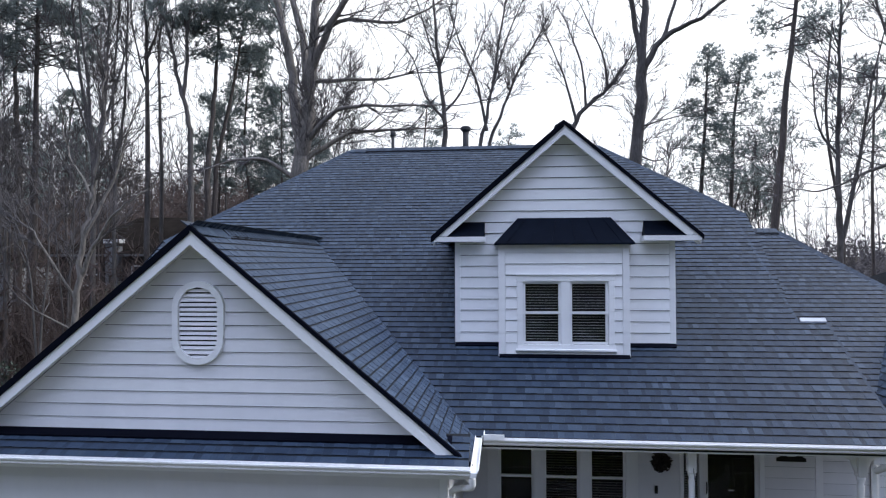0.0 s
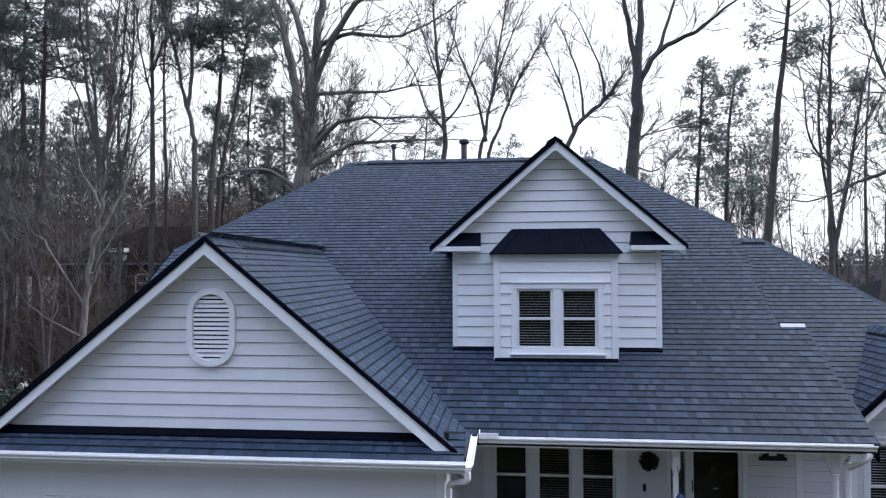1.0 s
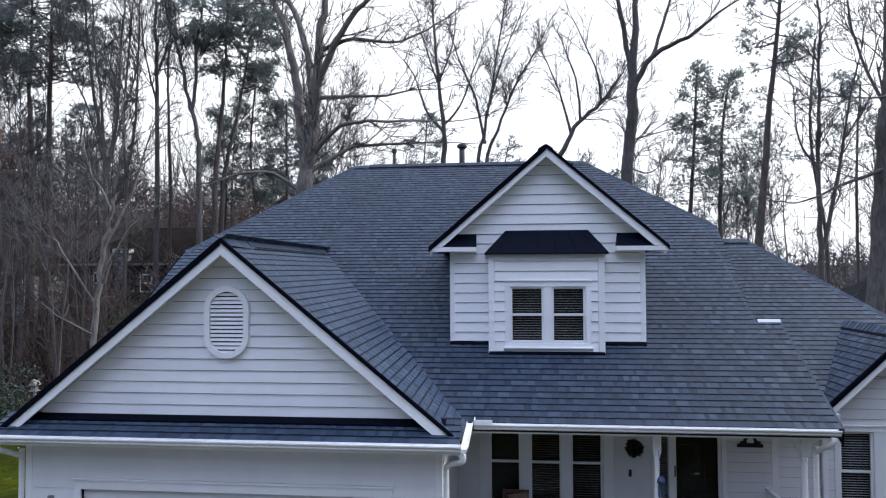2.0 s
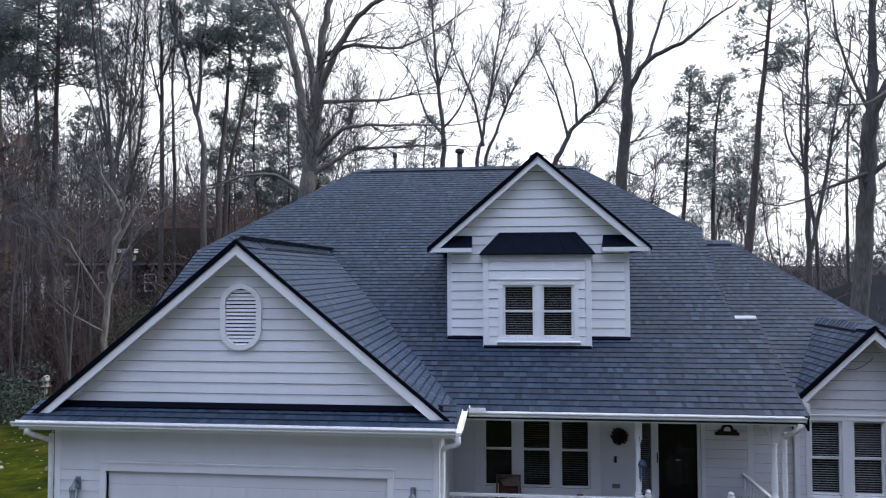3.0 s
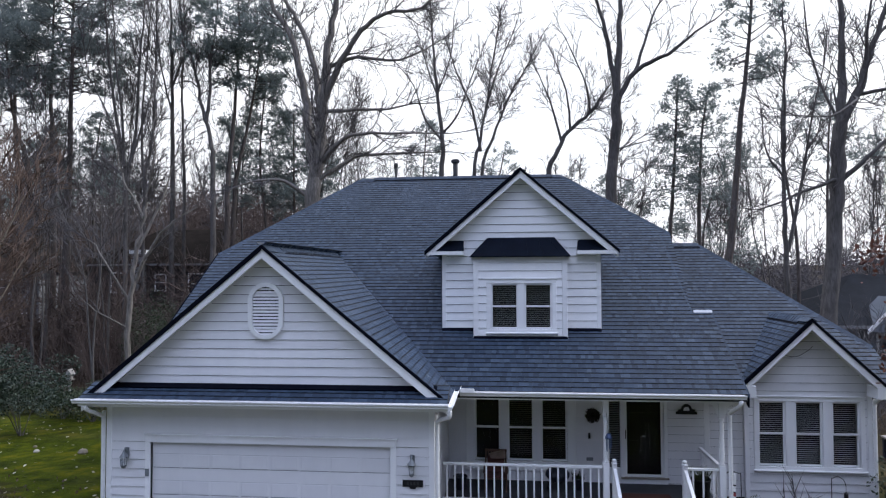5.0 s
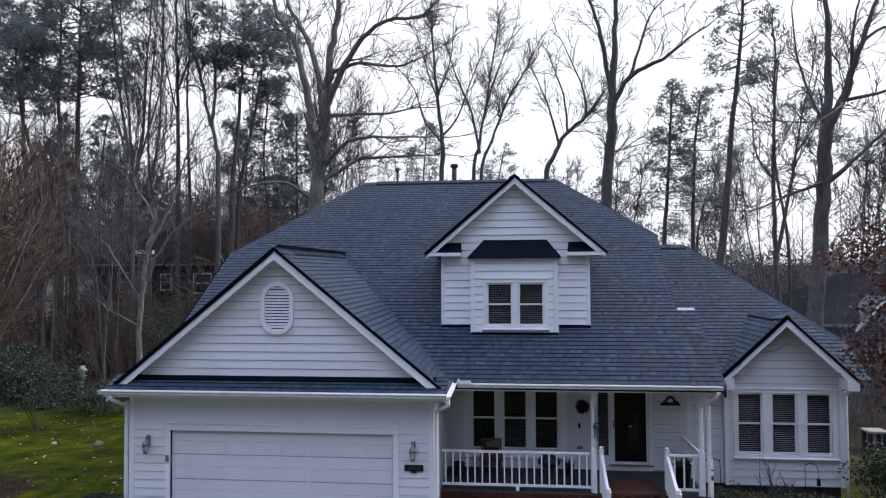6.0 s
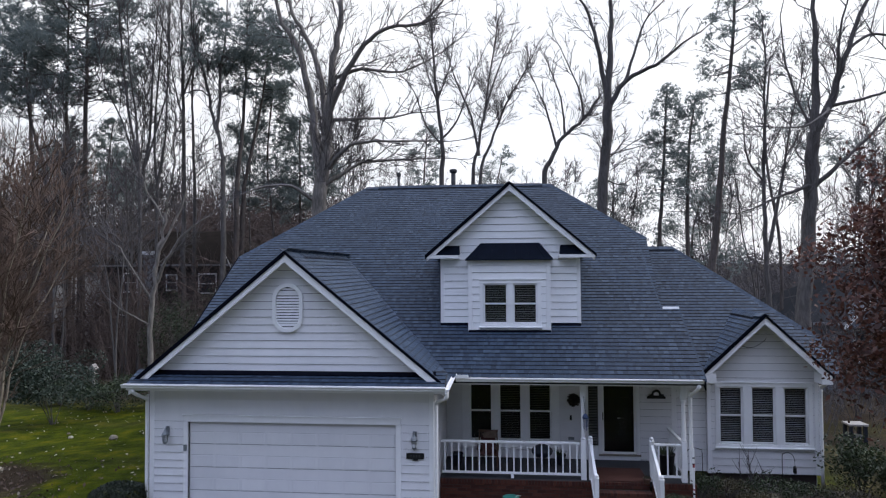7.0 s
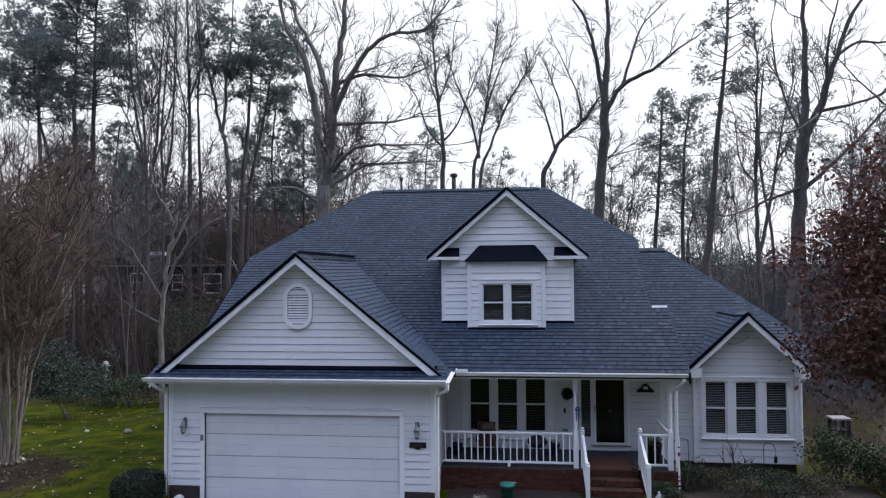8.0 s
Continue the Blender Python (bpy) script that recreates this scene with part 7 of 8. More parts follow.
def planter(x, y, z, r, h, label, material, leaf_n=0, leaf_h=0.3, name="planter"):
    t = thing(name, label, "planter", (x, y, z))
    part("pot", Shape().lathe([(r * 0.7, 0.0), (r * 0.78, 0.02), (r, h - 0.04), (r * 1.08, h - 0.03), (r * 1.08, h), (r * 0.95, h), (r * 0.9, h - 0.05), (0.01, h - 0.06)], 0, 0, 16), material, t, smooth=True)
    if leaf_n:
        s = Shape()
        for k in range(leaf_n):
            a, l = trng.uniform(0, 6.28), trng.uniform(0.5, 1.0) * leaf_h
            w = Vector((math.cos(a) * trng.uniform(0.1, 0.8), math.sin(a) * trng.uniform(0.1, 0.8), 1)).normalized()
            o = Vector((math.cos(a) * r * 0.5, math.sin(a) * r * 0.5, h - 0.05))
            v = w.orthogonal().normalized() * 0.012
            s.face([o - v, o + v, o + w * l * 0.6 + v * 0.8, o + w * l])
        part("plant", s, SHRUB, t)
    return t


planter(0.32, 2.3, FLOOR_Z, 0.15, 0.30, "dark glazed planter beside the garage wall", NAVY)
planter(2.98, 2.5, FLOOR_Z, 0.13, 0.26, "small dark pot on the porch floor", NAVY, 40, 0.25)
planter(5.45, 1.75, FLOOR_Z, 0.19, 0.55, "tall black urn behind the stair railing", IRON, 120, 0.35)
planter(4.86, 1.18, FLOOR_Z, 0.09, 0.14, "small brown pot on the top step", WOOD, 30, 0.12)
wnd = thing("wind_ornament", "small blue hanging ornament on the porch post", "ornament", (3.48, 1.27, 1.95))
BLUE = plain("faded_blue_enamel", (0.045, 0.075, 0.17), 0.5)
part("dome", Shape().lathe([(0.075, 0.10), (0.07, 0.14), (0.045, 0.19), (0.008, 0.21)], 0, 0, 12), BLUE, wnd, smooth=True)
for k in range(5):
    a = k * 1.257
    part("chime", Shape().tube([(0.05 * math.cos(a), 0.05 * math.sin(a), 0.11), (0.05 * math.cos(a), 0.05 * math.sin(a), -0.10 - 0.02 * k)], [0.008, 0.008], 5), BLUE, wnd)
part("cord", Shape().tube([(0, 0, 0.2), (-0.04, 0.03, 0.62)], [0.004, 0.004], 4), IRON, wnd)

# ---- things in front of the house ----
GREEN = plain("green_plastic", (0.012, 0.115, 0.085), 0.45, 0.0, 0.12, 8.0)
bn = thing("green_bin", "green plastic bin with a flat rim below the porch", "bin", (1.69, 0.62, -0.02))
part("tub", Shape().lathe([(0.11, 0.0), (0.12, 0.01), (0.165, 0.34), (0.185, 0.345), (0.185, 0.375), (0.17, 0.38)], 0, 0, 18), GREEN, bn, smooth=True)
part("lid", Shape().lathe([(0.19, 0.381), (0.195, 0.40), (0.15, 0.415), (0.01, 0.42)], 0, 0, 18), plain("pale_green_plastic", (0.03, 0.19, 0.15), 0.45), bn, smooth=True)
part("lid_handle", Shape().tube([(0.10, -0.06, 0.415), (0.15, -0.02, 0.45), (0.22, 0.0, 0.43)], [0.01] * 3, 6), PALELEAF, bn)
jug = thing("garden_jug", "pale plastic jug standing beside the stair", "jug", (5.28, 0.55, 0.0))
PLASTIC = plain("milky_plastic", (0.55, 0.58, 0.60), 0.35)
part("body", Shape().lathe([(0.07, 0.0), (0.085, 0.015), (0.085, 0.17), (0.06, 0.23), (0.028, 0.26), (0.028, 0.29)], 0, 0, 14), PLASTIC, jug, smooth=True)
part("cap", Shape().lathe([(0.032, 0.285), (0.032, 0.315), (0.02, 0.32)], 0, 0, 12), TRIM, jug)
part("handle", Shape().tube([(0.05, 0, 0.24), (0.11, 0, 0.22), (0.10, 0, 0.12), (0.08, 0, 0.10)], [0.012] * 4, 6), PLASTIC, jug)
gp = thing("garden_pole", "striped garden pole with a red band before the porch post", "pole", (5.86, 0.95, -0.05))
RED = plain("red_band_paint", (0.25, 0.02, 0.025), 0.5)
part("pole", Shape().lathe([(0.022, 0.0), (0.022, 1.52), (0.01, 1.55)], 0, 0, 10), TRIM, gp)
for z0, z1, m in ((1.10, 1.17, RED), (1.17, 1.19, IRON), (1.30, 1.33, IRON), (0.35, 0.40, IRON), (0.20, 0.25, RED), (0.48, 0.52, IRON), (0.58, 0.61, RED)):
    part("band", Shape().lathe([(0.0235, z0), (0.026, z0 + 0.005), (0.026, z1 - 0.005), (0.0235, z1)], 0, 0, 10), m, gp)
single("garden_stone", Shape().lathe([(0.10, 0.0), (0.14, 0.04), (0.12, 0.12), (0.07, 0.17), (0.01, 0.18)], -6.30, -0.22, 9), plain("white_quartz", (0.6, 0.6, 0.6), 0.7), "white stone lying against the garage corner", "stone")


def shepherd_hook(x, y, z0, h, reach, label, feeder=True):
    t = thing("shepherd_hook", label, "garden hook", (x, y, z0), group="garden hooks")
    pts = [(0, 0, -0.1), (0, 0, h - 0.12), (reach * 0.1, 0, h - 0.02), (reach * 0.45, 0, h + 0.02), (reach * 0.85, 0, h - 0.05), (reach, 0, h - 0.18)]
    part("rod", Shape().tube(bent(pts, 3), [0.009] * 16, 5), IRON, t)
    if feeder:
        part("chain", Shape().tube([(reach, 0, h - 0.18), (reach, 0, h - 0.32)], [0.005, 0.005], 4), IRON, t)
        part("feeder", Shape().lathe([(0.03, h - 0.50), (0.045, h - 0.48), (0.04, h - 0.36), (0.05, h - 0.35), (0.01, h - 0.31)], reach, 0, 10), IRON, t)
    return t


shepherd_hook(8.45, 2.55, -0.05, 1.02, 0.30, "thin black shepherd's hook with a small feeder by the bay")
shepherd_hook(6.42, 2.2, -0.05, 1.18, -0.42, "thin black shepherd's hook near the porch end", False)


# ---- shrubs and hedges ----
def leaf_quad(s, p, size, r, slot=0):
    u = Vector((r.uniform(-1, 1), r.uniform(-1, 1), r.uniform(-1, 1))).normalized()
    v = Matrix.Rotation(r.uniform(0, 3.1), 3, u) @ u.orthogonal().normalized()
    a, b = u * size * r.uniform(0.4, 0.65), v * size * r.uniform(0.2, 0.32)
    k = len(s.v)
    s.v += [tuple(p - a), tuple(p + b), tuple(p + a), tuple(p - b)]
    s.f.append((k, k + 1, k + 2, k + 3))
    s.s.append(slot)


def shrub(x, y, rx, ry, h, n, label, leaf, name="shrub", size=0.07, stems=6, z_lift=0.12, r=None, stem_mat=None):
    """Several stems carrying an uneven mound of small leaves with gaps."""
    r = r or random.Random(int(abs(x * 131 + y * 17)) + 1)
    z0 = ground_z(x, y)
    t = thing(name, label, "shrub", (x, y, z0), group="shrubs about the house")
    s = Shape()
    tips = []
    for k in range(stems):
        a = r.uniform(0, 6.28)
        f = r.uniform(0.3, 0.9)
        e = Vector((math.cos(a) * rx * f, math.sin(a) * ry * f, h * r.uniform(0.6, 0.95)))
        s.tube(bent([(math.cos(a) * 0.05, math.sin(a) * 0.05, -0.05), tuple(e * 0.45 + Vector((0, 0, 0.05 * h))), tuple(e)], 3), [0.022 * (h ** 0.5)] + [0.015] * 5 + [0.006], 5, caps=False)
        tips.append(e)
        for m in range(3):
            q = e + Vector((r.uniform(-1, 1) * rx * 0.4, r.uniform(-1, 1) * ry * 0.4, r.uniform(-0.3, 0.25) * h))
            s.tube([tuple(e * r.uniform(0.5, 0.9)), tuple(q)], [0.009, 0.004], 3, caps=False)
            tips.append(q)
    part("framework", s, stem_mat or TWIG, t)
    g = Shape()
    clumps = [(Vector((0, 0, h * 0.55)), 1.0)] + [(e, 0.42) for e in tips]
    for k in range(n):
        c, q = r.choice(clumps) if r.random() < 0.75 else clumps[0]
        while True:
            d = Vector((r.uniform(-1, 1), r.uniform(-1, 1), r.uniform(-1, 1)))
            if 0.1 < d.length < 1:
                break
        d = d.normalized() * d.length ** 0.4
        p = c + Vector((d.x * rx * q, d.y * ry * q, d.z * h * 0.5 * q))
        if p.z < z_lift * h:
            p.z = z_lift * h + abs(p.z - z_lift * h) * 0.4
        leaf_quad(g, p, size, r)
    part("foliage", g, leaf, t)
    return t


def hedge(x, y, lx, ly, h, n, label):
    """A clipped block of small dark leaves, slightly rounded and uneven."""
    r = random.Random(77)
    z0 = ground_z(x, y)
    t = thing("clipped_hedge", label, "hedge", (x, y, z0))
    g = Shape()
    for k in range(n):
        face_ = r.random()
        u, v, w = r.uniform(-1, 1), r.uniform(-1, 1), r.uniform(-1, 1)
        m = max(abs(u), abs(v), abs(w))
        if face_ < 0.8:
            u, v, w = u / m, v / m, w / m
        ln = (abs(u) ** 5 + abs(v) ** 5 + abs(w) ** 5) ** 0.2
        p = Vector((u / max(ln, 0.8) * lx, v / max(ln, 0.8) * ly, h * 0.5 + w / max(ln, 0.8) * h * 0.5))
        p += Vector((r.gauss(0, 0.02), r.gauss(0, 0.02), r.gauss(0, 0.02)))
        p.z = max(p.z, 0.02)
        leaf_quad(g, p, 0.055, r)
    part("foliage", g, HEDGE, t)
    s = Shape()
    for k in range(14):
        a, b = r.uniform(-0.7, 0.7) * lx, r.uniform(-0.7, 0.7) * ly
        s.tube([(a * 0.5, b * 0.5, -0.05), (a, b, h * 0.85)], [0.02, 0.006], 4, caps=False)
    part("framework", s, TWIG, t)
    return t


hedge(-7.15, -0.55, 0.46, 0.5, 0.78, 9000, "dark clipped boxwood hedge at the garage corner")
shrub(-7.15, 1.1, 0.26, 0.3, 1.05, 900, "dark shrub against the garage side wall", HEDGE, size=0.08)
for x, y, rx, h, lf in ((6.15, 1.55, 0.42, 0.62, 0), (6.9, 1.75, 0.55, 0.52, 1), (7.75, 1.8, 0.6, 0.50, 0), (8.6, 1.7, 0.55, 0.5, 0), (9.35, 1.5, 0.6, 0.5, 1), (5.45, 0.75, 0.35, 0.42, 0), (7.3, 1.0, 0.5, 0.42, 1), (8.2, 0.9, 0.5, 0.4, 0)):
    shrub(x, y, rx, rx * 0.9, h, 1300, "low evergreen foundation shrub before the bay" if lf == 0 else "low olive-tinged foundation shrub before the bay", SHRUB if lf == 0 else leaf_mat("olive_shrub_leaves", [(0.0, (0.035, 0.032, 0.018)), (1.0, (0.10, 0.085, 0.045))], 0.2), size=0.055)
for x, y, rx, h in ((10.35, 2.6, 0.75, 1.25), (11.3, 2.2, 0.7, 1.0), (12.6, 3.5, 0.9, 0.7)):
    shrub(x, y, rx, rx, h, 2600, "leafy evergreen shrub past the bay corner", SHRUB, size=0.09, stems=9)
shrub(-17.0, 10.4, 1.75, 1.5, 2.55, 7000, "broad evergreen bush on several crooked stems", leaf_mat("blue_green_leaves", [(0.0, (0.018, 0.030, 0.022)), (0.6, (0.035, 0.055, 0.040)), (1.0, (0.06, 0.085, 0.06))], 0.2), "bush", 0.12, 7, 0.42, None, BARK_DARK)
for x, y, rx, h in ((-14.4, 14.5, 1.5, 1.3), (-12.0, 13.2, 1.6, 1.5), (-10.0, 12.0, 1.4, 1.6), (-20.5, 15.5, 1.3, 1.2), (-17.9, 13.9, 1.1, 1.0), (-16.0, 13.2, 1.3, 1.3), (-9.0, 15.0, 1.5, 2.2)):
    shrub(x, y, rx, rx, h, 2200, "evergreen shrub at the lawn's far edge", SHRUB, size=0.11, stems=8)

for x, y, rx, h in ((-18.4, 22.5, 2.0, 4.6), (-13.0, 20.5, 2.3, 4.6)):
    shrub(x, y, rx, rx, h, 5200, "tall dark evergreen holly under the trees", SHRUB, "holly", 0.11, 9, 0.2, None, BARK_DARK)


def twig_shrub(x, y, h, n, label, mat_=None, spread=0.45, base_r=0.012):
    z0 = ground_z(x, y)
    t = thing("bare_shrub", label, "shrub", (x, y, z0), group="shrubs about the house")
    s = Shape()
    for k in range(n):
        a = trng.uniform(0, 6.28)
        d = Vector((math.cos(a) * trng.uniform(0.1, spread), math.sin(a) * trng.uniform(0.1, spread), 1)).normalized()
        sprout(s, Vector((math.cos(a) * 0.06, math.sin(a) * 0.06, -0.03)), d, h * trng.uniform(0.7, 1.0), base_r, 1, 0.2, None, 2)
    part("framework", s, mat_ or TWIG, t)
    return t


twig_shrub(7.6, 2.35, 1.05, 7, "thin leafless shrub before the bay window", spread=0.35, base_r=0.009)
twig_shrub(11.2, 0.6, 2.2, 9, "pale leafless shrub past the bay corner", BARK_PALE, 0.6, 0.016)
twig_shrub(13.6, 3.2, 2.4, 10, "pale leafless shrub on the side lawn", BARK_PALE, 0.7, 0.016)
dg = thing("dry_grass_clump", "dry tan grass clump below the porch", "grass clump", (1.05, 0.35, 0.0))
s = Shape()
for k in range(160):
    a = trng.uniform(0, 6.28)
    w = Vector((math.cos(a) * trng.uniform(0.2, 1.1), math.sin(a) * trng.uniform(0.2, 1.1), 1)).normalized()
    o = Vector((math.cos(a) * 0.05, math.sin(a) * 0.05, -0.02))
    v = w.orthogonal().normalized() * 0.006
    m = o + w * 0.15
    s.face([o - v, o + v, m + v, m - v])
    s.face([m - v, m + v, m + (w + Vector((0, 0, -0.8))).normalized() * 0.12])
part("blades", s, PALELEAF, dg)

FEED = plain("weathered_pale_wood", (0.30, 0.28, 0.26), 0.8)
# ---- bird feeder post on the lawn's edge ----
fd = thing("bird_feeder", "pale post-mounted bird feeder with a peaked roof", "bird feeder", (-18.6, 15.3, ground_z(-18.6, 15.3)))
hz = 1.15 - ground_z(-18.6, 15.3) - 0.55
part("post", Shape().box(-0.045, 0.045, -0.045, 0.045, -0.3, hz), FEED, fd)
part("tray", Shape().box(-0.15, 0.15, -0.14, 0.14, hz, hz + 0.03), FEED, fd)
part("house_body", Shape().box(-0.09, 0.09, -0.09, 0.09, hz + 0.03, hz + 0.27), FEED, fd)
part("peaked_roof", Shape().extrude_y([(-0.17, hz + 0.25), (0.17, hz + 0.25), (0.0, hz + 0.50)], -0.16, 0.16), FEED, fd)

# ---- loose cable on the bay gable ----
cb_ = Shape().tube(bent([(7.62, BYF - 0.03, 3.62), (7.78, BYF - 0.035, 3.56), (7.98, BYF - 0.035, 3.58), (8.2, BYF - 0.03, 3.72), (8.27, BYF - 0.028, 3.80)], 4), [0.006] * 17, 5)
single("loose_cable", cb_, IRON, "thin dark cable slung loosely across the bay gable", "cable")

# ---- garden furniture on the lawns ----
gt = thing("garden_table", "low dark table with a pale stone top", "garden table", (13.5, 9.0, ground_z(13.5, 9.0)))
part("tabletop", Shape().box(-0.31, 0.31, -0.26, 0.26, 0.63, 0.69), FEED, gt, "pale weathered top")
for sx in (-0.23, 0.23):
    for sy in (-0.19, 0.19):
        part("leg", Shape().box(sx - 0.05, sx + 0.05, sy - 0.05, sy + 0.05, -0.1, 0.63), NAVY, gt)
part("shelf", Shape().box(-0.26, 0.26, -0.22, 0.22, 0.22, 0.27), NAVY, gt)

sw = thing("garden_swing", "white A-frame garden swing with a dark seat", "garden swing", (-33.2, 27.0, ground_z(-33.2, 27.0)))
for sx in (-0.8, 0.8):
    for sy in (-0.55, 0.55):
        part("leg", Shape().tube([(sx, sy, -0.1), (sx, 0.0, 2.1)], [0.06, 0.05], 6), TRIM, sw)
part("crossbar", Shape().tube([(-1.0, 0.0, 2.1), (1.0, 0.0, 2.1)], [0.06, 0.06], 6), TRIM, sw)
part("seat", Shape().box(-0.6, 0.6, -0.25, 0.25, 0.55, 0.62), NAVY, sw)
part("backrest", Shape().extrude_x([(0.22, 0.62), (0.28, 0.62), (0.40, 1.2), (0.34, 1.2)], -0.6, 0.6), NAVY, sw)
for sx in (-0.55, 0.55):
    part("chain", Shape().tube([(sx, 0.0, 2.08), (sx, -0.1, 0.62)], [0.012, 0.012], 4), IRON, sw)

# ---- planting beds ----
MULCH = plain("dark_bark_mulch", (0.030, 0.021, 0.016), 0.95, 0.0, 0.4, 9.0, 0.02)


def bed(x0, x1, y0, y1, label):
    """A low mound of mulch with an uneven edge."""
    b = Shape()
    nx, ny = int((x1 - x0) / 0.2) + 1, 8
    for j in range(ny + 1):
        for i in range(nx + 1):
            u, v = i / nx, j / ny
            x, y = x0 + (x1 - x0) * u, y0 + (y1 - y0) * v
            edge = min(1.0, 6 * min(v, 1.0), 5 * u * (x1 - x0) / 2, 5 * (1 - u) * (x1 - x0) / 2)
            b.v.append((x, y + (0.25 * noise.noise(Vector((x * 0.9, 3.1, 0))) if j == 0 else 0), ground_z(x, y) - 0.02 + 0.06 * edge + 0.02 * noise.noise(Vector((x * 4, y * 4, 1)))))
    b.f = [(j * (nx + 1) + i, j * (nx + 1) + i + 1, (j + 1) * (nx + 1) + i + 1, (j + 1) * (nx + 1) + i) for j in range(ny) for i in range(nx)]
    b.s = [0] * len(b.f)
    return single("planting_bed", b, MULCH, label, "planting bed", kind="structure", smooth=True)


bed(0.05, 3.62, -0.35, 1.215, "dark mulch bed along the porch wall")
bed(5.12, 10.9, -0.3, 2.96, "dark mulch bed before the bay")

# ---- crape myrtle and the russet oak ----
cx, cy = -13.35, 2.9
stem_shapes = []
MYRTLE_TWIG = plain("brown_myrtle_twigs", (0.110, 0.074, 0.058), 0.95, 0.0, 0.3, 1.0)
tr, cr = Shape(), Shape()
cz = ground_z(cx, cy)
for k in range(14):
    a = k * 0.449 + trng.uniform(-0.2, 0.2)
    o = trng.uniform(0.9, 2.6)
    h = trng.uniform(6.0, 8.4)
    line = bent([(cx + math.cos(a) * 0.14, cy + math.sin(a) * 0.14, cz - 0.1), (cx + math.cos(a) * (0.2 + o * 0.08), cy + math.sin(a) * (0.2 + o * 0.08), cz + h * 0.28), (cx + math.cos(a) * o * 0.42, cy + math.sin(a) * o * 0.42, cz + h * 0.62), (cx + math.cos(a) * o, cy + math.sin(a) * o, cz + h)], 4, 0.04)
    stem = Shape()
    tapered(stem, line, 0.055, 0.014, 6)
    stem_shapes.append(stem)
    for m in range(4):
        p, d = along(line, trng.uniform(0.3, 0.6))
        sprout(cr, p, side_way(d, trng.uniform(0.5, 1.0)), trng.uniform(0.8, 1.8), 0.012, 1, 0.2, None, 2)
    for m in range(11):
        p, d = along(line, trng.uniform(0.5, 1.0))
        sprout(cr, p, side_way(d, trng.uniform(0.3, 0.9)), trng.uniform(1.2, 2.2), 0.011, 2, 0.3, None, 4, (0.3, 0.9))
myrtle = tree_thing("crape_myrtle", "leafless crape myrtle with pale stems and fine brown twigs", (cx, cy, cz), tr, cr, BARK_PALE, MYRTLE_TWIG)
for stem in stem_shapes:
    stem.v = [(v[0] - cx, v[1] - cy, v[2] - cz) for v in stem.v]
    part("stem", stem, BARK_PALE, myrtle, smooth=True)

ox, oy = 10.9, -4.2
oz = ground_z(ox, oy)
tr, cr = Shape(), Shape()
line = bent([(ox, oy, oz - 0.2), (ox + 0.05, oy, 3.5), (ox - 0.1, oy, 7.0), (ox, oy + 0.2, 11.0)], 5, 0.03)
tapered(tr, line, 0.2, 0.06, 8)
lr = random.Random(9)
for k in range(84):
    f = trng.uniform(0.25, 0.98) if k % 3 == 0 else trng.uniform(0.35, 0.62)
    p, d = along(line, f)
    a = trng.uniform(2.2, 4.1) if k < 44 else trng.uniform(-1.6, 1.6)
    w = Vector((math.cos(a), math.sin(a) * 0.8, trng.uniform(-0.15, 0.2)))
    reach = trng.uniform(2.0, 3.1) if p.z < 8.2 else trng.uniform(1.2, 2.1)
    ends = []
    sprout(cr, p, w.normalized(), reach, 0.03, 2, 0.05, ends, 3)
    for e, v in ends:
        few = 9 if e.z > 7.6 else 56 if e.z > 3.6 else 4
        if e.x < ox - 4.15 + 0.22 * abs(e.z - 5.3):
            few = 0
        for m in range(few):
            leaf_quad(cr, e + Vector((lr.gauss(0, 0.16), lr.gauss(0, 0.16), lr.gauss(-0.05, 0.14))), lr.uniform(0.07, 0.13), lr, 1)
tree_thing("russet_oak", "young oak that keeps its dry russet leaves", (ox, oy, oz), tr, cr, BARK_DARK, [TWIG, RUSSET])

# ---- fallen leaves on the lawn ----
lf = random.Random(13)
s = Shape()
for k in range(520):
    x, y = lf.uniform(-24, -7.5), lf.uniform(-3, 14)
    p = Vector((x, y, ground_z(x, y) + 0.03))
    u = Vector((lf.uniform(-1, 1), lf.uniform(-1, 1), lf.uniform(-0.3, 0.3))).normalized() * lf.uniform(0.03, 0.08)
    v = Vector((-u.y, u.x, lf.uniform(-0.02, 0.03)))
    s.face([p - u, p + v * 0.6, p + u, p - v * 0.6])
single("fallen_leaves", s, PALELEAF, "pale fallen leaves scattered over the lawn", "leaves", kind="stuff")
for x, y, r in ((-12.6, 7.7, 0.16), (-14.4, 7.9, 0.10), (-15.0, 8.6, 0.07)):
    st = single("lawn_stone", Shape().lathe([(r * 0.8, -0.02), (r, r * 0.3), (r * 0.7, r * 0.8), (0.01, r)], x, y, 8), PALELEAF, "pale stone lying on the lawn", "stone", group="lawn stones")
    st.location.z = ground_z(x, y)
s = Shape()
for k in range(60):
    a, d = lf.uniform(0, 6.28), lf.uniform(0.15, 0.6)
    x, y = cx + math.cos(a) * d, cy + math.sin(a) * d
    p = Vector((x, y, ground_z(x, y) + 0.04))
    leaf_quad(s, p, 0.16, lf)
single("fallen_leaves", s, PALELEAF, "pale dry leaves heaped at the foot of the myrtle", "leaves", kind="stuff")

s = Shape()
for k in range(1500):
    x, y = lf.gauss(-13.6, 2.2), lf.gauss(1.0, 1.6)
    leaf_quad(s, Vector((x, y, ground_z(x, y) + 0.03)), lf.uniform(0.06, 0.13), lf)
single("leaf_litter", s, BRUSHLEAF, "brown leaf litter on the bare soil round the myrtle", "leaves", kind="stuff")

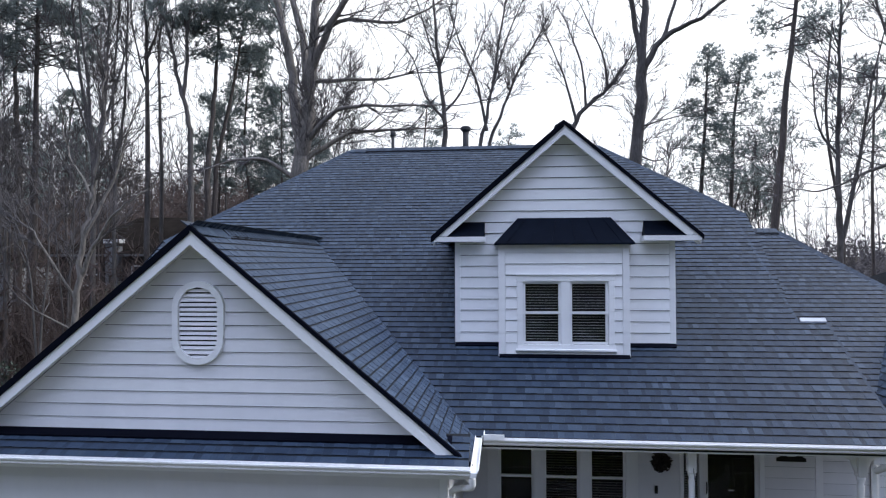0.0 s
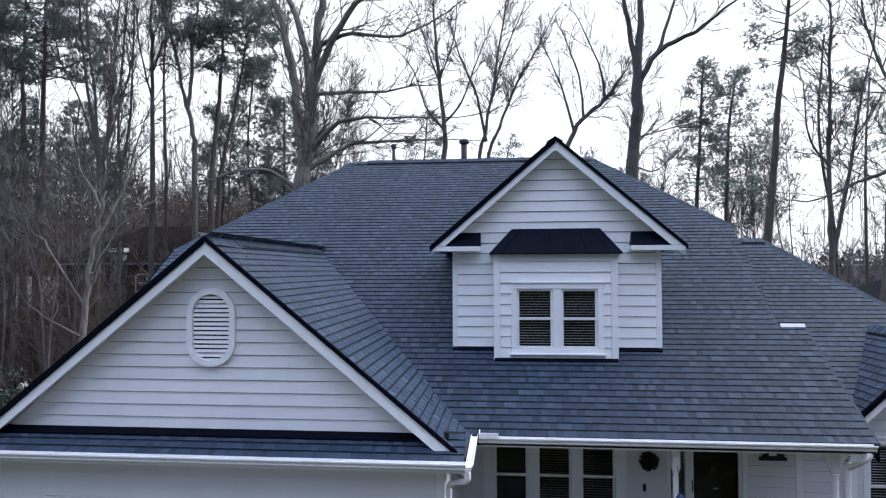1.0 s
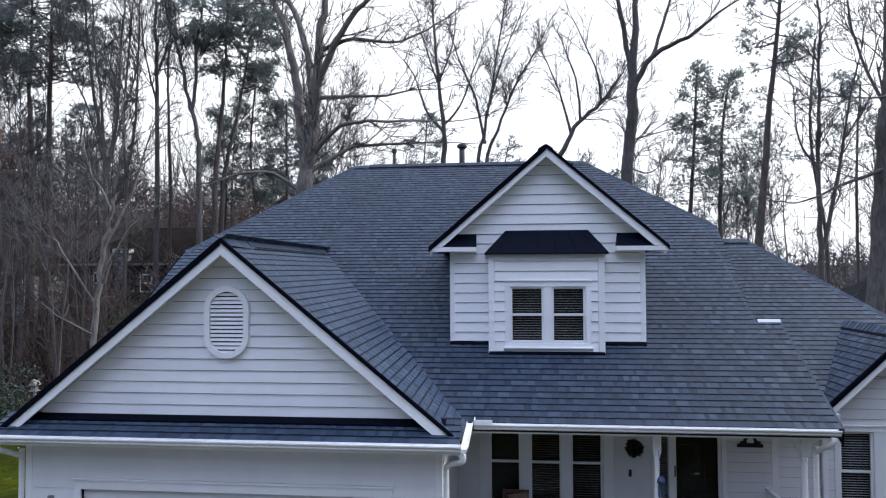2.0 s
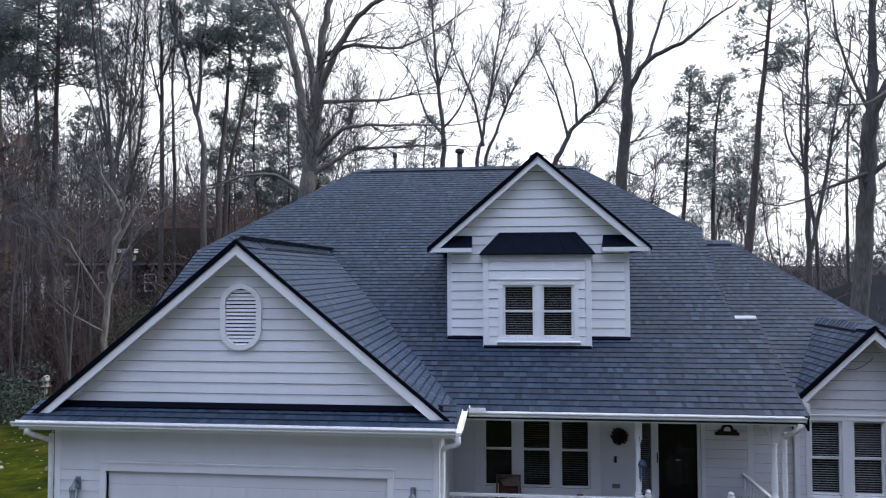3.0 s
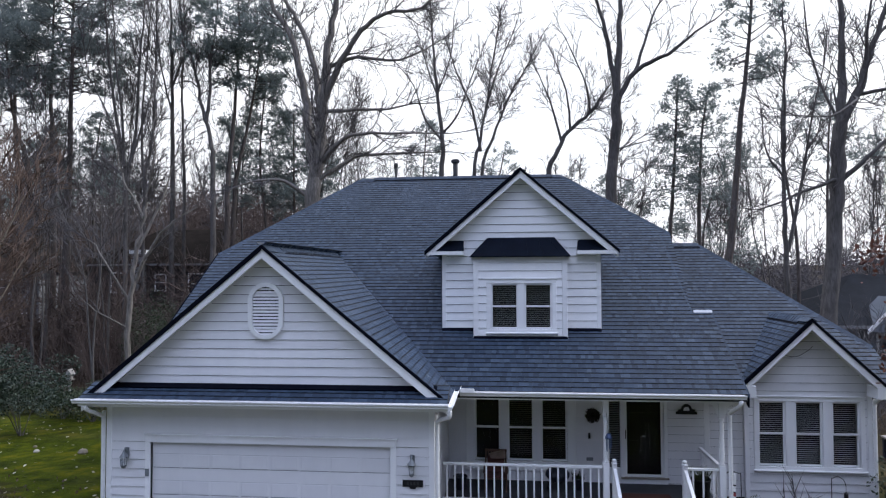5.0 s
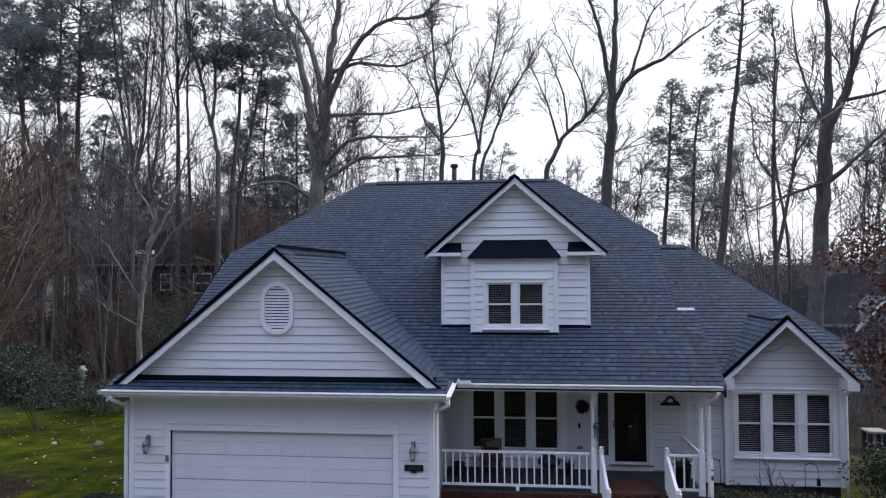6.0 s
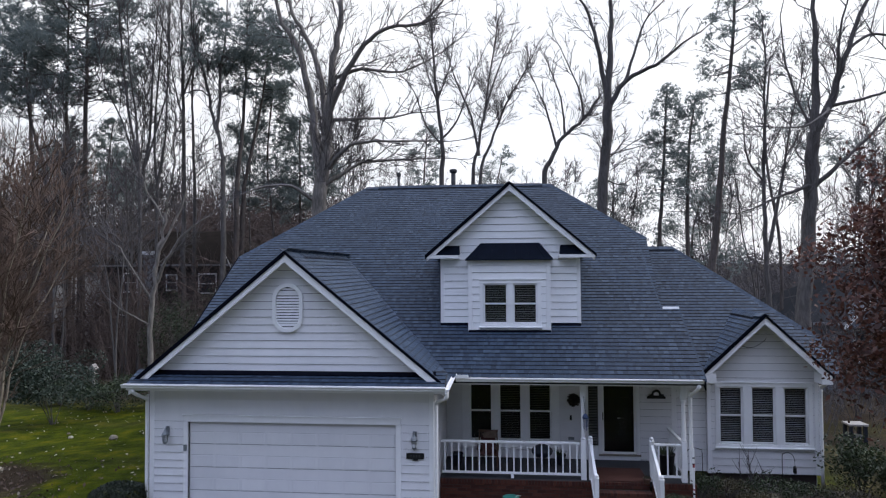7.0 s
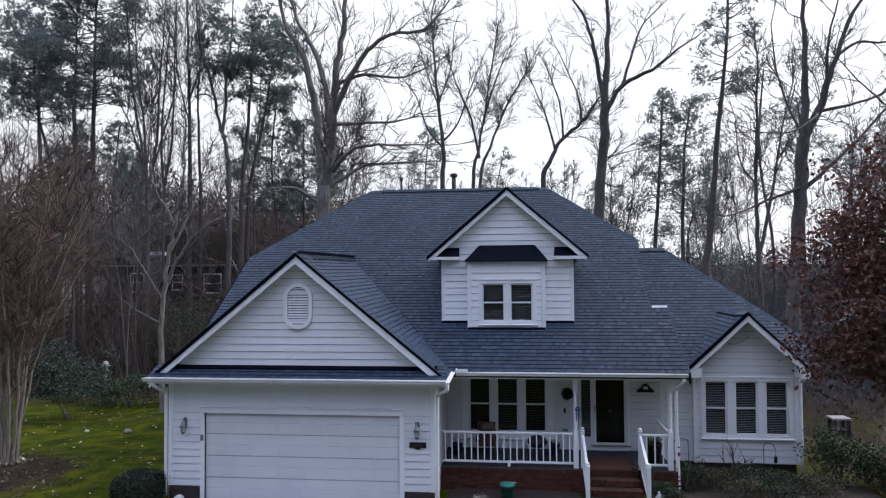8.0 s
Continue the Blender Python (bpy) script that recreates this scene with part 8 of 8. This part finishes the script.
# ---- drive and walk ----
s = Shape()
for a, b, y0, y1 in ((-6.2, -3.4, -9.0, -0.05), (-3.39, -0.4, -9.0, -0.05), (-6.2, -3.4, -26.0, -9.02), (-3.39, -0.4, -26.0, -9.02)):
    s.box(a, b, y0, y1, -0.1, 0.02)
single("driveway", s, DRIVE, "weathered jointed concrete drive before the garage", "driveway", kind="structure")
single("front_walk", Shape().box(3.6, 5.05, -0.9, 0.34, -0.1, 0.012).box(-0.39, 5.05, -2.0, -0.91, -0.1, 0.012), DRIVE, "concrete walk to the porch steps", "path", kind="structure")

# ---- neighbours' houses beyond the trees ----
TAUPE = plain("taupe_house_siding", (0.04, 0.035, 0.034), 0.8, 0.0, 0.1, 1.0)
PALEWALL = plain("pale_house_siding", (0.26, 0.26, 0.27), 0.8, 0.0, 0.1, 1.0)
GREYROOF = plain("grey_far_roof", (0.018, 0.020, 0.025), 1.0, 0.0, 0.2, 1.5)
GREYROOF.node_tree.nodes["Principled BSDF"].inputs["Specular IOR Level"].default_value = 0.1
BROWNROOF = plain("weathered_brown_far_roof", (0.022, 0.018, 0.016), 1.0, 0.0, 0.3, 1.2)
BROWNROOF.node_tree.nodes["Principled BSDF"].inputs["Specular IOR Level"].default_value = 0.05
BLUEWALL = plain("blue_grey_siding", (0.15, 0.17, 0.20), 0.8, 0.0, 0.1, 1.0)


def neighbour(x0, x1, y0, y1, z0, ze, zr, label, wall_mat, windows, chimney=None, roof_mat=None, gable=None):
    t = thing("neighbour_house", label, "house", ((x0 + x1) / 2, y0, z0), group="neighbouring houses")
    hx, d, he, hr = (x1 - x0) / 2, y1 - y0, ze - z0, zr - z0
    part("wall", Shape().box(-hx, hx, 0.0, d, -1.5, he), wall_mat, t)
    o = 0.5
    r = Shape()
    A, B, C, D = (-hx - o, -o, he), (hx + o, -o, he), (hx + o, d + o, he), (-hx - o, d + o, he)
    E, F = (-hx + d * 0.4, d / 2, hr), (hx - d * 0.4, d / 2, hr)
    for f in ([A, B, F, E], [B, C, F], [C, D, E, F], [D, A, E], [D, C, B, A]):
        r.face(f)
    part("roof", r, roof_mat or GREYROOF, t)
    part("fascia", Shape().box(-hx - o, hx + o, -o - 0.03, -o, he - 0.16, he), PALEWALL, t)
    for wx, wz, ww, wh in windows:
        wx, wz = wx - (x0 + x1) / 2, wz - z0
        w = part("window", Shape().box(wx - ww / 2, wx + ww / 2, -0.04, 0.0, wz - wh / 2, wz + wh / 2), TRIM, t)
        for sg_ in (-1, 1):
            part("pane", Shape().box(wx - ww / 2 + 0.12, wx + ww / 2 - 0.12, -0.05, -0.042, wz + (0.05 if sg_ > 0 else -wh / 2 + 0.12), wz + (wh / 2 - 0.12 if sg_ > 0 else -0.05)), NAVY, w)
    if gable:
        gx, gw_, gz = gable[0] - (x0 + x1) / 2, gable[1] / 2, gable[2] - z0
        g = part("front_gable", Shape().extrude_y([(gx - gw_, he - 0.3), (gx + gw_, he - 0.3), (gx, gz)], -0.9, 1.5), wall_mat, t)
        for sg_ in (-1, 1):
            part("rake_board", Shape().extrude_y([(gx + sg_ * (gw_ + 0.2), he - 0.42), (gx + sg_ * (gw_ + 0.2), he - 0.2), (gx, gz + 0.22), (gx, gz)][::sg_], -0.98, -0.9), TRIM, g)
    if chimney:
        cx_, cw, cz_ = chimney
        c = part("chimney", Shape().box(cx_ - (x0 + x1) / 2 - cw / 2, cx_ - (x0 + x1) / 2 + cw / 2, -0.5, -0.001, -1.5, cz_ - z0), PALEWALL, t)
        part("chimney_cap", Shape().box(cx_ - (x0 + x1) / 2 - cw / 2 - 0.12, cx_ - (x0 + x1) / 2 + cw / 2 + 0.12, -0.62, 0.1, cz_ - z0 + 0.001, cz_ - z0 + 0.3), TRIM, t)
    return t


neighbour(-32.2, -19.2, 36.0, 45.0, -1.6, 6.2, 9.2, "taupe house with white window trim beyond the trees", TAUPE, [(-29.6, 4.7, 1.3, 1.7), (-26.0, 4.7, 1.0, 1.4), (-22.9, 4.6, 1.6, 1.7), (-30.2, 1.2, 1.3, 1.7), (-23.3, 1.2, 1.4, 1.7)], (-27.7, 1.0, 7.0), BROWNROOF)
neighbour(-52.0, -39.5, 40.0, 49.0, -1.6, 5.6, 8.6, "pale house half hidden by the woods", PALEWALL, [(-46.5, 4.2, 1.3, 1.6), (-43.0, 4.2, 1.3, 1.6), (-41.0, 1.2, 1.3, 1.6)], None, BROWNROOF)
neighbour(18.6, 33.0, 24.0, 34.0, -1.6, 2.5, 5.2, "blue-grey house with a low grey roof past the bay", BLUEWALL, [(21.65, 1.1, 0.85, 1.9), (22.7, 1.1, 0.85, 1.9), (26.0, 1.2, 1.3, 1.6)], None, None, (22.2, 3.4, 4.0))
